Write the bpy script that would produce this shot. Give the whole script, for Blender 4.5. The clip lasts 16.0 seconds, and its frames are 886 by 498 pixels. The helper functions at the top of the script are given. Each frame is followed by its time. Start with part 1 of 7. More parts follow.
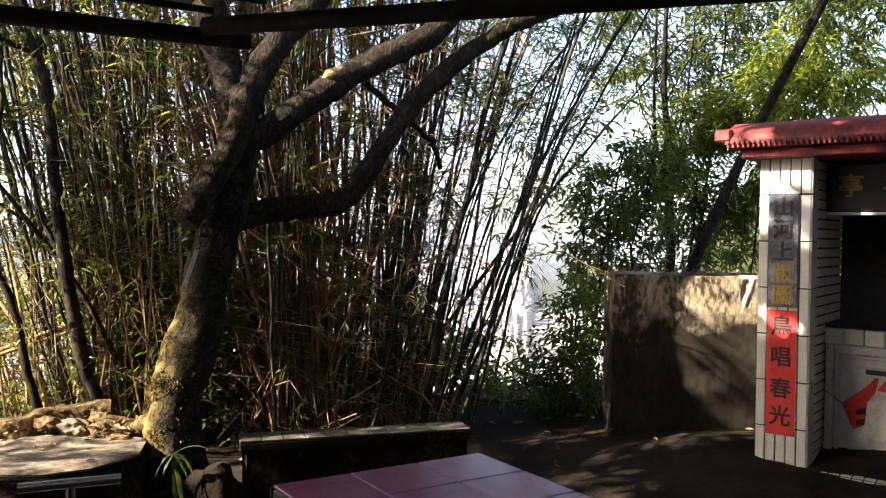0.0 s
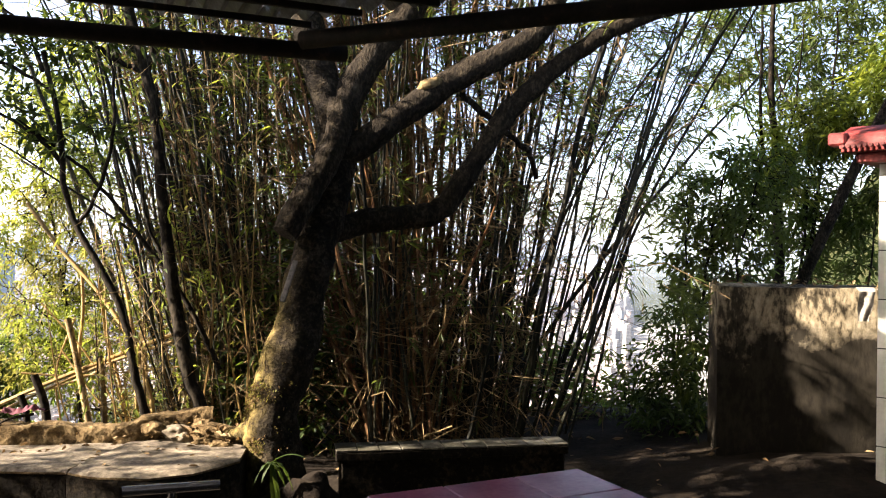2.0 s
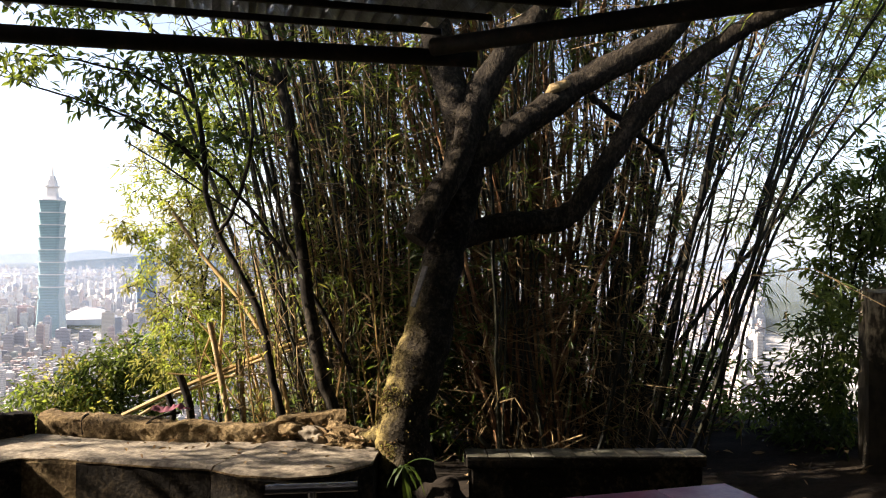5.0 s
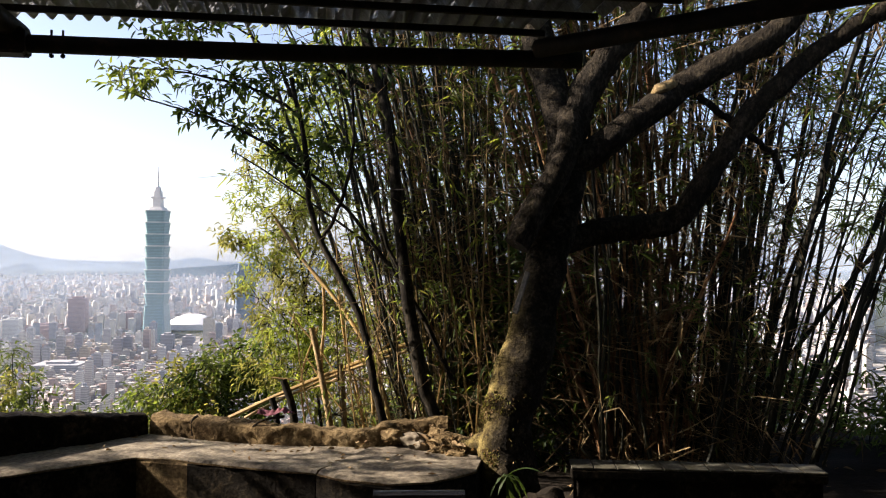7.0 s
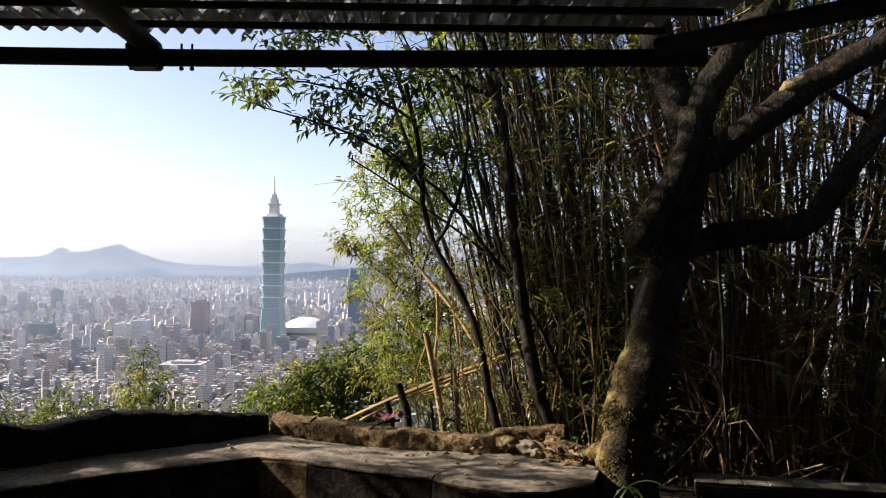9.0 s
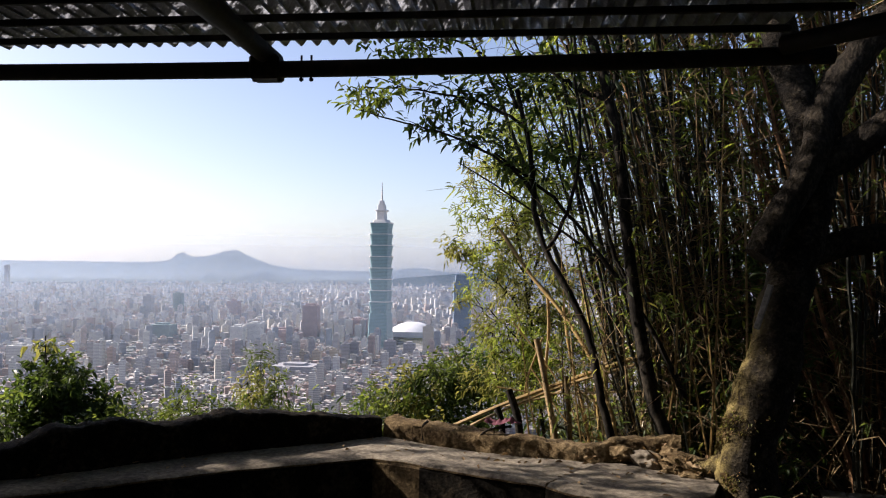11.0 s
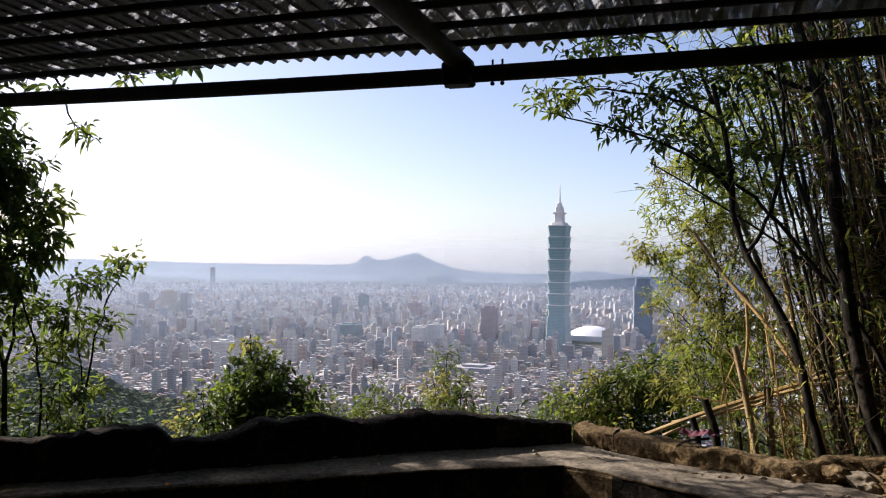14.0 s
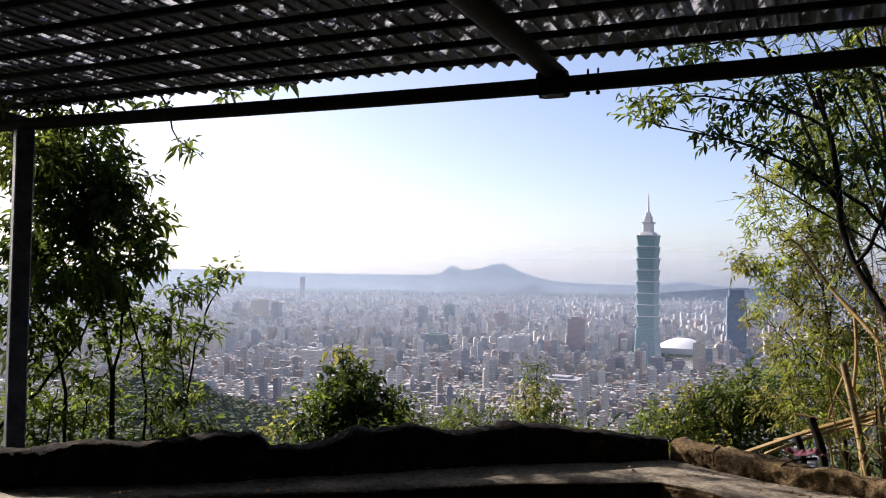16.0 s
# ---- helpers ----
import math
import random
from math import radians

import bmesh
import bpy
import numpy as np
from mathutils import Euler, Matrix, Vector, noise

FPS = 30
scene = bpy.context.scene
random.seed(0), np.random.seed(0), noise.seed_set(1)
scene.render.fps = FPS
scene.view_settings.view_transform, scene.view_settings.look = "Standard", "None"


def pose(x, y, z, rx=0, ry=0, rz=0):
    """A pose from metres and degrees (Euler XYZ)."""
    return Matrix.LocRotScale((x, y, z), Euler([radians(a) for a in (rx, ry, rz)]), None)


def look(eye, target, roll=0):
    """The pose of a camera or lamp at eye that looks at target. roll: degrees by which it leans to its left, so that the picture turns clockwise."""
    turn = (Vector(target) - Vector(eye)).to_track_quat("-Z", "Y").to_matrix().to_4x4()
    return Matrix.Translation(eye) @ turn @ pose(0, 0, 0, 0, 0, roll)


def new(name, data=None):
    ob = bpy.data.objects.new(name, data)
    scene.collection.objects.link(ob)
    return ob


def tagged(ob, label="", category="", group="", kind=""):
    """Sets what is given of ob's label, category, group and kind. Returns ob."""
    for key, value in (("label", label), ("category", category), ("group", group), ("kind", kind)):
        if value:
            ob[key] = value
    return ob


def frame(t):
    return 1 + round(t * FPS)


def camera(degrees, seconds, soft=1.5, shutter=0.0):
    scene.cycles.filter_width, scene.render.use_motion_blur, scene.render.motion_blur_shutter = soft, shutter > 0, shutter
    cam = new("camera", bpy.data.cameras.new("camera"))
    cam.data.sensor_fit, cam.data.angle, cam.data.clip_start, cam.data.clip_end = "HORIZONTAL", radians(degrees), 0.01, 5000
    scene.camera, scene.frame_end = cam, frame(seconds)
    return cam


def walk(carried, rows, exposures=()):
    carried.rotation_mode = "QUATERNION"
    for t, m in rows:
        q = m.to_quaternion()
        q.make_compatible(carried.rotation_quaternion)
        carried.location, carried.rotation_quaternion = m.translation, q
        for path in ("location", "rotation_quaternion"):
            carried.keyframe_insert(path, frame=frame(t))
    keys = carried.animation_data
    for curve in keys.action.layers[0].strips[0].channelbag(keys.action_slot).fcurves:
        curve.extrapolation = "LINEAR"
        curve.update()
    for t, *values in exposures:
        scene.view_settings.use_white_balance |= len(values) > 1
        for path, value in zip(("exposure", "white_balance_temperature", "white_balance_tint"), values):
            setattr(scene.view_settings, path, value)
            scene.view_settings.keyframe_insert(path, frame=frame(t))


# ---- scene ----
cam = camera(55.96, 16.0, soft=1.1)
# seconds, x, y, z, yaw, pitch, lean
ROWS = [
    (0, 0.000, 0.000, 1.350, 0.00, -1.01, -0.82),
    (0.5, 0.002, 0.015, 1.346, 1.67, -0.87, -0.77),
    (1, 0.001, 0.025, 1.341, 3.20, -0.63, -0.67),
    (1.5, 0.004, 0.037, 1.336, 4.95, -0.33, -0.70),
    (2, 0.003, 0.047, 1.336, 6.62, -0.17, -0.63),
    (2.5, -0.001, 0.052, 1.338, 7.82, -0.20, -0.49),
    (3, -0.006, 0.057, 1.337, 9.24, -0.11, -0.52),
    (3.5, -0.006, 0.059, 1.335, 10.93, -0.03, -0.50),
    (6, -0.079, 0.070, 1.327, 17.51, 0.43, -0.39),
    (6.5, -0.092, 0.079, 1.325, 19.20, 0.56, -0.38),
    (7, -0.103, 0.088, 1.321, 21.08, 0.69, -0.31),
    (7.5, -0.116, 0.092, 1.323, 23.11, 0.78, -0.22),
    (8, -0.126, 0.099, 1.322, 24.76, 0.84, -0.17),
    (8.5, -0.136, 0.105, 1.321, 26.63, 0.90, -0.27),
    (11, -0.170, 0.088, 1.320, 35.74, 1.32, -0.62),
    (11.5, -0.179, 0.083, 1.324, 37.95, 1.28, -0.50),
    (12, -0.194, 0.080, 1.325, 40.80, 1.30, -0.43),
    (12.5, -0.203, 0.078, 1.325, 42.53, 1.31, -0.54),
    (13, -0.214, 0.078, 1.323, 44.41, 1.30, -0.77),
    (13.5, -0.231, 0.086, 1.322, 46.04, 1.35, -0.82),
    (14, -0.232, 0.076, 1.322, 47.90, 1.38, -0.76),
    (14.5, -0.234, 0.067, 1.323, 49.69, 1.54, -0.85),
    (15, -0.242, 0.059, 1.325, 51.08, 1.58, -0.98),
    (15.5, -0.255, 0.055, 1.328, 52.38, 1.87, -1.01),
    (16, -0.260, 0.055, 1.327, 53.78, 1.99, -0.91),
]
EXPOSURES = [(0.0, 2.65, 7400, 19), (3.5, 2.4, 7450, 19), (6.0, 1.75, 7150, 18), (8.5, 1.3, 6850, 19), (11.0, 0.96, 6500, 20), (16.0, 0.96, 6430, 21)]
walk(cam, [(t, pose(x, y, z, 90 + pitch, lean, yaw)) for t, x, y, z, yaw, pitch, lean in ROWS], EXPOSURES)

# ---- daylight ----
SUN_AZ, SUN_EL = 107.0, 31.0  # degrees to the left of +y, above the horizon
to_sun = Vector((-math.sin(radians(SUN_AZ)) * math.cos(radians(SUN_EL)), math.cos(radians(SUN_AZ)) * math.cos(radians(SUN_EL)), math.sin(radians(SUN_EL))))
world = bpy.data.worlds.new("daylight")
world.use_nodes = True
scene.world = world
wn = world.node_tree
sky = wn.nodes.new("ShaderNodeTexSky")
sky.sky_type, sky.sun_disc = "NISHITA", False
sky.sun_elevation, sky.sun_rotation = radians(SUN_EL), radians(-SUN_AZ)
sky.air_density, sky.dust_density, sky.ozone_density, sky.altitude = 0.75, 1.6, 0.4, 200
wn.nodes["Background"].inputs["Strength"].default_value = 0.098
wn.links.new(sky.outputs[0], wn.nodes["Background"].inputs["Color"])
sun = new("sun", bpy.data.lights.new("sun", "SUN"))
sun.data.energy, sun.data.angle, sun.data.color = 5.0, radians(0.5), (1.0, 0.93, 0.81)
sun.matrix_world = look(to_sun * 60, (0, 0, 0))

# ---- building tools ----
rng = np.random.default_rng(7)


def unit(v):
    v = np.asarray(v, float)
    return v / np.maximum(np.linalg.norm(v, axis=-1, keepdims=True), 1e-9)


class Shape:
    """Gathers vertices and faces of one mesh."""

    def __init__(self):
        self.v, self.f, self.m, self.n = [], [], [], 0

    def add(self, verts, faces, mat=0):
        self.v.append(np.asarray(verts, float).reshape(-1, 3))
        self.f += [tuple(i + self.n for i in f) for f in faces]
        self.m += [mat] * len(faces)
        self.n += len(self.v[-1])
        return self

    def tube(self, path, radii, sides=8, mat=0, cap=True, rough=0.0):
        path = np.asarray(path, float)
        radii = np.broadcast_to(np.asarray(radii, float), (len(path),))
        tan = unit(np.gradient(path, axis=0))
        ref = np.array([0.0, 0.0, 1.0]) if abs(tan[0][2]) < 0.9 else np.array([1.0, 0.0, 0.0])
        a = np.arange(sides) * 2 * math.pi / sides
        verts = []
        for p, t, r in zip(path, tan, radii):
            s = unit(np.cross(t, ref))
            ref = np.cross(s, t)
            rr = np.full(sides, r)
            if rough:
                for q in range(sides):
                    e = p + r * (math.cos(a[q]) * s + math.sin(a[q]) * ref)
                    rr[q] *= 1 + rough * (1.5 * wobble(*e, 5.0, 2.0) + 0.9 * wobble(*e, 16.0, 5.0))
            verts.append(p + np.outer(np.cos(a) * rr, s) + np.outer(np.sin(a) * rr, ref))
        k = len(path)
        faces = [(i * sides + j, i * sides + (j + 1) % sides, (i + 1) * sides + (j + 1) % sides, (i + 1) * sides + j) for i in range(k - 1) for j in range(sides)]
        if cap:
            faces += [tuple(range(sides))[::-1], tuple((k - 1) * sides + j for j in range(sides))]
        return self.add(np.concatenate(verts), faces, mat)

    def box(self, lo, hi, mat=0, bevel=0.0, frame3=None):
        """A box; with a bevel its twelve edges are cut. frame3: (origin, ux, uy, uz)."""
        lo, hi = np.asarray(lo, float), np.asarray(hi, float)
        b = min(bevel, *(0.45 * (hi - lo))) if bevel else 0
        if not b:
            v = [(x, y, z) for z in (lo[2], hi[2]) for y in (lo[1], hi[1]) for x in (lo[0], hi[0])]
            f = [(0, 2, 3, 1), (4, 5, 7, 6), (0, 1, 5, 4), (2, 6, 7, 3), (0, 4, 6, 2), (1, 3, 7, 5)]
        else:
            v, ids = [], {}
            for i in (0, 1):
                for j in (0, 1):
                    for k in (0, 1):
                        c = np.array([(lo, hi)[i][0], (lo, hi)[j][1], (lo, hi)[k][2]])
                        sgn = np.array([1 - 2 * i, 1 - 2 * j, 1 - 2 * k])
                        for ax in range(3):
                            o = sgn * b
                            o[ax] = 0
                            ids[i, j, k, ax] = len(v)
                            v.append(c + o)
            f = []
            for ax in range(3):
                o1, o2 = (ax + 1) % 3, (ax + 2) % 3
                for s in (0, 1):
                    q = []
                    for p1, p2 in ((0, 0), (1, 0), (1, 1), (0, 1)):
                        key = [0, 0, 0]
                        key[ax], key[o1], key[o2] = s, p1, p2
                        q.append(ids[(*key, ax)])
                    f.append(tuple(q) if s else tuple(q[::-1]))
                for s1 in (0, 1):
                    for s2 in (0, 1):
                        k0, k1 = [0, 0, 0], [0, 0, 0]
                        k0[o1] = k1[o1] = s1
                        k0[o2] = k1[o2] = s2
                        k1[ax] = 1
                        q = (ids[(*k0, o1)], ids[(*k1, o1)], ids[(*k1, o2)], ids[(*k0, o2)])
                        f.append(q if s1 == s2 else q[::-1])
            for i in (0, 1):
                for j in (0, 1):
                    for k in (0, 1):
                        q = tuple(ids[i, j, k, ax] for ax in range(3))
                        f.append(q if (i + j + k) % 2 else q[::-1])
        v = np.array(v, float)
        if frame3 is not None:
            o, ux, uy, uz = (np.asarray(q, float) for q in frame3)
            v = o + v[:, :1] * ux + v[:, 1:2] * uy + v[:, 2:] * uz
        return self.add(v, f, mat)

    def leaves(self, at, way, length, width, mat=0, droop=0.25, spin=None):
        """Folded, pointed blades: arrays of places and directions."""
        at, way = np.asarray(at, float), unit(way)
        k = len(at)
        length = np.broadcast_to(np.asarray(length, float), (k,))[:, None]
        width = np.broadcast_to(np.asarray(width, float), (k,))[:, None]
        up = unit(np.array([0, 0, 1.0]) + rng.normal(0, 0.45 if spin is None else spin, (k, 3)))
        side = unit(np.cross(way, up))
        nrm = np.cross(side, way)
        down = np.array([0, 0, -1.0])
        mid1, mid2 = at + way * length * 0.33 + down * length * droop * 0.15, at + way * length * 0.68 + down * length * droop * 0.5
        tip = at + way * length + down * length * droop
        lift = nrm * width * 0.18
        v = np.stack([at, mid1 + side * width * 0.5 + lift, mid2 + side * width * 0.36 + lift, tip, mid2 - side * width * 0.36 + lift, mid1 - side * width * 0.5 + lift], 1).reshape(-1, 3)
        base = np.arange(k)[:, None] * 6
        quads = np.concatenate([base + np.array([0, 1, 2, 3]), base + np.array([0, 3, 4, 5])], 0)
        return self.add(v, quads.tolist(), mat)

    def hairs(self, lines, radii, mat=0):
        """Many thin three-sided stems at once: lines (n, k, 3), radii (n, k)."""
        p = np.asarray(lines, float)
        n, k = p.shape[:2]
        r = np.broadcast_to(np.asarray(radii, float), (n, k))[..., None]
        tan = unit(np.gradient(p, axis=1))
        s1 = unit(np.cross(tan, np.array([0.31, 0.52, 0.79])))
        s2 = np.cross(tan, s1)
        v = np.stack([p + r * (math.cos(a) * s1 + math.sin(a) * s2) for a in (0.0, 2.0944, 4.1888)], 2).reshape(-1, 3)
        base = (np.arange(n)[:, None] * k + np.arange(k - 1)).reshape(-1, 1) * 3
        quads = np.concatenate([base + np.array([j, (j + 1) % 3, 3 + (j + 1) % 3, 3 + j]) for j in range(3)], 0)
        return self.add(v, quads.tolist(), mat)

    def mesh(self, name, materials, smooth=False):
        me = bpy.data.meshes.new(name)
        me.from_pydata(np.concatenate(self.v).tolist() if self.v else [], [], self.f)
        for m in materials if isinstance(materials, (list, tuple)) else [materials]:
            me.materials.append(m)
        if len(me.materials) > 1:
            me.polygons.foreach_set("material_index", self.m)
        if smooth:
            me.polygons.foreach_set("use_smooth", [True] * len(me.polygons))
        me.update()
        if smooth:
            me.set_sharp_from_angle(angle=radians(48))
        return me


def part(name, shape, material, parent=None, label="", smooth=False):
    me = shape if isinstance(shape, bpy.types.Mesh) else shape.mesh(name, material, smooth)
    ob = new(name, me)
    if parent is not None:
        ob.parent = parent
    if label:
        ob["label"] = label
    return ob


def thing(name, at=(0, 0, 0), label="", category="", group="", kind=""):
    ob = new(name)
    ob.location = at
    ob.empty_display_size = 0.1
    return tagged(ob, label, category, group, kind)


def structure(name, shape, material, label="", category="", smooth=False):
    return tagged(part(name, shape, material, None, "", smooth), label, category, "", "structure")


def curve_points(pts, count):
    """A smooth line through a few points."""
    p = np.asarray(pts, float)
    p = np.vstack([2 * p[0] - p[1], p, 2 * p[-1] - p[-2]])
    out = []
    for s in np.linspace(0, len(p) - 3 - 1e-6, count):
        i, u = int(s), s - int(s)
        a, b, c, d = p[i], p[i + 1], p[i + 2], p[i + 3]
        out.append(0.5 * (2 * b + (c - a) * u + (2 * a - 5 * b + 4 * c - d) * u * u + (3 * b - a - 3 * c + d) * u ** 3))
    return np.array(out)


def wobble(x, y, z, scale, seed=0.0):
    return noise.noise(Vector((x * scale + seed, y * scale, z * scale)))

# ---- materials ----
def material(name, ramp, scale=8.0, rough=0.8, bump=0.3, metal=0.0, detail=8.0, fine=60.0, spread=0.0, stretch=(1, 1, 1), specular=0.4, bump_size=0.01, grain=0.35):
    """Two scales of noise through a colour ramp, with a bump; spread varies the brightness from object to object."""
    m = bpy.data.materials.new(name)
    m.use_nodes = True
    nt = m.node_tree
    bsdf = nt.nodes["Principled BSDF"]
    co = nt.nodes.new("ShaderNodeTexCoord")
    mp = nt.nodes.new("ShaderNodeMapping")
    mp.inputs["Scale"].default_value = stretch
    nt.links.new(co.outputs["Object"], mp.inputs[0])
    n1, n2 = nt.nodes.new("ShaderNodeTexNoise"), nt.nodes.new("ShaderNodeTexNoise")
    for n, s in ((n1, scale), (n2, fine)):
        n.inputs["Scale"].default_value, n.inputs["Detail"].default_value, n.inputs["Roughness"].default_value = s, detail, 0.62
        nt.links.new(mp.outputs[0], n.inputs["Vector"])
    mix = nt.nodes.new("ShaderNodeMix")
    mix.inputs[0].default_value = grain
    nt.links.new(n1.outputs[0], mix.inputs[2])
    nt.links.new(n2.outputs[0], mix.inputs[3])
    cr = nt.nodes.new("ShaderNodeValToRGB")
    el = cr.color_ramp.elements
    while len(el) < len(ramp):
        el.new(0.5)
    for e, (p, c) in zip(el, ramp):
        e.position, e.color = 0.5 + (p - 0.5) * 0.62, (*c, 1)
    nt.links.new(mix.outputs[0], cr.inputs[0])
    out = cr.outputs[0]
    if spread:
        info = nt.nodes.new("ShaderNodeObjectInfo")
        geo = nt.nodes.new("ShaderNodeNewGeometry")
        add = nt.nodes.new("ShaderNodeMath")
        add.operation = "ADD"
        nt.links.new(info.outputs["Random"], add.inputs[0])
        nt.links.new(geo.outputs["Random Per Island"], add.inputs[1])
        mr = nt.nodes.new("ShaderNodeMapRange")
        mr.inputs["From Max"].default_value = 2.0
        mr.inputs["To Min"].default_value, mr.inputs["To Max"].default_value = 1 - spread, 1 + spread
        nt.links.new(add.outputs[0], mr.inputs[0])
        hsv = nt.nodes.new("ShaderNodeHueSaturation")
        nt.links.new(mr.outputs[0], hsv.inputs["Value"])
        nt.links.new(out, hsv.inputs["Color"])
        out = hsv.outputs[0]
    nt.links.new(out, bsdf.inputs["Base Color"])
    bsdf.inputs["Roughness"].default_value, bsdf.inputs["Metallic"].default_value, bsdf.inputs["Specular IOR Level"].default_value = rough, metal, specular
    if bump:
        bp = nt.nodes.new("ShaderNodeBump")
        bp.inputs["Strength"].default_value, bp.inputs["Distance"].default_value = bump, bump_size
        nt.links.new(mix.outputs[0], bp.inputs["Height"])
        nt.links.new(bp.outputs[0], bsdf.inputs["Normal"])
    return m


def leaf_material(name, dark, light, through_light, share=0.45, rough=0.45):
    """Thin leaves: a glossy top and light that comes through."""
    m = bpy.data.materials.new(name)
    m.use_nodes = True
    nt = m.node_tree
    bsdf = nt.nodes["Principled BSDF"]
    geo = nt.nodes.new("ShaderNodeNewGeometry")
    cr, cr2 = nt.nodes.new("ShaderNodeValToRGB"), nt.nodes.new("ShaderNodeValToRGB")
    cr.color_ramp.elements[0].color, cr.color_ramp.elements[1].color = (*dark, 1), (*light, 1)
    cr2.color_ramp.elements[0].color = (*[0.6 * c for c in through_light], 1)
    cr2.color_ramp.elements[1].color = (*through_light, 1)
    nt.links.new(geo.outputs["Random Per Island"], cr.inputs[0])
    nt.links.new(geo.outputs["Random Per Island"], cr2.inputs[0])
    nt.links.new(cr.outputs[0], bsdf.inputs["Base Color"])
    bsdf.inputs["Roughness"].default_value, bsdf.inputs["Specular IOR Level"].default_value = rough, 0.22
    tr = nt.nodes.new("ShaderNodeBsdfTranslucent")
    nt.links.new(cr2.outputs[0], tr.inputs[0])
    mx = nt.nodes.new("ShaderNodeMixShader")
    mx.inputs[0].default_value = share
    nt.links.new(bsdf.outputs[0], mx.inputs[1])
    nt.links.new(tr.outputs[0], mx.inputs[2])
    nt.links.new(mx.outputs[0], nt.nodes["Material Output"].inputs[0])
    return m


BARK = material("tree bark", [(0.25, (0.006, 0.0055, 0.0045)), (0.5, (0.022, 0.018, 0.013)), (0.78, (0.085, 0.070, 0.048))], 14, 0.92, 1.0, fine=70, stretch=(1, 1, 0.6), bump_size=0.04, grain=0.55, specular=0.12)
BARK_OLD = material("old bark, mossy foot with sun painted in", [(0.25, (0.005, 0.0045, 0.004)), (0.5, (0.018, 0.015, 0.011)), (0.75, (0.08, 0.066, 0.045))], 14, 0.94, 1.0, fine=60, bump_size=0.05, grain=0.55, specular=0.12)
nt = BARK_OLD.node_tree
co, sep, nz, ad, mr, mo, mx = (nt.nodes.new("ShaderNode" + k) for k in ("TexCoord", "SeparateXYZ", "TexNoise", "Math", "MapRange", "ValToRGB", "Mix"))
mx.data_type, ad.operation = "RGBA", "MULTIPLY_ADD"
nz.inputs["Scale"].default_value, nz.inputs["Detail"].default_value, nz.inputs["Roughness"].default_value = 16, 12, 0.78
ad.inputs[1].default_value = 0.9
mr.inputs["From Min"].default_value, mr.inputs["From Max"].default_value, mr.inputs["To Min"].default_value, mr.inputs["To Max"].default_value = 1.0, 1.35, 1.0, 0.0
mo.color_ramp.elements[0].position, mo.color_ramp.elements[0].color = 0.40, (0.030, 0.021, 0.010, 1)
mo.color_ramp.elements[1].position, mo.color_ramp.elements[1].color = 0.66, (0.36, 0.285, 0.105, 1)
src = nt.nodes["Principled BSDF"].inputs["Base Color"].links[0].from_socket
geo, sn, mr2, mul = (nt.nodes.new("ShaderNode" + k) for k in ("NewGeometry", "SeparateXYZ", "MapRange", "Math"))  # sunlight painted in: moss colour kept to the western, sunlit side
mr2.inputs["From Min"].default_value, mr2.inputs["From Max"].default_value, mr2.inputs["To Min"].default_value, mr2.inputs["To Max"].default_value = -0.62, -0.05, 1.0, 0.04
mul.operation = "MULTIPLY"
for a, b in ((geo.outputs["Normal"], sn.inputs[0]), (sn.outputs[0], mr2.inputs[0]), (mr2.outputs[0], mul.inputs[1]), (mr.outputs[0], mul.inputs[0]), (co.outputs["Object"], sep.inputs[0]), (co.outputs["Object"], nz.inputs["Vector"]), (nz.outputs[0], ad.inputs[0]), (sep.outputs[2], ad.inputs[2]), (ad.outputs[0], mr.inputs[0]), (nz.outputs[0], mo.inputs[0]), (mul.outputs[0], mx.inputs["Factor"]), (src, mx.inputs["A"]), (mo.outputs[0], mx.inputs["B"]), (mx.outputs["Result"], nt.nodes["Principled BSDF"].inputs["Base Color"])):
    nt.links.new(a, b)
BARK_THIN = material("smooth dark bark", [(0.25, (0.004, 0.0036, 0.003)), (0.5, (0.013, 0.011, 0.008)), (0.75, (0.055, 0.046, 0.032))], 14, 0.9, 0.6, stretch=(1, 1, 0.5), grain=0.5, specular=0.12)
CUT_WOOD = material("fresh cut wood", [(0.3, (0.07, 0.045, 0.02)), (0.5, (0.20, 0.14, 0.06)), (0.7, (0.36, 0.27, 0.13))], 40, 0.8, 0.2)
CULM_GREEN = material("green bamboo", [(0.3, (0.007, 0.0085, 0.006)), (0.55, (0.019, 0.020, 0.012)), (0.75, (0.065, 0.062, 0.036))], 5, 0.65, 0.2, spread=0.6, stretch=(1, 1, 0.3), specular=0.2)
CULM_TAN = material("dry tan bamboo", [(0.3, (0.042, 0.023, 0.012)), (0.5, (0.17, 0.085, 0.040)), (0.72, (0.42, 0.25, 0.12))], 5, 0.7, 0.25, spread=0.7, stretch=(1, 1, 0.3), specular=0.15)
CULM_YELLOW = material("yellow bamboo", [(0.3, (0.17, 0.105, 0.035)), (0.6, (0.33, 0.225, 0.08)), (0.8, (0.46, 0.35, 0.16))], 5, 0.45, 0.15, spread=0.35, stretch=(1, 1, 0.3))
TWIG = material("dry twig", [(0.3, (0.075, 0.052, 0.026)), (0.7, (0.34, 0.25, 0.13))], 12, 0.85, 0.2, spread=0.9, specular=0.12)
LEAF_BAMBOO = leaf_material("bamboo leaf", (0.035, 0.065, 0.02), (0.09, 0.125, 0.04), (0.22, 0.28, 0.05))
LEAF_BRIGHT = leaf_material("bright green leaf", (0.06, 0.11, 0.02), (0.14, 0.19, 0.04), (0.50, 0.58, 0.08), 0.5)
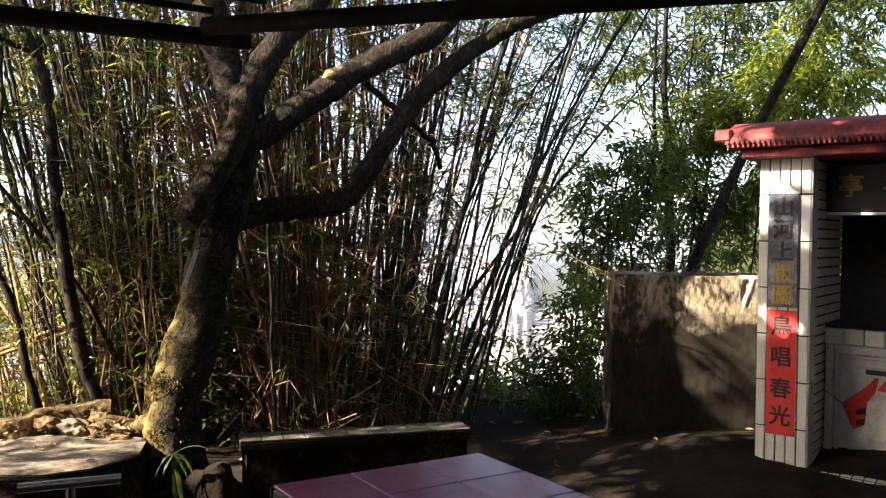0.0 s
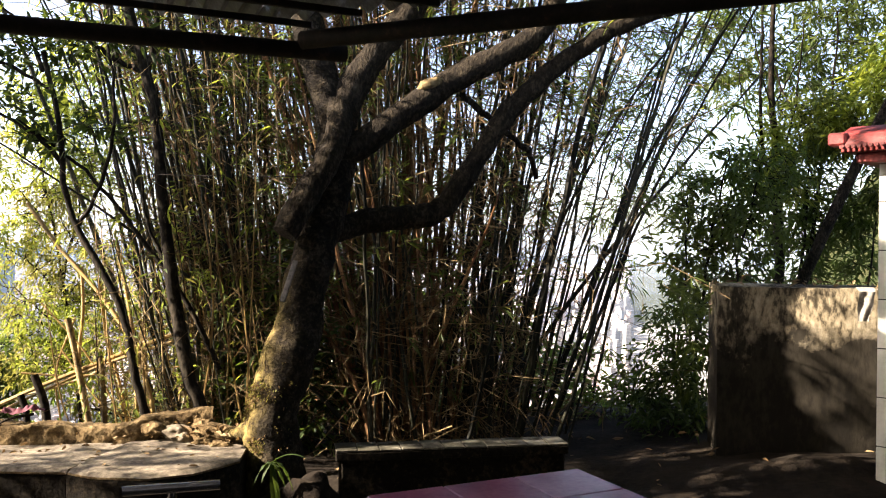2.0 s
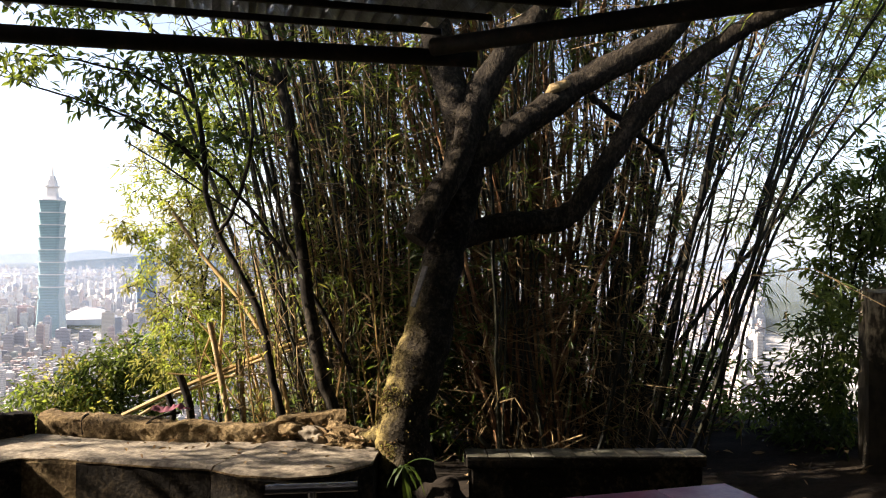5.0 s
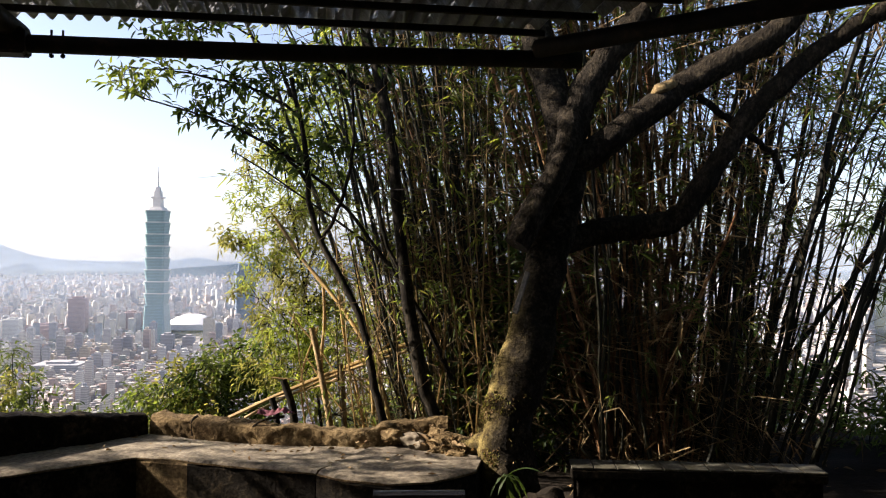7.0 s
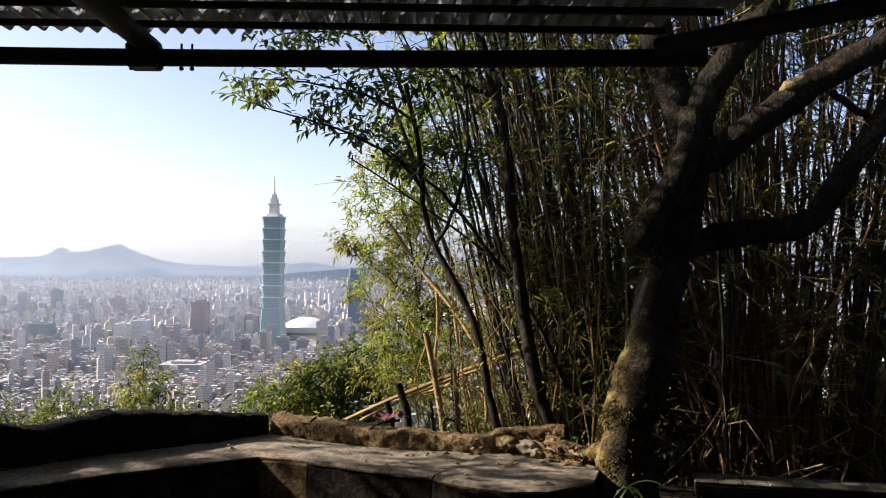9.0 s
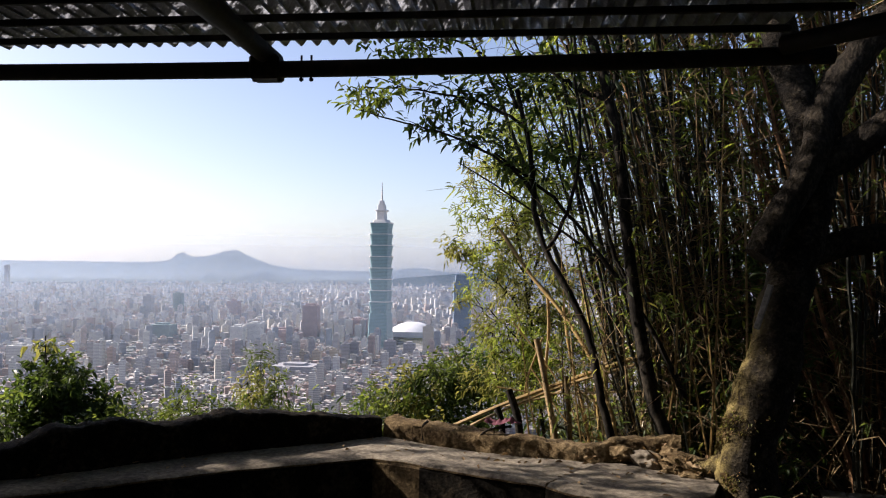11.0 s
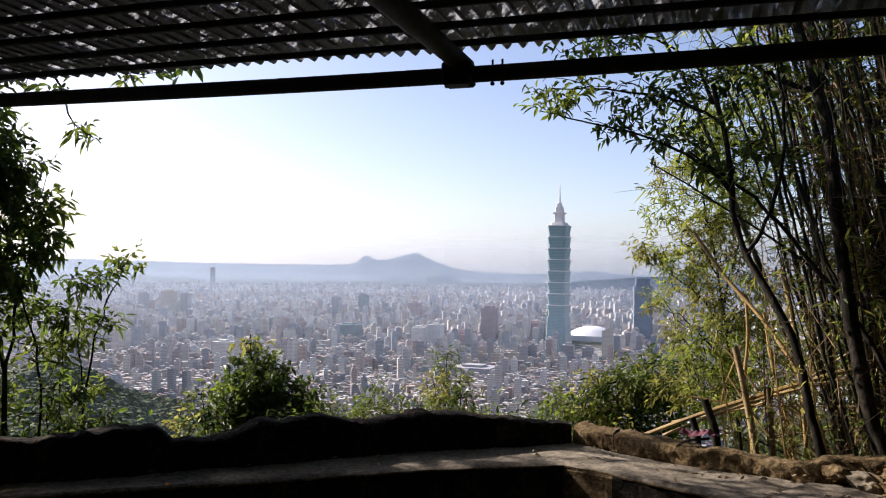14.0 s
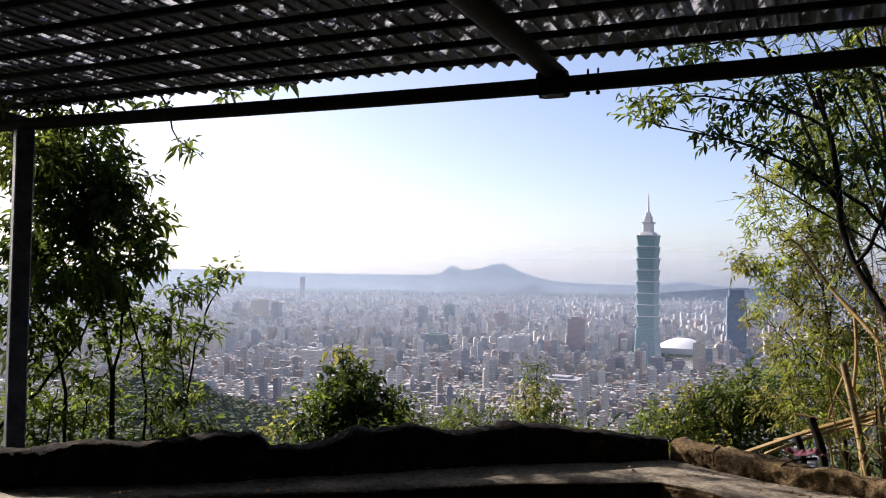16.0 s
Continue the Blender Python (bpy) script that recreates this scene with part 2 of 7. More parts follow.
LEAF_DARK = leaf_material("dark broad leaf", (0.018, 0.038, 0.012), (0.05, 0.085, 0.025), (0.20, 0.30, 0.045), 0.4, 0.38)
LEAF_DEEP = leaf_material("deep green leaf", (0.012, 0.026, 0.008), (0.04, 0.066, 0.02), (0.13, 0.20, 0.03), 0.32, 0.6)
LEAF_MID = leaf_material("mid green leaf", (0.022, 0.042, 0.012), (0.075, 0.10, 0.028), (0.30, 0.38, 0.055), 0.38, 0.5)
LEAF_YELLOW = leaf_material("yellow-green leaf", (0.08, 0.09, 0.022), (0.17, 0.16, 0.045), (0.42, 0.41, 0.09), 0.5)
LEAF_DRY = leaf_material("fallen dry leaf", (0.12, 0.07, 0.03), (0.36, 0.26, 0.14), (0.20, 0.12, 0.05), 0.25, 0.8)
CONCRETE = material("weathered concrete", [(0.22, (0.030, 0.024, 0.017)), (0.42, (0.10, 0.083, 0.060)), (0.6, (0.21, 0.18, 0.13)), (0.8, (0.40, 0.355, 0.27))], 3.5, 0.92, 0.6, fine=45, grain=0.5)
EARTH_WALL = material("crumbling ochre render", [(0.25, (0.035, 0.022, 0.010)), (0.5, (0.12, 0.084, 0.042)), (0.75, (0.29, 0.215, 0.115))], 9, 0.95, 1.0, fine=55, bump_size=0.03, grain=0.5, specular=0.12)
STAINED = material("black stained concrete", [(0.30, (0.010, 0.009, 0.008)), (0.54, (0.035, 0.030, 0.022)), (0.64, (0.17, 0.14, 0.09)), (0.80, (0.50, 0.45, 0.33))], 3.2, 0.92, 0.8, fine=45, grain=0.5, specular=0.12)
WALL_SHADE_STAIN = material("cream concrete, black streaks and a shade-darkened foot", [(0.28, (0.012, 0.011, 0.009)), (0.46, (0.06, 0.05, 0.034)), (0.56, (0.27, 0.23, 0.155)), (0.78, (0.52, 0.46, 0.34))], 4.5, 0.92, 0.8, fine=40, grain=0.42, stretch=(1, 1, 0.45), specular=0.12)
# blacker towards the foot: shade painted in along with the stains
nt = WALL_SHADE_STAIN.node_tree
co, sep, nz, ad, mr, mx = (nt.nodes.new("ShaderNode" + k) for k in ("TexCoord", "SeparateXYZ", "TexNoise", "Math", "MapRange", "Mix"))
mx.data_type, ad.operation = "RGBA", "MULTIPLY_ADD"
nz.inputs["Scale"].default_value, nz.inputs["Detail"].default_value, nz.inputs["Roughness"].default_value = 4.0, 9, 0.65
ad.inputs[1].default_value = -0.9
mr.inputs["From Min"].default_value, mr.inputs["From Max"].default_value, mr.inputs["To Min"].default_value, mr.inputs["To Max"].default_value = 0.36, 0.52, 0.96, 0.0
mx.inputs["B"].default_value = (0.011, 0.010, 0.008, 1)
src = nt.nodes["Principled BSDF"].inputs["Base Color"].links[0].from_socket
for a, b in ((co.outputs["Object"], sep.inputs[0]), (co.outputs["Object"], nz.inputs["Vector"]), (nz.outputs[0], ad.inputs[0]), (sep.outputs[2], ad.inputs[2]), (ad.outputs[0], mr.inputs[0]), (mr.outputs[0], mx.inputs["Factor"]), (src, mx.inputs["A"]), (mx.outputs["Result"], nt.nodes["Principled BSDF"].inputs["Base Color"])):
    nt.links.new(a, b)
# near-black copy of the render, with shade put into its colour
SHADED_RENDER = material("render darkened for shade", [(0.28, (0.004, 0.0035, 0.003)), (0.52, (0.012, 0.010, 0.007)), (0.72, (0.055, 0.042, 0.026))], 5, 0.95, 1.0, fine=45, grain=0.5, bump_size=0.03, specular=0.1)
SOIL = material("dark soil", [(0.3, (0.006, 0.005, 0.004)), (0.7, (0.026, 0.020, 0.014))], 6, 0.98, 0.8, fine=40, bump_size=0.03, specular=0.12)
FLOOR = material("trodden cement floor", [(0.3, (0.014, 0.012, 0.010)), (0.7, (0.040, 0.035, 0.028))], 4, 0.9, 0.4, specular=0.12)
TILE_WHITE = material("white glazed tile", [(0.3, (0.60, 0.60, 0.54)), (0.6, (0.74, 0.74, 0.69)), (0.8, (0.80, 0.80, 0.76))], 9, 0.22, 0.05, spread=0.06, specular=0.5)
TILE_SMALL = material("cream glazed tile", [(0.3, (0.50, 0.48, 0.40)), (0.7, (0.70, 0.68, 0.60))], 14, 0.3, 0.06, spread=0.12)
GROUT = material("dark grout", [(0.3, (0.03, 0.03, 0.028)), (0.7, (0.07, 0.065, 0.06))], 20, 0.95, 0.2)
TILE_RED = material("maroon glazed tile", [(0.3, (0.24, 0.06, 0.12)), (0.7, (0.36, 0.10, 0.17))], 6, 0.2, 0.03, spread=0.08, specular=0.8)
TILE_GREY = material("mossy grey tile", [(0.3, (0.022, 0.021, 0.014)), (0.55, (0.075, 0.072, 0.052)), (0.8, (0.27, 0.26, 0.21))], 14, 0.6, 0.2, spread=0.3)
RED_ROOF = material("flaking red painted cement", [(0.30, (0.02, 0.008, 0.008)), (0.50, (0.13, 0.018, 0.017)), (0.64, (0.27, 0.035, 0.032)), (0.78, (0.40, 0.085, 0.07))], 9, 0.65, 0.5)
RED_PAPER = material("red paper", [(0.3, (0.62, 0.03, 0.03)), (0.7, (0.75, 0.06, 0.05))], 5, 0.6, 0.08)
PLAQUE = material("dull black marble", [(0.3, (0.022, 0.025, 0.034)), (0.5, (0.085, 0.093, 0.118)), (0.68, (0.25, 0.26, 0.30))], 9, 0.35, 0.1)
BLACK = material("black lacquer", [(0.3, (0.006, 0.006, 0.007)), (0.7, (0.015, 0.014, 0.014))], 8, 0.4, 0.05)
GOLD = material("faded gold paint", [(0.3, (0.26, 0.15, 0.03)), (0.6, (0.48, 0.31, 0.075))], 40, 0.45, 0.1, metal=0.3)
INK = material("black ink", [(0.3, (0.01, 0.01, 0.01)), (0.7, (0.02, 0.02, 0.02))], 20, 0.6, 0.0)
STEEL = material("stainless steel", [(0.3, (0.50, 0.50, 0.52)), (0.7, (0.62, 0.62, 0.64))], 30, 0.24, 0.03, metal=1.0)
PANEL_STEEL = material("scuffed steel sheet", [(0.3, (0.42, 0.42, 0.43)), (0.7, (0.66, 0.66, 0.67))], 6, 0.42, 0.08, metal=0.2)
IRON = material("rusty dark iron", [(0.30, (0.006, 0.0055, 0.005)), (0.6, (0.020, 0.016, 0.013)), (0.8, (0.07, 0.04, 0.025))], 14, 0.7, 0.25, metal=0.2)
GALV = material("galvanised post", [(0.3, (0.05, 0.052, 0.055)), (0.7, (0.13, 0.132, 0.14))], 12, 0.5, 0.1, metal=0.5)
SHEET = material("old corrugated roofing", [(0.3, (0.018, 0.018, 0.019)), (0.5, (0.065, 0.066, 0.07)), (0.75, (0.26, 0.265, 0.28))], 5, 0.4, 0.2)
# clear patches of the plastic sheet let skylight through; litter on top blocks the rest
nt = SHEET.node_tree
co, mp, nz, cr, tl, mx = (nt.nodes.new("ShaderNode" + k) for k in ("TexCoord", "Mapping", "TexNoise", "ValToRGB", "BsdfTranslucent", "MixShader"))
mp.inputs["Rotation"].default_value, mp.inputs["Scale"].default_value = (0, 0, radians(-30)), (1.6, 0.9, 1)
nz.inputs["Scale"].default_value, nz.inputs["Detail"].default_value, nz.inputs["Roughness"].default_value = 6.5, 8, 0.75
cr.color_ramp.elements[0].position, cr.color_ramp.elements[0].color = 0.54, (0.008, 0.008, 0.008, 1)
cr.color_ramp.elements[1].position, cr.color_ramp.elements[1].color = 0.64, (0.7, 0.7, 0.7, 1)
tl.inputs[0].default_value = (0.32, 0.335, 0.36, 1)
for a, b in ((co.outputs["Object"], mp.inputs[0]), (mp.outputs[0], nz.inputs["Vector"]), (nz.outputs[0], cr.inputs[0]), (cr.outputs[0], mx.inputs[0]), (nt.nodes["Principled BSDF"].outputs[0], mx.inputs[1]), (tl.outputs[0], mx.inputs[2]), (mx.outputs[0], nt.nodes["Material Output"].inputs[0])):
    nt.links.new(a, b)

# ---- the land: a wooded hill over a wide plain ----
EYE_Z, PLAIN = 1.35, 252.0


def squeeze(d):
    """Beyond 2.6 km the land is drawn nearer, and smaller by the same measure, to end before 5 km."""
    d = np.asarray(d, float)
    far = 2600 + 2300 * (1 - np.exp(-(np.maximum(d, 2600) - 2600) / 4500))
    return np.where(d < 2600, d, far)


def out(az, d, h=0.0):
    """The place at azimuth az (degrees to the left of +y), true distance d and height h above the plain."""
    d = np.asarray(d, float)
    r = squeeze(d)
    a = np.radians(az)
    return np.stack([-np.sin(a) * r, np.cos(a) * r, EYE_Z + (h - PLAIN) * r / d], -1)


def falls(az):
    """1 where the hill drops to the city, 0 where it climbs behind the shrine."""
    a = (az + 180) % 360 - 180
    return float(np.clip((a + 22) / 26, 0, 1) * np.clip((165 - a) / 40, 0, 1))


def ground_z(x, y):
    r, az = math.hypot(x, y), math.degrees(math.atan2(-x, y))
    near = -0.02 + 0.15 * float(np.clip((y - 3.2 + 0.10 * x) / 0.8, 0, 1)) + 0.2 * float(np.clip((r - 4.2) / 1.0, 0, 1)) * (1 - falls(az))
    e = max(r - 5.6, 0)
    drop = -0.62 * e * e / (e + 3.0)
    climb = 0.12 * e * e / (e + 6.0)
    k = falls(az)
    z = near + k * drop + (1 - k) * min(climb, 60.0)
    if r > 6:
        z += min(1.0, (r - 6) / 30) * (0.5 + min(r, 600) * 0.02) * wobble(x, y, 0, 0.012 if r > 60 else 0.08, 3.0)
    low = EYE_Z - PLAIN
    if k > 0.99 and r > 500:
        spur = 105 * math.exp(-((az - 74) / 7.5) ** 2 - ((r - 1250) / 330) ** 2) + 60 * math.exp(-((az - 14) / 12) ** 2 - ((r - 1100) / 420) ** 2) + 40 * math.exp(-((az - 36) / 4) ** 2 - ((r - 900) / 200) ** 2)
        low += spur * (1 + 0.25 * wobble(x, y, 0, 0.008))
    if r > 2600:
        d = 2600 - 4500 * math.log(max(1 - (min(r, 4880) - 2600) / 2300, 0.004))
        low = EYE_Z - PLAIN * r / d
    return max(z, low)


rings = [0, 1.5, 3, 3.6, 4.2, 4.8, 5.4, 6, 6.8, 7.8, 9, 11, 14, 18, 24, 32, 44, 60, 85, 120, 170, 240, 330, 430, 520, 620, 720, 830, 950, 1080, 1220, 1370, 1540, 1750, 2000, 2300, 2600, 3000, 3400, 3800, 4200, 4550, 4800, 4940]
land = Shape()
SEG = 180
gv, gf = [], []
for i, r in enumerate(rings):
    for j in range(SEG):
        a = 2 * math.pi * j / SEG
        x, y = -math.sin(a) * r, math.cos(a) * r
        gv.append((x, y, ground_z(x, y)))
for i in range(len(rings) - 1):
    for j in range(SEG):
        q = (i * SEG + j, i * SEG + (j + 1) % SEG, (i + 1) * SEG + (j + 1) % SEG, (i + 1) * SEG + j)
        gf.append(q[::-1] if i else q[::-1])
land.add(gv, gf)
GROUND = material("wooded hillside and plain", [(0.3, (0.008, 0.012, 0.006)), (0.5, (0.022, 0.030, 0.013)), (0.7, (0.055, 0.055, 0.028))], 0.3, 1.0, 0.6, fine=7.0, specular=0.0, bump_size=0.1)
nt = GROUND.node_tree
geo, sep, mr, mx, nz = (nt.nodes.new("ShaderNode" + k) for k in ("NewGeometry", "SeparateXYZ", "MapRange", "Mix", "TexNoise"))
mx.data_type = "RGBA"
mr.inputs["From Min"].default_value, mr.inputs["From Max"].default_value, mr.inputs["To Min"].default_value, mr.inputs["To Max"].default_value = -247.0, -236.0, 1.0, 0.0
nz.inputs["Scale"].default_value, nz.inputs["Detail"].default_value = 0.03, 6
cr = nt.nodes.new("ShaderNodeValToRGB")
cr.color_ramp.elements[0].position, cr.color_ramp.elements[0].color = 0.4, (0.10, 0.105, 0.10, 1)
cr.color_ramp.elements[1].position, cr.color_ramp.elements[1].color = 0.6, (0.34, 0.33, 0.32, 1)
src = nt.nodes["Principled BSDF"].inputs["Base Color"].links[0].from_socket
for a, b in ((geo.outputs["Position"], sep.inputs[0]), (geo.outputs["Position"], nz.inputs["Vector"]), (nz.outputs[0], cr.inputs[0]), (sep.outputs[2], mr.inputs[0]), (mr.outputs[0], mx.inputs["Factor"]), (src, mx.inputs["A"]), (cr.outputs[0], mx.inputs["B"]), (mx.outputs["Result"], nt.nodes["Principled BSDF"].inputs["Base Color"])):
    nt.links.new(a, b)
structure("ground", land, GROUND, "wooded hillside falling to a wide plain", "ground", True)

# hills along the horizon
# blue haze of distance is put into the hills' own colour
HILLS = material("far hills tinted for haze", [(0.3, (0.045, 0.10, 0.13)), (0.7, (0.08, 0.14, 0.16))], 0.01, 1.0, 0.0, fine=0.08)


def hill_line(name, r, line, label):
    s = Shape()
    az = np.linspace(20, 100, 520)
    up = np.array([line(a) for a in az])
    v = []
    for dr, k in ((-40, -0.02), (0, 1.0), (50, 0.0)):
        rr = r + dr
        el = np.radians(np.where(k == 1.0, up, -3.2))
        v.append(np.stack([-np.sin(np.radians(az)) * rr, np.cos(np.radians(az)) * rr, EYE_Z + np.tan(el) * rr], -1))
    n = len(az)
    f = [(b * n + i, b * n + i + 1, (b + 1) * n + i + 1, (b + 1) * n + i) for b in range(2) for i in range(n - 1)]
    s.add(np.concatenate(v), f)
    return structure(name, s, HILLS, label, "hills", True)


def far_line(a):
    """Height in degrees of the ridge: a saddle, a long shoulder and one flat peak."""
    base = -0.27 + 0.46 / (1 + math.exp(-(a - 47.5) / 1.6)) + 0.14 * math.exp(-((a - 71) / 5) ** 2) + 0.28 * math.exp(-((a - 37.6) / 1.3) ** 2)
    peak = 0.97 * math.exp(-abs((a - 49.75) / (2.35 if a > 49.75 else 1.7)) ** 1.5) + 0.50 * math.exp(-((a - 53.15) / 0.62) ** 2)
    return base + peak + 0.05 * wobble(a, 0, 0, 1.7) + 0.025 * wobble(a, 0, 0, 5.0)


def near_line(a):
    return -0.62 + 0.28 * math.exp(-((a - 33) / 4.0) ** 2) - 1.4 / (1 + math.exp(-(a - 42) / 1.5)) + 0.05 * wobble(a, 4, 0, 1.2) + 0.5 * math.exp(-((a - 15) / 9) ** 2)


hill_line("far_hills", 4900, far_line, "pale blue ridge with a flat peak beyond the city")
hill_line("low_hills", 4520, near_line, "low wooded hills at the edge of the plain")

# haze over the plain, imitated by thin blue-tinted sheets that scatter sunlight
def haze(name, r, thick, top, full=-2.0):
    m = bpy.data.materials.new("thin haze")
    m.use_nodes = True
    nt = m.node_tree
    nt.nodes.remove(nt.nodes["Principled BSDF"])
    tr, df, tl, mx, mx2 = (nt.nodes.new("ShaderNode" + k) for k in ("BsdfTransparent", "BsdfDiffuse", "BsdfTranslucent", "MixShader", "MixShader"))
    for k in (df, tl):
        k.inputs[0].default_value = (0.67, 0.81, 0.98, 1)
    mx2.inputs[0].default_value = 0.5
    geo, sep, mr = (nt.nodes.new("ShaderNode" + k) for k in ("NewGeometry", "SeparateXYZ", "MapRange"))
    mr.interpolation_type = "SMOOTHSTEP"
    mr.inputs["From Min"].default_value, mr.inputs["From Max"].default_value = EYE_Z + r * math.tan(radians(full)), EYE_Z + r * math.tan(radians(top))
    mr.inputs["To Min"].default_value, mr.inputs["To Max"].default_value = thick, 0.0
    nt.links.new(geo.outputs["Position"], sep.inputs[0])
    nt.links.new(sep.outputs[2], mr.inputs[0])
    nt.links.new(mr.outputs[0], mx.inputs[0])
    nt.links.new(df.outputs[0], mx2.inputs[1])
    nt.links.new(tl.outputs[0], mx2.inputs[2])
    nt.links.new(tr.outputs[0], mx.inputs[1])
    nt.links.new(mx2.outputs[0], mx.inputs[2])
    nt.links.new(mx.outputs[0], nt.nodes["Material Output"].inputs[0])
    s = Shape()
    az = np.radians(np.linspace(-30, 140, 60))
    n = len(az)
    v = [np.stack([-np.sin(az) * r, np.cos(az) * r, np.full(n, EYE_Z + z)], -1) for z in (-PLAIN * 1.05, r * math.tan(radians(top)) + 5)]
    s.add(np.concatenate(v), [(i, i + 1, n + i + 1, n + i) for i in range(n - 1)])
    return structure(name, s, m, "thin pale blue sheet standing in for summer haze", "haze")


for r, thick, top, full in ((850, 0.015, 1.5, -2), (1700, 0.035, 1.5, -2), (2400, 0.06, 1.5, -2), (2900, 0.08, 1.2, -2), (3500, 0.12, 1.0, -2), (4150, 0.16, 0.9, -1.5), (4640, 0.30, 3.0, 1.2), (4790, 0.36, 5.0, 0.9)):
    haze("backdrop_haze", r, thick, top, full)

# ---- the city ----
def facade_material(name, tints, floor_h=3.4, dark=0.45):
    m = bpy.data.materials.new(name)
    m.use_nodes = True
    nt = m.node_tree
    bsdf = nt.nodes["Principled BSDF"]
    geo = nt.nodes.new("ShaderNodeNewGeometry")
    cr = nt.nodes.new("ShaderNodeValToRGB")
    cr.color_ramp.interpolation = "CONSTANT"
    el = cr.color_ramp.elements
    while len(el) < len(tints):
        el.new(0.5)
    for i, (e, c) in enumerate(zip(el, tints)):
        e.position, e.color = i / len(tints), (*c, 1)
    nt.links.new(geo.outputs["Random Per Island"], cr.inputs[0])
    sep = nt.nodes.new("ShaderNodeSeparateXYZ")
    nt.links.new(geo.outputs["Position"], sep.inputs[0])
    md = nt.nodes.new("ShaderNodeMath")
    md.operation = "MODULO"
    md.inputs[1].default_value = floor_h
    ab = nt.nodes.new("ShaderNodeMath")
    ab.operation = "ABSOLUTE"
    nt.links.new(sep.outputs[2], ab.inputs[0])
    nt.links.new(ab.outputs[0], md.inputs[0])
    lt = nt.nodes.new("ShaderNodeMath")
    lt.operation = "LESS_THAN"
    lt.inputs[1].default_value = floor_h * 0.45
    nt.links.new(md.outputs[0], lt.inputs[0])
    sn = nt.nodes.new("ShaderNodeSeparateXYZ")
    nt.links.new(geo.outputs["Normal"], sn.inputs[0])
    wall = nt.nodes.new("ShaderNodeMath")
    wall.operation = "LESS_THAN"
    wall.inputs[1].default_value = 0.5
    nt.links.new(sn.outputs[2], wall.inputs[0])
    nz = nt.nodes.new("ShaderNodeTexNoise")
    nz.inputs["Scale"].default_value = 0.11
    nt.links.new(geo.outputs["Position"], nz.inputs["Vector"])
    k1, k2 = nt.nodes.new("ShaderNodeMath"), nt.nodes.new("ShaderNodeMath")
    k1.operation = k2.operation = "MULTIPLY"
    nt.links.new(lt.outputs[0], k1.inputs[0])
    nt.links.new(wall.outputs[0], k1.inputs[1])
    nt.links.new(k1.outputs[0], k2.inputs[0])
    k2.inputs[1].default_value = dark
    mx = nt.nodes.new("ShaderNodeMix")
    mx.data_type = "RGBA"
    nt.links.new(k2.outputs[0], mx.inputs["Factor"])
    nt.links.new(cr.outputs[0], mx.inputs["A"])
    mx.inputs["B"].default_value = (0.07, 0.08, 0.10, 1)
    m2 = nt.nodes.new("ShaderNodeMix")
    m2.data_type, m2.blend_type = "RGBA", "MULTIPLY"
    m2.inputs["Factor"].default_value = 0.25
    nt.links.new(mx.outputs["Result"], m2.inputs["A"])
    nt.links.new(nz.outputs[0], m2.inputs["B"])
    nt.links.new(m2.outputs["Result"], bsdf.inputs["Base Color"])
    bsdf.inputs["Roughness"].default_value = 0.8
    return m


TOWN = facade_material("city facades", [(0.43, 0.40, 0.36), (0.32, 0.30, 0.29), (0.50, 0.48, 0.45), (0.30, 0.28, 0.27), (0.40, 0.31, 0.28), (0.46, 0.45, 0.43), (0.29, 0.29, 0.31), (0.42, 0.33, 0.30), (0.62, 0.61, 0.58), (0.28, 0.28, 0.28), (0.40, 0.37, 0.32), (0.25, 0.29, 0.27), (0.36, 0.28, 0.24)], 3.4, 0.3)
TOWN_HIGH = facade_material("apartment tower walls", [(0.58, 0.56, 0.53), (0.47, 0.46, 0.45), (0.66, 0.65, 0.63), (0.36, 0.36, 0.38), (0.52, 0.43, 0.39), (0.62, 0.58, 0.51), (0.32, 0.35, 0.39), (0.54, 0.53, 0.52), (0.45, 0.37, 0.34), (0.64, 0.62, 0.58)], 3.4, 0.4)


def blocks(s, az, d, w, dep, z0, h, turn):
    """Many buildings at once as boxes; true metres, arrays of one length."""
    c, k = out(az, d, 0.0), (squeeze(d) / d)[:, None]
    n = len(d)
    ux, uy = np.stack([np.cos(turn), np.sin(turn), 0 * d], -1) * k, np.stack([-np.sin(turn), np.cos(turn), 0 * d], -1) * k
    v = []
    for z in (z0, h):
        for a, b in ((-0.5, -0.5), (0.5, -0.5), (0.5, 0.5), (-0.5, 0.5)):
            v.append(c + ux * (a * w)[:, None] + uy * (b * dep)[:, None] + np.array([0, 0, 1.0]) * k * z[:, None])
    base = np.arange(n)[:, None] * 8
    quads = np.concatenate([base + np.array(q) for q in ((4, 5, 6, 7), (0, 1, 5, 4), (1, 2, 6, 5), (2, 3, 7, 6), (3, 0, 4, 7))], 0)
    s.add(np.stack(v, 1).reshape(-1, 3), quads.tolist())


GRID = radians(28)
rows = []
d = 1150.0
while d < 11500:
    step = 0.0078 * d
    az = np.arange(-6.0, 88.0, math.degrees(0.0080)) + rng.uniform(0, 0.4)
    az = az + rng.uniform(-0.12, 0.12, len(az))
    rows.append(np.stack([az, d * rng.uniform(0.994, 1.006, len(az)), np.full(len(az), step)], -1))
    d += step
az, d, step = np.concatenate(rows).T
x, y = -np.sin(np.radians(az)) * d, np.cos(np.radians(az)) * d
dense = np.array([wobble(a, b, 0, 0.0016, 9.0) for a, b in zip(x, y)])
street = np.abs(((x * math.cos(GRID) + y * math.sin(GRID)) / 210.0) % 1.0 - 0.5) > 0.46
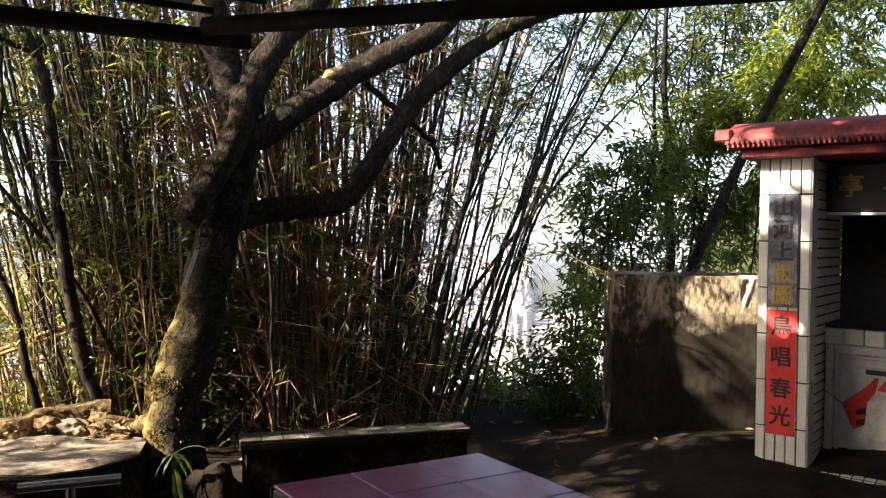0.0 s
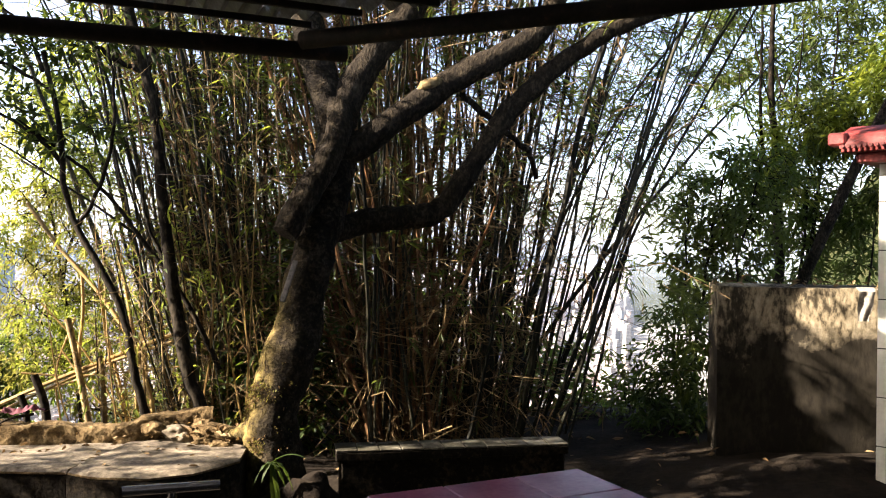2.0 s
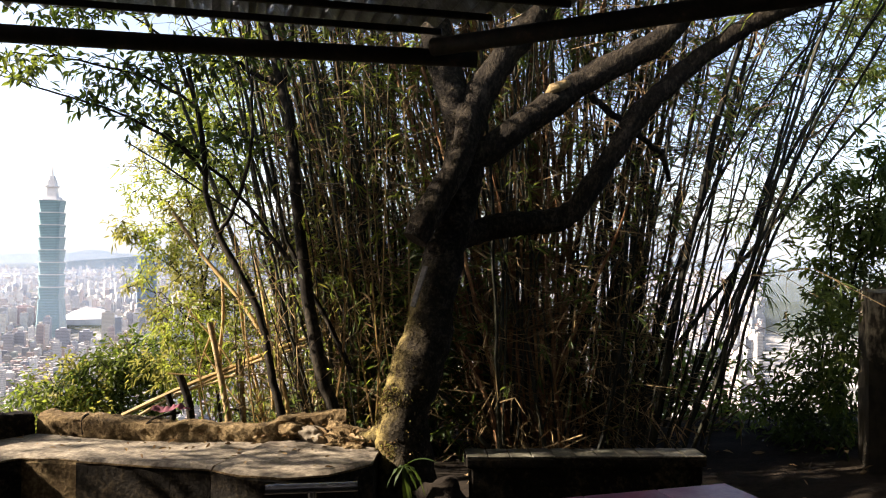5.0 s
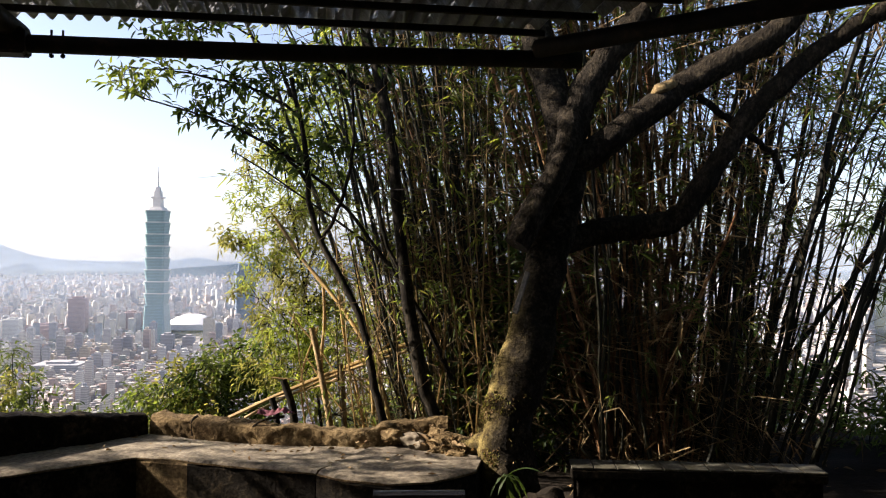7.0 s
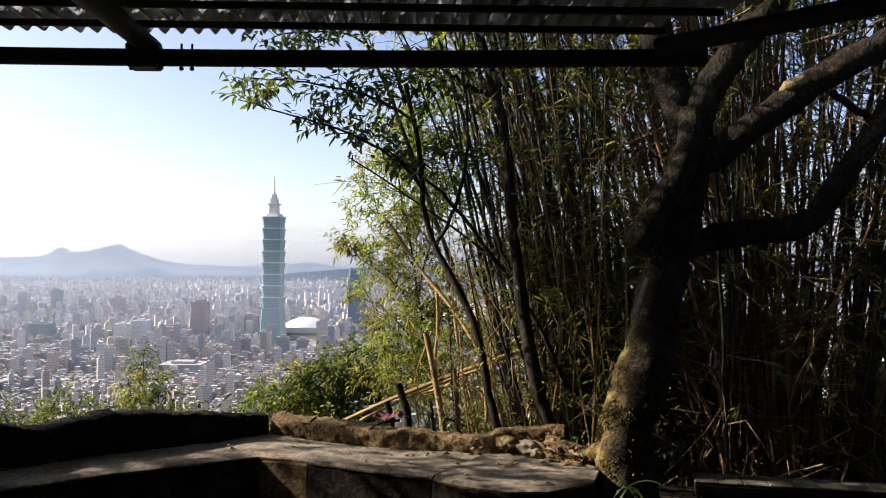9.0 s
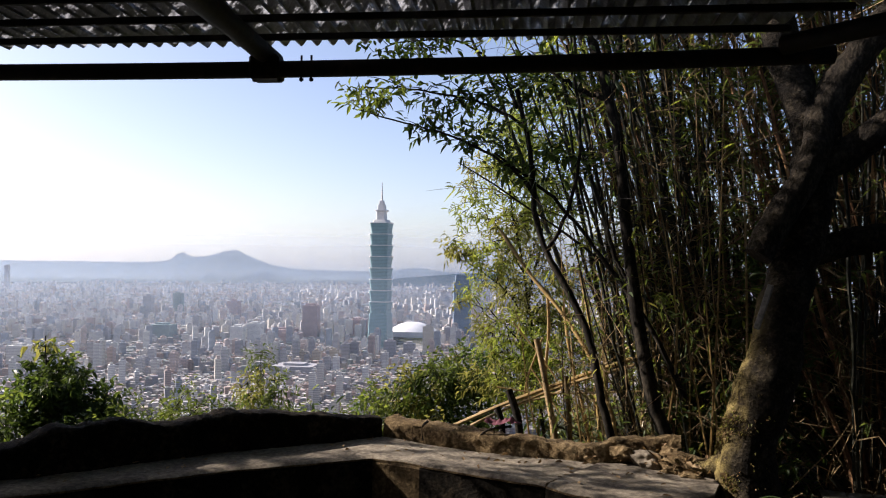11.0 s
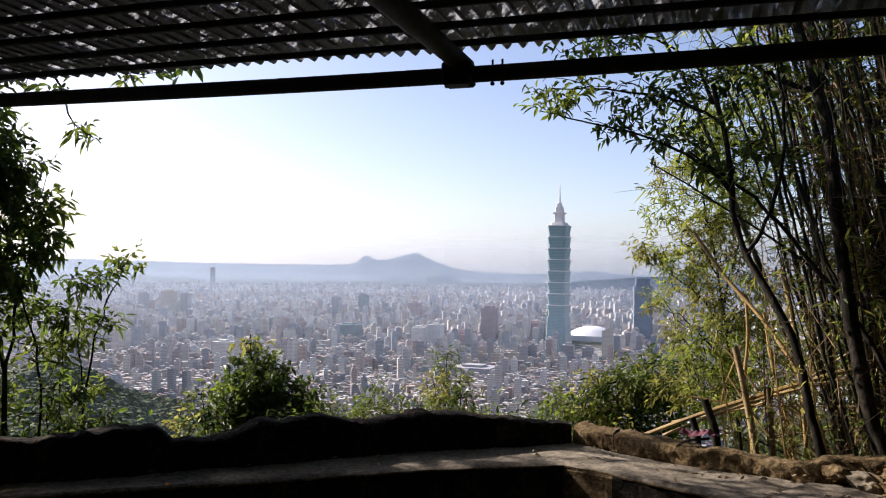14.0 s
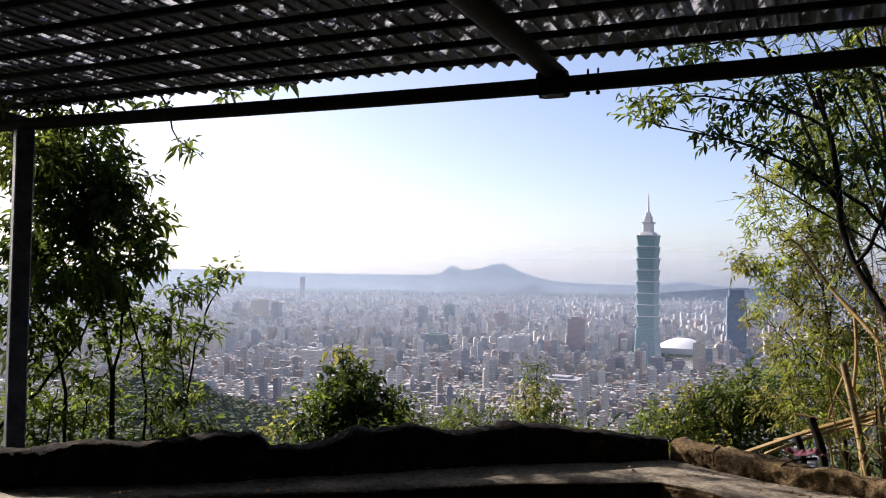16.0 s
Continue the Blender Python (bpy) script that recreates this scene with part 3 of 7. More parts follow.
street |= np.abs(((-x * math.sin(GRID) + y * math.cos(GRID)) / 260.0) % 1.0 - 0.5) > 0.465
keep = (rng.random(len(d)) > 0.05 + 0.35 * (dense < -0.36)) & ~(street & (d < 3600)) & ~((az > 36.2) & (az < 39.3) & (d > 2350) & (d < 3350))
keep &= np.array([not (q < 2600 and ground_z(a, b) > EYE_Z - PLAIN + 12) for a, b, q in zip(x, y, d)])
az, d, step, dense = az[keep], d[keep], step[keep], dense[keep]
n = len(d)
w, dep = step * rng.uniform(0.6, 1.1, n), step * rng.uniform(0.6, 1.1, n)
h = rng.uniform(7, 15, n) * np.where(d < 2200, 1.0, 1.25) + np.where(dense > 0.1, 12, 0) * rng.random(n)
p = rng.random(n)
tall = np.where(d < 2000, 0.010, 0.04) + np.where(d < 2000, 0.04, 0.14) * np.maximum(dense, 0) + np.where(d > 2800, 0.07, 0)
is_tall, is_mid = p < tall, (p >= tall) & (p < tall + np.where(d < 2000, 0.05, 0.13))
h = np.where(is_tall, rng.uniform(34, 74, n), np.where(is_mid, rng.uniform(19, 34, n), h))
w = np.where(is_tall, np.minimum(step * 0.9, rng.uniform(14, 27, n)), w)
dep = np.where(is_tall, np.minimum(step * 0.9, rng.uniform(12, 22, n)), dep)
turn = GRID + np.where(dense > -0.1, 0.0, 0.5) + rng.normal(0, 0.03, n)
town, high = Shape(), Shape()
q = h > 30
blocks(high, az[q], d[q], w[q], dep[q], np.full(q.sum(), -6.0), h[q], turn[q])
blocks(high, az[q], d[q], w[q] * 0.5, dep[q] * 0.5, h[q] - 1, h[q] + rng.uniform(3, 7, q.sum()), turn[q])
blocks(town, az[~q], d[~q], w[~q], dep[~q], np.full((~q).sum(), -6.0), h[~q], turn[~q])
hut = ~q & (d < 3000) & (rng.random(n) < 0.6)
blocks(town, az[hut] + rng.uniform(-0.1, 0.1, hut.sum()), d[hut], w[hut] * 0.45, dep[hut] * 0.4, h[hut] - 1, h[hut] + rng.uniform(2, 4, hut.sum()), turn[hut])
tagged(part("city_towers", high, TOWN_HIGH), "pale apartment towers rising above the city blocks", "buildings", "", "stuff")
tagged(part("city_buildings", town, TOWN), "dense city of pale concrete blocks on the plain", "buildings", "", "stuff")


# woods on the slopes below
def tuft(s, at, size):
    """A ragged dome of leaves."""
    n, m = 7, 4
    v = [at + np.array([0, 0, size * 0.95])]
    for j in range(1, m):
        e = j / (m - 1) * 1.75
        for i in range(n):
            a = 2 * math.pi * (i + 0.5 * j) / n
            r = size * rng.uniform(0.75, 1.2)
            v.append(at + np.array([math.cos(a) * math.sin(e) * r, math.sin(a) * math.sin(e) * r, math.cos(e) * r * 0.9]))
    f = [(0, 1 + i, 1 + (i + 1) % n) for i in range(n)]
    f += [(1 + j * n + i, 1 + (j + 1) * n + i, 1 + (j + 1) * n + (i + 1) % n, 1 + j * n + (i + 1) % n) for j in range(m - 2) for i in range(n)]
    s.add(v, f)


WOODS = material("far woodland", [(0.3, (0.02, 0.035, 0.015)), (0.5, (0.045, 0.065, 0.025)), (0.7, (0.09, 0.11, 0.04))], 0.4, 0.9, 0.8, fine=3.0, spread=0.4, bump_size=1.0)
woods = Shape()
count = 0
while count < 5200:
    az = rng.uniform(-2, 102)
    r = math.exp(rng.uniform(math.log(25), math.log(1650)))
    x, y = -math.sin(radians(az)) * r, math.cos(radians(az)) * r
    z = ground_z(x, y)
    if r > 480 and z < EYE_Z - PLAIN + 10:
        if r > 1100 or rng.random() < 0.6:
            count += 1
            continue
    size = rng.uniform(1.4, 3.2) * (0.45 + min(r, 900) / 350)
    if (z + size - EYE_Z) / r < math.tan(radians(-6.0 if az > 50 else -7.0)) or r > 700:
        tuft(woods, np.array([x, y, z - 0.2 * size]), size)
    count += 1
for _ in range(5000):  # closed woods on the spur over the city
    az, r = rng.normal(74, 6.5), rng.normal(1200, 230)
    x, y = -math.sin(radians(az)) * r, math.cos(radians(az)) * r
    z = ground_z(x, y)
    if z > EYE_Z - PLAIN + 12:
        size = rng.uniform(5.0, 9.5)
        tuft(woods, np.array([x, y, z - 0.2 * size]), size)
tagged(part("woodland", woods, WOODS, None, "", False), "dark green woodland covering the lower slopes", "forest", "", "stuff")
# ---- terrace: floor, benches, parapet, retaining wall ----
fl = Shape()
fl.box((-5.6, -5.0, -0.25), (4.5, 3.35, 0.0))
structure("floor", fl, FLOOR, "worn cement floor of the terrace", "floor")


def slab_along(s, back, front, z0, z1, rough=0.012, seed=0.0, step=0.05, mat=0, edge=0):
    """A cast slab between a back line and a front line, with uneven worn edges."""
    b, f = np.asarray(back, float), np.asarray(front, float)
    pb, pf = [b[0]], [f[0]]
    for i in range(len(b) - 1):  # both lines are cut alike, so that corners meet corners
        k = max(int(np.linalg.norm(b[i + 1] - b[i]) / step), 2)
        for u in np.linspace(0, 1, k + 1)[1:]:
            pb.append(b[i] + (b[i + 1] - b[i]) * u)
            pf.append(f[i] + (f[i + 1] - f[i]) * u)
    n = len(pb) - 1
    rows = []
    across = [0, 0.25, 0.5, 0.75, 0.94, 1.0, 1.0, 1.0]
    for i in range(n + 1):
        line = []
        for k, u in enumerate(across):
            x, y = pb[i] + (pf[i] - pb[i]) * u
            z = z1 if k < 5 else (z1 - 0.014 if k == 5 else (z0 + z1) / 2 if k == 6 else z0)
            g = rough * (wobble(x, y, z, 6.0, seed) + 0.5 * wobble(x, y, z, 17.0, seed))
            way = unit(pf[i] - pb[i])
            if k >= 4:
                x, y = x + way[0] * g * 1.6, y + way[1] * g * 1.6
            line.append((x, y, z + (g * 0.7 if k < 6 else 0)))
        rows.append(line)
    m = len(across)
    v = [p for line in rows for p in line]
    fc = [(i * m + k, i * m + k + 1, (i + 1) * m + k + 1, (i + 1) * m + k) for i in range(n) for k in range(5)]
    s.add(v, fc, mat)
    fc = [(i * m + k, i * m + k + 1, (i + 1) * m + k + 1, (i + 1) * m + k) for i in range(n) for k in range(5, m - 1)]
    base = len(v)
    for i in (0, n):
        v += [(*pb[i], z0), ]
        ring = [i * m + k for k in range(m)]
        fc.append(tuple(ring + [base]) if i else tuple((ring + [base])[::-1]))
        base += 1
    s.add(v, fc, edge)


def bench(back, front, top, label, seed, bases):
    """bases: (first corner, last corner, material) of each stretch of the rendered base."""
    t = thing("concrete_bench", (0, 0, 0), label, "bench", "benches of the terrace")
    s = Shape()
    slab_along(s, back, front, top - 0.016, top, 0.010, seed=seed, edge=1)
    part("seat", s, [CONCRETE, EARTH_WALL], t, "worn cement seat with broken edges", True)
    b, f = np.asarray(back, float), np.asarray(front, float)
    for i, j, mat in bases:
        s = Shape()
        slab_along(s, b[i:j + 1], b[i:j + 1] + (f - b)[i:j + 1] * 1.0, 0.0, top - 0.012, 0.010, seed + 3)
        part("base", s, mat, t, "rough rendered base", True)
    return t


# shaded stretches of base get the darkened render, the sunlit one stays ochre
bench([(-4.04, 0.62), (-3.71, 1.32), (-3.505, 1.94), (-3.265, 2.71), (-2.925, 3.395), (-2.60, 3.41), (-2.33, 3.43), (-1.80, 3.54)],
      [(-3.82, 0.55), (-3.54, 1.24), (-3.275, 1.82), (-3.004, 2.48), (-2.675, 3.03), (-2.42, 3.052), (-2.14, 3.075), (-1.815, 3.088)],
      0.45, "worn angled concrete bench along the parapet, dappled by sunlight", 1.0, ((0, 4, SHADED_RENDER), (4, 5, EARTH_WALL), (5, 7, SHADED_RENDER)))
bench([(-1.785, 3.54), (-1.64, 3.60), (-1.50, 3.63), (-1.37, 3.62), (-1.25, 3.56)], [(-1.785, 3.05), (-1.63, 3.005), (-1.45, 3.01), (-1.31, 3.11), (-1.20, 3.32)], 0.462, "thick broken concrete seat beside the tree", 8.0, ((0, 4, SHADED_RENDER),))


def parapet(name, line, thick, tops, label, seed, mat):
    """A low crumbling wall whose crest rises and sinks."""
    p = np.asarray(line, float)
    seg = np.r_[0, np.cumsum(np.linalg.norm(np.diff(p, axis=0), axis=1))]
    n = int(seg[-1] / 0.014)
    q = np.stack([np.interp(np.linspace(0, seg[-1], n + 1), seg, p[:, k]) for k in (0, 1)], -1)
    t = np.linspace(0, 1, n + 1)
    top = np.interp(t, *zip(*tops))
    tan = unit(np.gradient(q, axis=0))
    nor = np.stack([tan[:, 1], -tan[:, 0]], -1)  # outwards
    v = []
    prof = [(0.0, 0.0), (-0.02, 0.16), (-0.015, 0.32), (-0.01, 0.46), (0.0, 0.60), (0.01, 0.73), (0.025, 0.84), (0.06, 0.93), (0.13, 0.985), (0.25, 1.0), (0.40, 1.01), (0.55, 1.01), (0.70, 1.0), (0.85, 0.95), (0.96, 0.82), (1.02, 0.5), (1.0, -1.2)]
    z0 = 0.40
    for i in range(n + 1):
        h = top[i] - z0 + 0.006 * wobble(q[i][0], q[i][1], 0, 5.0, seed) + 0.008 * wobble(q[i][0], q[i][1], 0, 16.0, seed)
        for a, b in prof:
            x, y = q[i] + nor[i] * a * thick
            z = z0 + b * h
            g = 0.014 * wobble(x, y, z, 6.0, seed) + 0.010 * wobble(x, y, z, 15.0, seed) + 0.011 * wobble(x, y, z, 34.0, seed) + 0.007 * wobble(x, y, z, 70.0, seed)
            v.append((x + nor[i][0] * g, y + nor[i][1] * g, z + g * 0.6))
    m = len(prof)
    f = [(i * m + k, (i + 1) * m + k, (i + 1) * m + k + 1, i * m + k + 1) for i in range(n) for k in range(m - 1)]
    f += [tuple(range(m)), tuple(n * m + k for k in range(m))[::-1]]
    s = Shape().add(v, f)
    return structure(name, s, mat, label, "parapet", True)


# west parapet is turned from the sun; its shade is in the colour
parapet("wall_west", [(-2.925, 3.40), (-3.265, 2.715), (-3.505, 1.945), (-3.71, 1.305), (-4.05, 0.60)], 0.14, [(0, 0.546), (0.07, 0.572), (0.13, 0.597), (0.20, 0.619), (0.265, 0.631), (0.28, 0.618), (0.37, 0.607), (0.39, 0.628), (0.42, 0.645), (0.475, 0.631), (0.514, 0.644), (0.532, 0.611), (0.575, 0.571), (0.592, 0.569), (0.634, 0.583), (0.648, 0.624), (0.664, 0.643), (0.709, 0.649), (0.764, 0.629), (0.82, 0.618), (0.895, 0.621), (0.96, 0.601), (1, 0.595)], "low parapet with a wavy crest, darkened to show shade", 2.0, SHADED_RENDER)
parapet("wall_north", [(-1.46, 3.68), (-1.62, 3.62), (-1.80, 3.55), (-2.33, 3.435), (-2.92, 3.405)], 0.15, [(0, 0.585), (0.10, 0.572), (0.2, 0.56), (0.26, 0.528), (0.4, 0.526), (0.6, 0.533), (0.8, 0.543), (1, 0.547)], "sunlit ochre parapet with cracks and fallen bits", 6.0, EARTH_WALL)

# retaining wall beside the shrine
s = Shape()
n, m = 30, 26
gv, gf = [], []
for j in range(m + 1):
    for i in range(n + 1):
        x = 0.955 + (2.6 - 0.955) * i / n
        z = -0.3 + 1.44 * j / m
        y = 4.66 - 0.10 * (x - 0.955) + 0.016 * wobble(x, 0, z, 3.0) + 0.008 * wobble(x, 0, z, 14.0)
        gv.append((x, y, z + (0.012 * wobble(x, 1, 0, 5.0) if j == m else 0)))
gf = [(j * (n + 1) + i, j * (n + 1) + i + 1, (j + 1) * (n + 1) + i + 1, (j + 1) * (n + 1) + i) for j in range(m) for i in range(n)]
k0 = len(gv)
for i in range(n + 1):
    x = 0.955 + (2.6 - 0.955) * i / n
    gv += [(x, 4.90 - 0.10 * (x - 0.955), 1.15), (x, 4.90 - 0.10 * (x - 0.955), -0.3)]
gf += [(m * (n + 1) + i, m * (n + 1) + i + 1, k0 + 2 * (i + 1), k0 + 2 * i) for i in range(n)]
gf += [(k0 + 2 * i, k0 + 2 * (i + 1), k0 + 2 * (i + 1) + 1, k0 + 2 * i + 1) for i in range(n)]
gf += [tuple([j * (n + 1) for j in range(m + 1)] + [k0, k0 + 1])]
s.add(gv, gf)
structure("wall_east", s, WALL_SHADE_STAIN, "black-stained concrete retaining wall, shade painted low, dappled sunlight", "wall", True)

# bank of earth in front of the shrine and behind the tiled seat
s = Shape()
gv, n = [], 40
for j in range(n + 1):
    for i in range(n + 1):
        x, y = -2.6 + 5.8 * i / n, 3.36 + 3.2 * j / n
        z = max(ground_z(x, y), -0.3) + 0.035 + 0.135 * min(max((x - 0.4) / 1.0, 0), 1) * min(max((4.6 - y) / 0.4, 0), 1) + 0.05 * wobble(x, y, 0, 2.0) + 0.02 * wobble(x, y, 0, 9.0)
        gv.append((x, y, z - (0.25 if j == 0 or y < 3.62 + 0.12 * (x + 2.6) and x < -1.45 else 0)))
s.add(gv, [(j * (n + 1) + i, j * (n + 1) + i + 1, (j + 1) * (n + 1) + i + 1, (j + 1) * (n + 1) + i) for j in range(n) for i in range(n)])
structure("ground_bank", s, SOIL, "dark bare soil under the bamboo and by the shrine", "ground", True)

# unseen dark walls added behind the camera to keep light off the terrace
structure("light_block_south", Shape().box((-4.2, -4.0, -0.2), (5.2, -3.8, 3.0), 0, 0.02), STAINED, "unseen dark wall added to keep light out of the shelter", "wall")
structure("light_block_side", Shape().box((4.2, -3.8, -0.2), (4.4, 2.6, 3.0), 0, 0.02), STAINED, "unseen dark side wall added to keep light out", "wall")

# ---- open shelter roof ----
BEAM_A, BEAM_B = np.array([-5.03, 0.86]), np.array([-0.86, 3.26])
ALONG = unit(BEAM_B - BEAM_A)
INN = np.array([ALONG[1], -ALONG[0]])  # towards the shelter's inside


def roof_at(u, v, z):
    """u metres from the tree's end of the beam along it, v metres inwards."""
    p = BEAM_B - ALONG * u + INN * v
    return (p[0], p[1], z)


roof = thing("roof_frame", (0, 0, 0), "dark rusty pipe frame carrying the shelter roof", "roof frame")
part("beam", Shape().tube(curve_points([roof_at(-0.1, 0, 2.1), roof_at(1.0, -0.08, 2.1), roof_at(2.4, -0.11, 2.1), roof_at(4.0, -0.06, 2.1), roof_at(5.6, 0.03, 2.1)], 24), 0.034, 12), IRON, roof, "", True)
part("beam", Shape().tube([(-0.92, 3.20, 2.13), (0.10, 2.90, 2.13), (1.6, 2.46, 2.13), (4.2, 1.7, 2.13)], 0.036, 12), IRON, roof, "", True)
for u in (2.02, 5.1):
    part("rafter", Shape().tube([roof_at(u, -0.20, 2.155), roof_at(u, 0.38, 2.16), roof_at(u, 0.40, 2.16), roof_at(u, 6.0, 2.20)], [0.04, 0.04, 0.044, 0.044], 12), IRON, roof, "", True)
for i in range(12):
    v = -0.09 + 0.235 * i
    u0 = 0.02 - 0.95 * max(v, 0)
    part("purlin", Shape().box((u0, -0.011, -0.011), (5.3, 0.011, 0.014), 0, 0.003, (roof_at(0, v, 2.222 + 0.004 * i), (*(-ALONG), 0), (*INN, 0), (0, 0, 1))), IRON, roof)
for u in (1.84, 1.88, 1.97, 2.07):
    part("bolt", Shape().tube([roof_at(u, -0.105, 2.05), roof_at(u, -0.105, 2.153)], 0.0045, 6), IRON, roof)
    part("nut", Shape().tube([roof_at(u, -0.105, 2.053), roof_at(u, -0.105, 2.063)], 0.009, 6), IRON, roof)
part("clamp", Shape().box((-0.06, -0.05, -0.045), (0.06, 0.05, 0.05), 0, 0.01, (roof_at(2.02, -0.105, 2.10), (*(-ALONG), 0), (*INN, 0), (0, 0, 1))), IRON, roof)
post = thing("roof_post", roof_at(4.87, -0.02, 0.0), "square galvanised steel post under the roof beam", "post")
part("shaft", Shape().box((-0.045, -0.045, 0.0), (0.045, 0.045, 2.07), 0, 0.006), GALV, post)
part("base_plate", Shape().box((-0.09, -0.09, 0.0), (0.09, 0.09, 0.012), 0, 0.003), IRON, post)

# the sheet is carried on behind the camera, unseen, to shut out skylight
s = Shape()
NU, NV = 1150, 18
gv = []
for i in range(NU + 1):
    u = 5.35 - 9.6 * i / NU
    edge = -0.29 + 0.03 * wobble(math.floor(u / 0.8), 0, 0, 0.7)
    v0 = edge if u > 0.12 else max(edge, -0.10 - 1.04 * u)
    wave = 0.017 * math.cos(2 * math.pi * u / 0.068)
    for j in range(NV + 1):
        v = v0 + (6.4 - v0) * (j / NV) ** 1.6
        x, y, _ = roof_at(u, v, 0)
        gv.append((x, y, 2.262 + 0.017 * (v + 0.3) + wave + 0.006 * wobble(x, y, 0, 1.5)))
gf = [(i * (NV + 1) + j, i * (NV + 1) + j + 1, (i + 1) * (NV + 1) + j + 1, (i + 1) * (NV + 1) + j) for i in range(NU) for j in range(NV)]
s.add(gv, gf)
# unseen wall added to stop sunlight reaching floor and trunk
structure("light_block_rear", Shape().box((5.2, 0.75, -0.2), (5.35, 6.0, 2.2), 0, 0.02, ((*BEAM_B, 0.0), (*(-ALONG), 0), (*INN, 0), (0, 0, 1))), STAINED, "unseen dark wall added to block sun under the roof", "wall")
structure("ceiling", s, SHEET, "translucent corrugated sheet roof strewn with litter", "roof", True)

# ---- tiled table, tiled seat, steel handle ----
t_far, t_left, t_right = np.array([0.11, 2.29]), np.array([-0.40, 1.965]), np.array([0.39, 1.88])
ta, tb = unit(t_left - t_far), unit(t_right - t_far)
tb = unit(np.array([-ta[1], ta[0]]))
table = thing("tiled_table", (0, 0, 0), "square concrete table topped with maroon glazed tiles", "table")
o3 = np.array([*t_far, 0.0])
fr = (o3, (*ta, 0), (*tb, 0), (0, 0, 1))
W_A, W_B, PITCH = 0.60, 0.80, 0.1995
top_body = Shape().box((0, 0, 0.66), (W_A, W_B, 0.742), 0, 0.006, fr)
part("top", top_body, GROUT, table)
part("pedestal", Shape().box((0.16, 0.2, 0.0), (W_A - 0.16, W_B - 0.2, 0.66), 0, 0.02, fr), CONCRETE, table)
part("edge", Shape().box((-0.004, -0.004, 0.68), (W_A + 0.004, -0.001, 0.744), 0, 0, fr), TILE_GREY, table)
tile_me = Shape().box((0.0015, 0.0015, 0.742), (PITCH - 0.0015, PITCH - 0.0015, 0.75), 0, 0.002).mesh("table_tile", TILE_RED)
for i in range(3):
    for j in range(4):
        ob = part("tile", tile_me, None, table)
        p = o3[:2] + ta * PITCH * i + tb * PITCH * j
        ob.matrix_local = Matrix(((ta[0], tb[0], 0, p[0]), (ta[1], tb[1], 0, p[1]), (0, 0, 1, 0), (0, 0, 0, 1)))

seat = thing("tiled_bench", (0, 0, 0), "low masonry seat with mossy grey tiles on top", "bench")
sa, sb = np.array([-0.86, 3.56]), np.array([0.145, 3.87])
ux = unit(sb - sa)
uy = np.array([-ux[1], ux[0]])
fr = (np.array([*sa, 0.0]), (*ux, 0), (*uy, 0), (0, 0, 1))
L = float(np.linalg.norm(sb - sa))
# base and cap carry the seat's shade in their colour
part("base", Shape().box((0.02, 0.02, -0.05), (L - 0.01, 0.13, 0.425), 0, 0.012, fr), SHADED_RENDER, seat)
part("cap", Shape().box((0, 0, 0.40), (L, 0.15, 0.441), 0, 0.006, fr), SHADED_RENDER, seat)
n_t = 11
for i in range(n_t):
    a, b = i * L / n_t, (i + 1) * L / n_t
    part("tile", Shape().box((a + 0.002, 0.001, 0.441), (b - 0.002, 0.149, 0.450 + 0.001 * rng.uniform(-1, 1)), 0, 0.002, fr), TILE_GREY, seat)

handle = thing("steel_handle", (-1.052, 2.365, 0.0), "polished steel T-shaped tube handle", "handle")
part("post", Shape().tube([(0, 0, 0.0), (0, 0, 0.615)], 0.014, 14), STEEL, handle, "", True)
hd_way = unit([0.25, 0.11, 0.0])
part("crossbar", Shape().tube([np.array([0, 0, 0.625]) - hd_way * 0.135, np.array([0, 0, 0.625]) + hd_way * 0.135], 0.015, 16), STEEL, handle, "", True)
part("foot", Shape().tube([(0, 0, 0), (0, 0, 0.012)], 0.05, 18), STEEL, handle)

# ---- small roadside shrine ----
SX, SY = np.array([0.79, -0.613]), np.array([0.613, 0.79])
S0 = np.array([1.515, 4.0, 0.2])
SF = (S0, (*SX, 0), (*SY, 0), (0, 0, 1))
shrine = thing("shrine", (0, 0, 0), "small white-tiled shrine with a red tiled roof", "shrine")
PW, PT = 0.236, 1.53
for nm, lo, hi in (("pillar_core", (0.004, 0.004, -0.1), (PW - 0.004, 0.60, PT)), ("altar_block", (PW, 0.30, -0.1), (1.30, 0.60, 0.70)), ("back_wall", (PW - 0.004, 0.62, -0.1), (1.5, 0.80, PT)), ("side_wall", (1.14, 0.004, -0.1), (1.37, 0.62, PT)), ("lintel", (PW, 0.27, PT - 0.26), (1.14, 0.62, PT))):
    part(nm, Shape().box(lo, hi, 0, 0, SF), GROUT, shrine, "dark cement")
rows_z = [0.0, 0.26, 0.48, 0.70, 0.92, 1.14, 1.36, PT]
for j in range(7):
    z0, z1 = rows_z[j], rows_z[j + 1]
    me = Shape().box((0.0028, -0.004, 0.0028), (PW / 5 - 0.0028, 0.004, z1 - z0 - 0.0028), 0, 0.0015).mesh("pillar_tile", TILE_WHITE)
    for i in range(5):
        ob = part("tile", me, None, shrine)
        p = S0[:2] + SX * (i * PW / 5)
        ob.matrix_local = Matrix(((SX[0], SY[0], 0, p[0]), (SX[1], SY[1], 0, p[1]), (0, 0, 1, S0[2] + z0), (0, 0, 0, 1)))
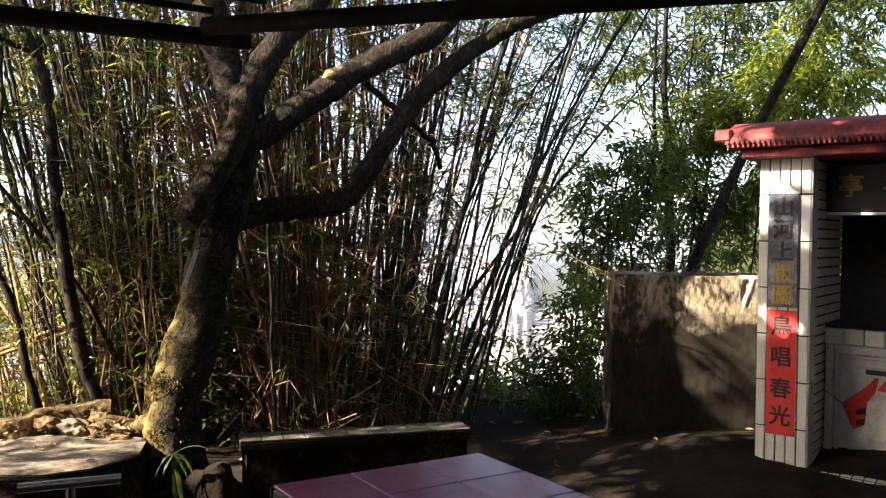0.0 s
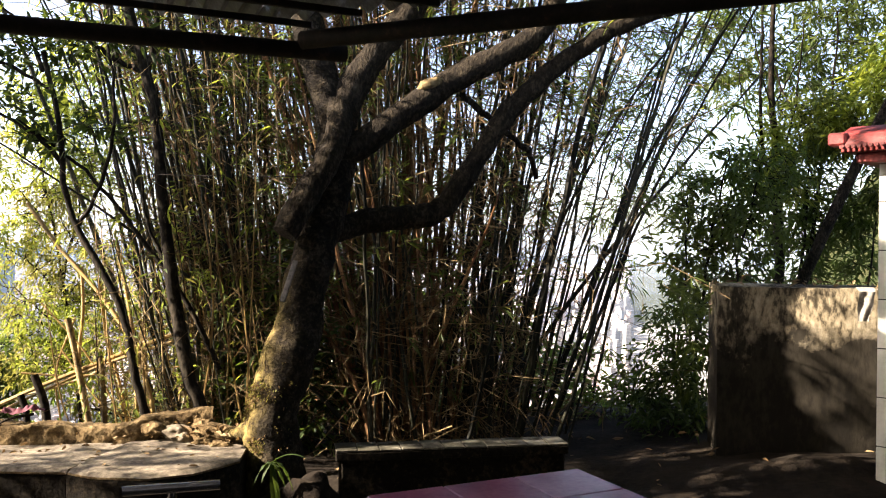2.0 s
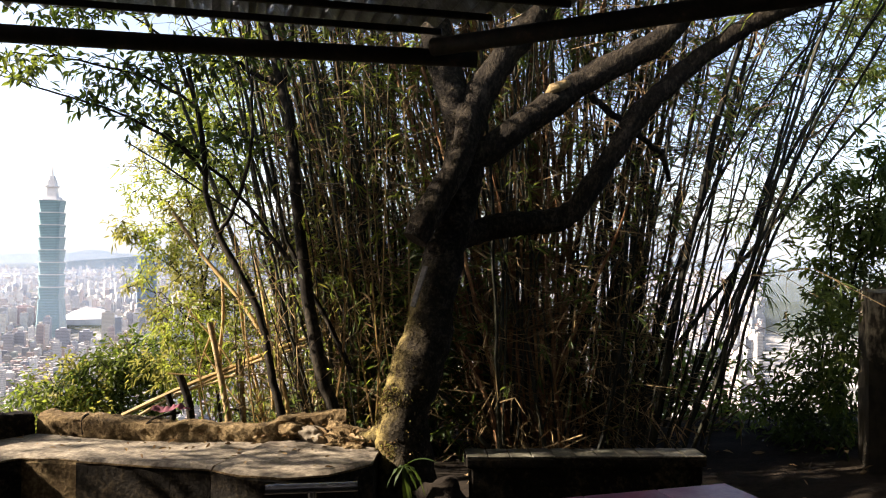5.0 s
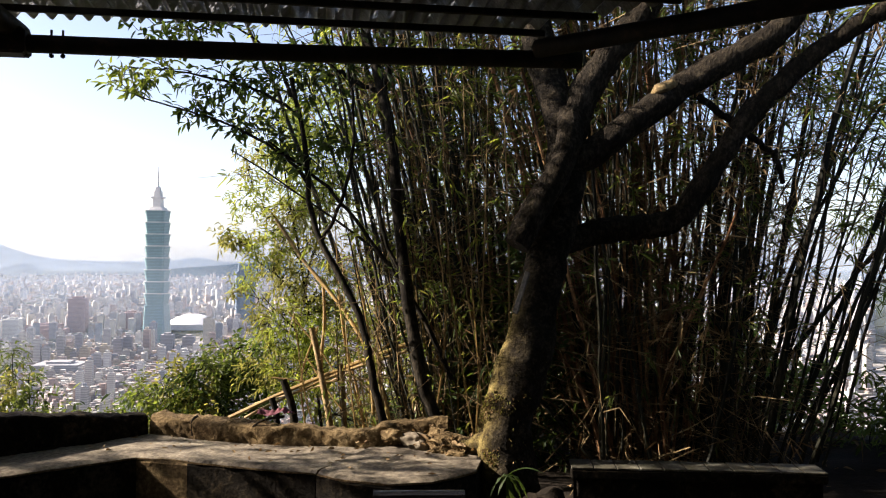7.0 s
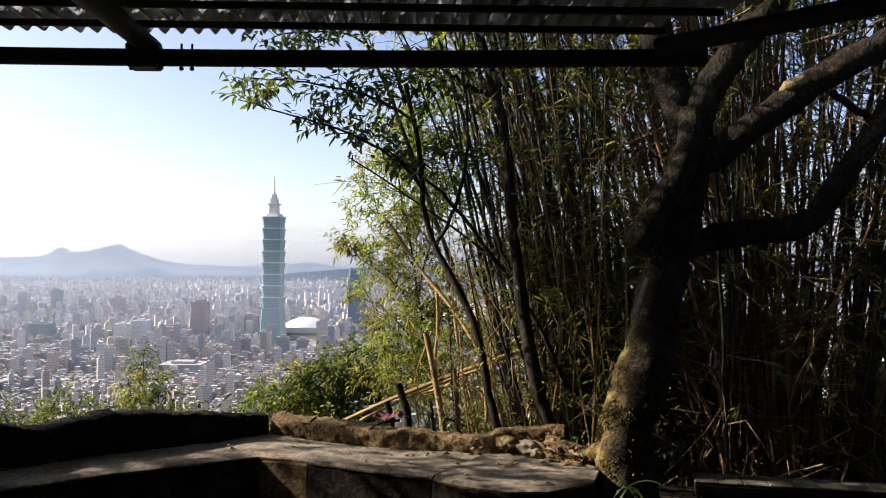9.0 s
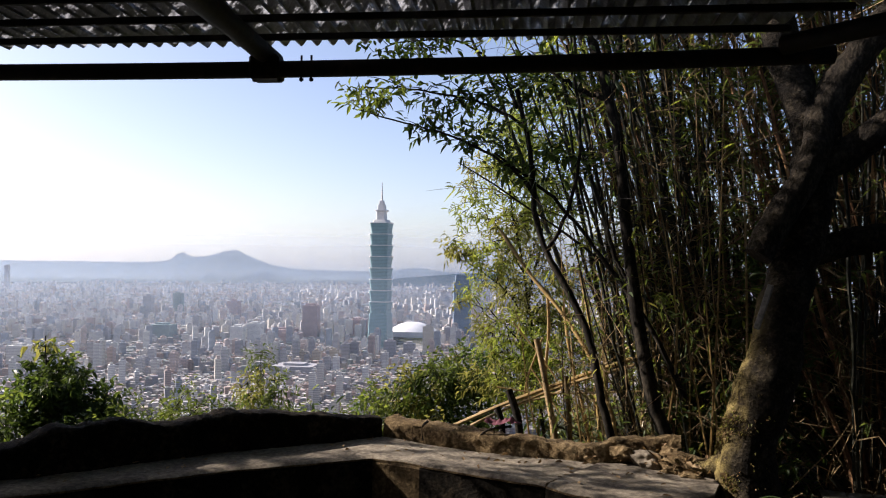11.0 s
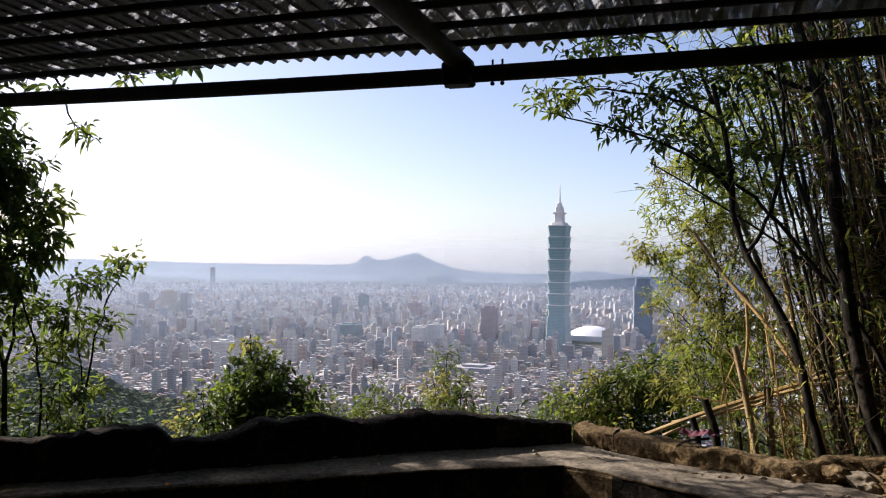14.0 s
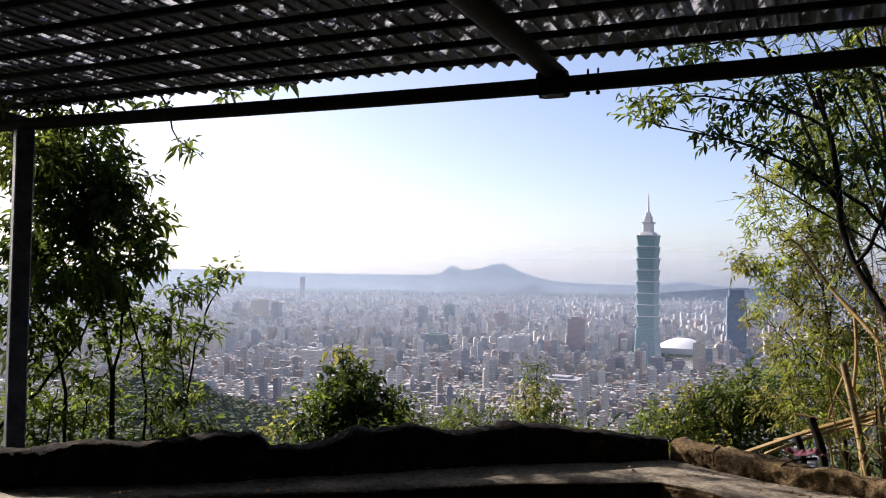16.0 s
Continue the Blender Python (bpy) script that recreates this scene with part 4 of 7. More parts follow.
# inner side of the pillar: a strip of corner tiles and small tiles
me = Shape().box((-0.004, 0.002, 0.002), (0.004, 0.10, 0.218), 0, 0.001).mesh("corner_tile", TILE_WHITE)
for j in range(7):
    ob = part("tile", me, None, shrine)
    p = S0[:2] + SX * PW
    ob.matrix_local = Matrix(((SX[0], SY[0], 0, p[0]), (SX[1], SY[1], 0, p[1]), (0, 0, 1, S0[2] + 0.04 + 0.22 * j), (0, 0, 0, 1)))
me = Shape().box((-0.002, 0.004, 0.004), (0.002, 0.0455, 0.0423), 0, 0.0012).mesh("small_tile", TILE_SMALL)
for j in range(31):
    for i in range(10):
        if 0.10 + i * 0.0495 > 0.29 and 0.09 + j * 0.0463 < 0.70:
            continue
        ob = part("small_tile", me, None, shrine)
        p = S0[:2] + SX * PW + SY * (0.103 + i * 0.0495)
        ob.matrix_local = Matrix(((SX[0], SY[0], 0, p[0]), (SX[1], SY[1], 0, p[1]), (0, 0, 1, S0[2] + 0.09 + 0.0463 * j), (0, 0, 0, 1)))
# tiled step at the foot
part("step", Shape().box((PW, -0.03, -0.1), (1.3, 0.30, 0.085), 0, 0, SF), GROUT, shrine)
me = Shape().box((0.0032, -0.004, 0.0032), (0.0463, 0.004, 0.0463), 0, 0.0012).mesh("step_tile", TILE_SMALL)
me2 = Shape().box((0.0032, 0.002, -0.004), (0.0463, 0.318, 0.004), 0, 0.0012).mesh("step_top_tile", TILE_SMALL)
for i in range(18):
    for j in range(2):
        ob = part("step_tile", me, None, shrine)
        p = S0[:2] + SX * (PW + i * 0.0495) + SY * -0.03
        ob.matrix_local = Matrix(((SX[0], SY[0], 0, p[0]), (SX[1], SY[1], 0, p[1]), (0, 0, 1, S0[2] - 0.012 + 0.0485 * j), (0, 0, 0, 1)))
    ob = part("step_top_tile", me2, None, shrine)
    p = S0[:2] + SX * (PW + i * 0.0495) + SY * -0.025
    ob.matrix_local = Matrix(((SX[0], SY[0], 0, p[0]), (SX[1], SY[1], 0, p[1]), (0, 0, 1, S0[2] + 0.085), (0, 0, 0, 1)))
# altar front: ledge of tiles, steel panel in a frame
me = Shape().box((0.002, -0.012, 0.002), (0.0855, 0.03, 0.075), 0, 0.002).mesh("ledge_tile", TILE_SMALL)
for i in range(10):
    ob = part("ledge_tile", me, None, shrine)
    p = S0[:2] + SX * (PW + 0.006 + i * 0.0885) + SY * 0.275
    ob.matrix_local = Matrix(((SX[0], SY[0], 0, p[0]), (SX[1], SY[1], 0, p[1]), (0, 0, 1, S0[2] + 0.645), (0, 0, 0, 1)))
door = part("cabinet_door", Shape().box((PW + 0.03, 0.285, 0.10), (1.10, 0.30, 0.635), 0, 0.004, SF), PANEL_STEEL, shrine, "scuffed steel door with faded yellow stains")
for lo, hi in (((PW + 0.012, 0.262, 0.09), (PW + 0.05, 0.295, 0.645)), ((PW + 0.05, 0.262, 0.602), (1.12, 0.295, 0.645)), ((PW + 0.05, 0.262, 0.09), (1.12, 0.295, 0.125)), ((PW + 0.056, 0.272, 0.126), (PW + 0.075, 0.293, 0.60)), ((PW + 0.076, 0.272, 0.582), (1.1, 0.293, 0.60))):
    part("frame_bar", Shape().box(lo, hi, 0, 0.004, SF), PANEL_STEEL, door)
part("handle_plate", Shape().box((PW + 0.16, 0.276, 0.50), (PW + 0.42, 0.284, 0.545), 0, 0.003, SF), PANEL_STEEL, door)
part("slot", Shape().box((PW + 0.19, 0.272, 0.512), (PW + 0.40, 0.2755, 0.535), 0, 0.001, SF), BLACK, door)
# torn red paper with a black character fragment, and a stick of incense
def quad_plate(name, pts, y, mat, parent, label=""):
    v = [S0 + np.array([*(SX * x + SY * yy), z]) for yy in (y, y + 0.0012) for x, z in pts]
    n = len(pts)
    f = [tuple(range(n)), tuple(range(n, 2 * n))[::-1]] + [(i, i + n, (i + 1) % n + n, (i + 1) % n) for i in range(n)]
    return part(name, Shape().add(v, f), mat, parent, label)


WHITE_PAPER = material("torn white paper", [(0.3, (0.45, 0.40, 0.38)), (0.6, (0.74, 0.72, 0.70))], 14, 0.8, 0.15)
quad_plate("torn_paper", [(PW + 0.085, 0.36), (PW + 0.14, 0.24), (PW + 0.19, 0.27), (PW + 0.235, 0.44), (PW + 0.25, 0.52), (PW + 0.19, 0.45)], 0.2805, RED_PAPER, door, "torn red paper diamond")
quad_plate("torn_paper", [(PW + 0.16, 0.21), (PW + 0.19, 0.275), (PW + 0.20, 0.38), (PW + 0.24, 0.44), (PW + 0.36, 0.42), (PW + 0.36, 0.16), (PW + 0.27, 0.14)], 0.2785, WHITE_PAPER, door, "ragged white backing paper")
quad_plate("torn_paper", [(PW + 0.24, 0.44), (PW + 0.28, 0.50), (PW + 0.36, 0.47), (PW + 0.36, 0.42)], 0.2765, RED_PAPER, door, "torn red paper corner")
for z in (0.335, 0.285):
    quad_plate("ink_stroke", [(PW + 0.15, z), (PW + 0.19, z + 0.018), (PW + 0.195, z - 0.012), (PW + 0.155, z - 0.022)], 0.2792, INK, door)
pt = [S0 + np.array([*(SX * x + SY * y), z]) for x, y, z in ((PW + 0.0, 0.262, 0.425), (PW + 0.135, 0.262, 0.335))]
part("stick", Shape().tube(pt, 0.0035, 6), CUT_WOOD, door, "thin wooden stick stuck across the door")
# strip of peeled white paper over the plaque
quad_plate("peeled_paper", [(0.05, 1.365), (0.185, 1.365), (0.185, 1.40), (0.165, 1.41), (0.15, 1.395), (0.13, 1.412), (0.11, 1.395), (0.09, 1.41), (0.07, 1.392), (0.05, 1.40)], -0.0062, WHITE_PAPER, shrine, "torn white paper strip")
# red roof: fascia with a scalloped lower edge, sloping top
roof_s = Shape()
roof_s.box((-0.11, -0.13, PT + 0.045), (1.6, 0.9, PT + 0.085), 0, 0.008, SF)
part("eave_board", Shape().box((-0.07, -0.09, PT), (1.6, 0.85, PT + 0.045), 0, 0.006, SF), RED_ROOF, shrine)
part("roof", roof_s, RED_ROOF, shrine)
prof = [(-0.15, PT + 0.062), (-0.152, PT + 0.085), (-0.135, PT + 0.115), (-0.09, PT + 0.145), (0.0, PT + 0.175), (0.30, PT + 0.215), (0.9, PT + 0.12), (0.9, PT + 0.06)]
v = []
for x in (-0.12, 1.6):
    v += [S0 + np.array([*(SX * x + SY * b), z]) for b, z in prof]
sl = Shape().add(v, [(k, (k + 1) % 8, 8 + (k + 1) % 8, 8 + k) for k in range(8)] + [tuple(range(8))[::-1], tuple(range(8, 16))])
part("roof_slope", sl, RED_ROOF, shrine, "", True)
me = Shape().tube([(0, -0.158, 0.0), (0, -0.12, 0.0)], 0.008, 8).mesh("eave_tile", RED_ROOF, True)
me_drop = Shape().box((-0.0065, -0.006, -0.030), (0.0065, 0.006, 0.0), 0, 0.003).mesh("eave_drop", RED_ROOF)
for i in range(72):
    p = S0[:2] + SX * (-0.105 + 0.0236 * i)
    for nm, mm, off, dz in (("eave_tile", me, 0.0, PT + 0.072), ("eave_drop", me_drop, -0.145, PT + 0.075)):
        ob = part(nm, mm, None, shrine)
        q = p + SY * off
        ob.matrix_local = Matrix(((SX[0], SY[0], 0, q[0]), (SX[1], SY[1], 0, q[1]), (0, 0, 1, S0[2] + dz), (0, 0, 0, 1)))
part("ridge_end", Shape().box((-0.17, -0.16, PT + 0.075), (-0.09, -0.02, PT + 0.135), 0, 0.01, SF), RED_ROOF, shrine, "red gable end with a worn white face")
part("sign_board", Shape().box((PW + 0.012, 0.235, PT - 0.245), (1.1, 0.26, PT - 0.02), 0, 0.004, SF), BLACK, shrine, "black lacquer board with gold characters")
part("sign_frame", Shape().box((PW + 0.012, 0.23, PT - 0.262), (1.1, 0.262, PT - 0.247), 0, 0.002, SF), PANEL_STEEL, shrine)


def writing(word, x, y, z, size, mat, parent, name="character", thick=0.0015):
    """Flat raised characters on a face of the shrine, centred at local x, z."""
    cu = bpy.data.curves.new(name, "FONT")
    cu.body, cu.size, cu.align_x, cu.align_y, cu.extrude, cu.resolution_u, cu.offset = word, size, "CENTER", "CENTER", thick, 3, 0.02 * size
    tmp = bpy.data.objects.new("tmp", cu)
    scene.collection.objects.link(tmp)
    me = bpy.data.meshes.new_from_object(tmp.evaluated_get(bpy.context.evaluated_depsgraph_get()))
    bpy.data.objects.remove(tmp)
    me.materials.clear()
    me.materials.append(mat)
    ob = part(name, me, None, parent)
    p = S0 + np.array([*(SX * x + SY * y), z])
    ob.matrix_local = Matrix(((SX[0], 0, -SY[0], p[0]), (SX[1], 0, -SY[1], p[1]), (0, 1, 0, p[2]), (0, 0, 0, 1)))
    return ob


plaque = part("plaque", Shape().box((0.05, -0.016, 0.83), (0.184, -0.0045, 1.36), 0, 0.002, SF), PLAQUE, shrine, "dull black stone couplet plaque with gilt characters")
for ch, z, mt in zip("山河上版圖", (1.295, 1.19, 1.085, 0.985, 0.882), (INK, INK, INK, GOLD, GOLD)):
    writing(ch, 0.118, -0.0175, z, 0.098, mt, plaque)
paper = part("couplet_paper", Shape().box((0.048, -0.0065, 0.225), (0.182, -0.0048, 0.815), 0, 0, SF), RED_PAPER, shrine, "bright red paper couplet with black brush characters")
for ch, z in zip("鳥唱春光", (0.735, 0.59, 0.44, 0.31)):
    writing(ch, 0.115, -0.0075, z, 0.10, INK, paper, thick=0.0004)
for ch, x in (("亭", PW + 0.115), ("喜", PW + 0.31)):
    writing(ch, x, 0.2335, PT - 0.13, 0.115, GOLD, shrine)

# ---- the old tree ----
MOSS_LEAF = leaf_material("dry moss", (0.05, 0.04, 0.015), (0.20, 0.15, 0.055), (0.16, 0.13, 0.04), 0.2, 0.95)
def limb(s, pts, r0, r1, count=14, sides=12, rough=0.05, power=1.0, mat=0):
    p = curve_points(pts, count)
    p[1:-1] += rng.normal(0, 0.003, (count - 2, 3))
    s.tube(p, r0 + (r1 - r0) * np.linspace(0, 1, count) ** power, sides, mat, True, rough)


tree = thing("old_tree", (-1.22, 3.55, 0.4), "old leaning tree with a mossy trunk and sawn limbs", "tree")
TREE_AT = np.array([-1.22, 3.55, 0.4])


def of_tree(pts):
    return np.asarray(pts, float) - TREE_AT


s = Shape()
line = curve_points(of_tree([(-1.15, 3.60, 0.10), (-1.155, 3.61, 0.32), (-1.162, 3.62, 0.513), (-1.158, 3.64, 0.651), (-1.115, 3.68, 0.791), (-1.088, 3.74, 0.91), (-1.080, 3.80, 1.058), (-1.077, 3.85, 1.186), (-1.052, 3.90, 1.317), (-1.021, 3.96, 1.439), (-0.997, 3.99, 1.562), (-0.981, 4.01, 1.70), (-0.987, 4.03, 1.839), (-1.016, 4.05, 1.979), (-1.066, 4.06, 2.118), (-1.10, 4.07, 2.231), (-1.15, 4.08, 2.40), (-1.2, 4.1, 2.9)]), 84)
hgt = line[:, 2] + 0.4
GIRTH = ([0.1, 0.35, 0.5, 0.62, 0.75, 0.9, 1.05, 1.2, 1.4, 1.55, 1.8, 2.0, 2.1, 2.9], [0.16, 0.145, 0.124, 0.115, 0.111, 0.108, 0.104, 0.102, 0.101, 0.092, 0.092, 0.088, 0.078, 0.07])
s.tube(line, np.interp(hgt, *GIRTH), 30, 0, True, 0.15)
for pts, r0, r1 in (([(-1.15, 3.62, 0.64), (-1.22, 3.61, 0.54), (-1.33, 3.61, 0.48), (-1.48, 3.61, 0.45)], 0.085, 0.03),):
    limb(s, of_tree(pts), r0, r1, 12, 16, 0.2)
part("trunk", s, BARK_OLD, tree, "rough bark, mossy foot with sunlight painted on its west side", True)
# crumbly moss and litter caught on the foot
rad = np.interp(hgt, *GIRTH)
s = Shape()
k = 6000
zz = 0.45 + 0.60 * rng.random(k) ** 1.5
ang = np.radians(rng.normal(205, 40, k))
ctr = np.stack([np.interp(zz, hgt, line[:, c]) for c in range(3)], -1)
rr = np.interp(zz, hgt, rad) * (0.99 + 0.05 * rng.random(k))
nrm = np.stack([np.cos(ang), np.sin(ang), np.zeros(k)], -1)
keep = np.array([wobble(*(p * 1.0), 9.0, 2.0) > -0.02 for p in ctr + nrm * rr[:, None]])
at, wy = (ctr + nrm * rr[:, None])[keep], (nrm + rng.normal(0, 0.8, (k, 3)))[keep]
pick = rng.integers(0, 3, len(at))
for mt in range(3):
    q = pick == mt
    ln = rng.uniform(0.004, 0.014, q.sum())
    s.leaves(at[q], wy[q], ln, ln * 0.6, mt, 0.4)
tagged(part("moss", s, [MOSS_LEAF, LEAF_YELLOW, LEAF_DRY], tree, "crumbly ochre moss"), "", "", "", "stuff")
for nm, pts, r0, r1, c in (
    ("stub", [(-1.158, 3.755, 1.385), (-1.106, 3.80, 1.512), (-1.042, 3.85, 1.633), (-0.984, 3.90, 1.756), (-0.96, 3.96, 1.898), (-0.967, 4.02, 2.029)], 0.060, 0.066, 12),
    ("limb", [(-1.04, 3.95, 1.39), (-0.947, 4.02, 1.418), (-0.822, 4.08, 1.458), (-0.661, 4.12, 1.478), (-0.497, 4.16, 1.515), (-0.402, 4.18, 1.635), (-0.30, 4.20, 1.793), (-0.173, 4.23, 1.996), (-0.042, 4.25, 2.133), (0.128, 4.26, 2.278), (0.324, 4.26, 2.408), (0.533, 4.25, 2.495), (0.779, 4.22, 2.556), (1.3, 4.2, 2.66)], 0.068, 0.036, 34),
    ("limb", [(-0.985, 3.99, 1.774), (-0.857, 4.03, 1.834), (-0.687, 4.08, 1.968), (-0.528, 4.13, 2.091), (-0.364, 4.16, 2.194), (-0.197, 4.18, 2.277), (-0.058, 4.20, 2.366), (0.047, 4.22, 2.503), (0.136, 4.25, 2.8)], 0.074, 0.050, 22),
    ("limb", [(-0.98, 4.03, 1.90), (-0.924, 4.07, 2.093), (-0.848, 4.10, 2.237), (-0.756, 4.13, 2.369), (-0.65, 4.16, 2.503), (-0.5, 4.2, 2.85)], 0.082, 0.06, 14),
    ("twig", [(-0.391, 4.20, 2.10), (-0.228, 4.30, 1.963), (-0.048, 4.40, 1.825)], 0.018, 0.014, 10),
    ("twig", [(-0.062, 4.40, 1.85), (-0.048, 4.41, 1.80), (-0.02, 4.46, 1.70)], 0.016, 0.012, 6),
    ("twig", [(-1.07, 3.84, 1.33), (-1.09, 3.76, 1.335), (-1.085, 3.75, 1.375), (-1.06, 3.77, 1.385)], 0.007, 0.004, 8),
):
    s = Shape()
    limb(s, of_tree(pts), r0, r1, c * 2, 16, 0.11)
    part(nm, s, BARK, tree, "", True)
s = Shape()
cs = of_tree([(-0.535, 4.062, 2.128)])[0]
s.tube([cs + np.array([-0.064, 0.030, -0.030]), cs + np.array([-0.035, 0.008, -0.006]), cs + np.array([0.0, 0.010, 0.004]), cs + np.array([0.03, 0.014, 0.012]), cs + np.array([0.062, 0.034, 0.018])], [0.010, 0.026, 0.030, 0.026, 0.010], 14, 0, True, 0.35)
part("cut_scar", s, CUT_WOOD, tree, "pale fresh saw cut on a limb")
TAG = material("dull grey tag", [(0.3, (0.03, 0.03, 0.028)), (0.7, (0.095, 0.095, 0.09))], 30, 0.6, 0.1)
s = Shape().box((-0.014, -0.004, -0.098), (0.014, 0.004, 0.098), 0, 0.004)
tag_ob = tagged(part("tree_tag", s, TAG), "narrow grey metal tag nailed to the trunk", "tag")
tag_ob.matrix_world = pose(-1.118, 3.700, 1.173, -14, 12, -12)


def crown(s, centre, radii, clumps, per, length, width, droop=0.3, clump_r=0.16, mat=0, hollow=0.35, wild=0.8, flat=0.6):
    """Leaves in small tufts spread through an uneven ellipsoid. Returns the tufts' middles."""
    centre, radii = np.asarray(centre, float), np.asarray(radii, float)
    d = unit(rng.normal(0, 1, (clumps, 3)))
    r = (hollow + (1 - hollow) * rng.random(clumps) ** 0.6) * (1 + 0.28 * np.array([wobble(*(q * 1.7 + centre), 1.0) for q in d]))
    mid = centre + d * r[:, None] * radii
    k = np.repeat(np.arange(clumps), per)
    j = np.tile(np.arange(per), clumps)
    axis = unit(d * 0.8 + rng.normal(0, 0.55, (clumps, 3)) + np.array([0, 0, 0.25]))[k]
    s1 = unit(np.cross(axis, rng.normal(0, 1, (clumps, 3))[k]))
    s2 = np.cross(axis, s1)
    turn = (2.4 * j + rng.normal(0, 0.4, len(k)))[:, None]
    round_axis = np.cos(turn) * s1 + np.sin(turn) * s2
    along = ((j + rng.random(len(k))) / per - 0.45)[:, None]
    off = axis * along * 2.6 * clump_r + rng.normal(0, 0.10, (len(k), 3)) * clump_r * np.array([1, 1, flat])
    way = unit(axis * (0.35 + 0.5 * (along + 0.45)) + round_axis * 0.75 + rng.normal(0, 0.32 * wild, (len(k), 3)) + np.array([0, 0, -0.18]))
    s.leaves(mid[k] + off, way, length * rng.uniform(0.6, 1.25, len(k)), width * rng.uniform(0.7, 1.2, len(k)), mat, droop)
    return mid


def twigs(s, root, tips, r0, r1, sides=4, bend=0.15, mat=0):
    root = np.asarray(root, float).reshape(-1, 3)
    tips = np.asarray(tips, float).reshape(-1, 3)
    far = np.linalg.norm(tips[:, None] - root[None], axis=2).min(1)
    known, depth = list(root), [0.0] * len(root)
    for k in np.argsort(far):  # each tuft grows from its nearest neighbour on the way in
        tip = tips[k]
        kn = np.array(known)
        cost = np.linalg.norm(kn - tip, axis=1) + 0.35 * np.array(depth)
        j = int(np.argmin(cost))
        ln = np.linalg.norm(tip - kn[j])
        m1 = kn[j] + (tip - kn[j]) * 0.5 + rng.normal(0, bend, 3) * ln * 0.4
        q = min(depth[j] / (0.3 + float(far.max())), 1.0)
        s.tube(curve_points([kn[j], m1, tip], 4), np.linspace(r0 + (r1 - r0) * q, r1, 4), sides, mat, False)
        known.append(tip)
        depth.append(depth[j] + ln)


# ---- bamboo grove ----
grove = thing("bamboo_grove", (0, 0, 0), "dense grove of green and dry tan bamboo culms", "bamboo")


def culm(base, lean, height, r, bend):
    """A jointed culm; lean and bend are sideways metres at the top."""
    n = int(height / 0.11)
    t = np.linspace(0, 1, n)
    p = np.asarray(base, float) + np.stack([lean[0] * t + bend[0] * t ** 2.4, lean[1] * t + bend[1] * t ** 2.4, height * t], -1)
    p[:, :2] += 0.0055 * rng.normal(0, 1, (n, 2)).cumsum(0)
    p[:, 0] += 0.045 * np.sin(t * rng.uniform(3, 7) + rng.uniform(0, 6))
    rad = r * (1 - 0.75 * t ** 1.5)
    rad[::3] *= 1.22
    return p, rad


CULMS = 275
nodes = []  # places where side branches grow: x, y, z, which edge, foot's x
bunches = []
for i in range(38):
    if i < 30:        # main clump behind the tree
        bx, by = -0.66 + 0.70 * np.clip(rng.normal(0, 0.62), -1.1, 0.95), 5.2 + 0.38 * max(rng.normal(), -1.5)
        bunches.append((bx, by, float(np.clip(0.38 * (bx + 0.64) + 0.085 * rng.normal(), -0.32, 0.29)), 0, rng.random()))
    else:             # sunny western edge
        u = rng.random()
        bunches.append((-1.45 - 0.55 * u, 5.05 - 0.35 * u + 0.25 * rng.normal(), -0.17 - 0.09 * u + 0.06 * rng.normal(), 1, rng.random()))
share = np.array([(0.4 + rng.random() * (1.0 if b[3] == 0 else 0.55)) * (0.5 if b[0] > -0.3 else 1.0) * (1.5 if b[3] else 1.0) for b in bunches])
for i in range(CULMS):
    bx, by, slope, side, dryness = bunches[rng.choice(len(bunches), p=share / share.sum())]
    bx, by, slope = bx + rng.normal(0, 0.075), by + rng.normal(0, 0.10), slope + rng.normal(0, 0.06)
    h = rng.uniform(3.2, 6.2)
    p = rng.random()
    if p < 0.12:      # broken and crossing culms
        slope += rng.normal(0, 0.25)
        h *= rng.uniform(0.25, 0.7)
    elif p < 0.15 and bx > -0.4:  # far-leaning culms against the sky
        slope += rng.uniform(0.05, 0.18)
        h *= rng.uniform(0.5, 0.8)
    lean = (slope * h, 0.05 * (by - 5.2) * h + 0.2 * rng.normal())
    bend = (0.35 * slope * h + 0.25 * rng.normal(), 0.3 * rng.normal())
    p = rng.random()
    r = rng.uniform(0.005, 0.009) if p < 0.45 else rng.uniform(0.009, 0.014) if p < 0.85 else rng.uniform(0.014, 0.019)
    p, rad = culm((bx, by, ground_z(bx, by) - 0.15), lean, h, r, bend)
    c = 0.55 * rng.random() + 0.45 * dryness
    # sunlit culms take tan, shaded eastern ones near-black green: light put into colour
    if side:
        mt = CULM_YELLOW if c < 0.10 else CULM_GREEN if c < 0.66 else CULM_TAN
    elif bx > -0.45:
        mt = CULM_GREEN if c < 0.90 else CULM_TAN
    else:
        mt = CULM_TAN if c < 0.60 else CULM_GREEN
    part("culm", Shape().tube(p, rad, 6, 0, False), mt, grove, "", True)
    for k in range(2, len(p) - 1, 3):
        nodes += [(*p[k], side, bx)] * int(rng.integers(0, 3))
nodes = np.array(nodes)
nodes = nodes[(nodes[:, 2] < 3.6) | (rng.random(len(nodes)) < 0.2)]
k = len(nodes)
a0, az = nodes[:, :3], rng.uniform(0, 2 * math.pi, k)
way = unit(np.stack([np.cos(az), 0.7 * np.sin(az), rng.uniform(-0.2, 1.1, k)], -1))
ln = rng.uniform(0.15, 0.75, k)[:, None]
a1 = a0 + way * ln * 0.5 + rng.normal(0, 0.02, (k, 3))
a2 = a0 + way * ln + np.array([0, 0, -0.16]) * ln + rng.normal(0, 0.03, (k, 3))
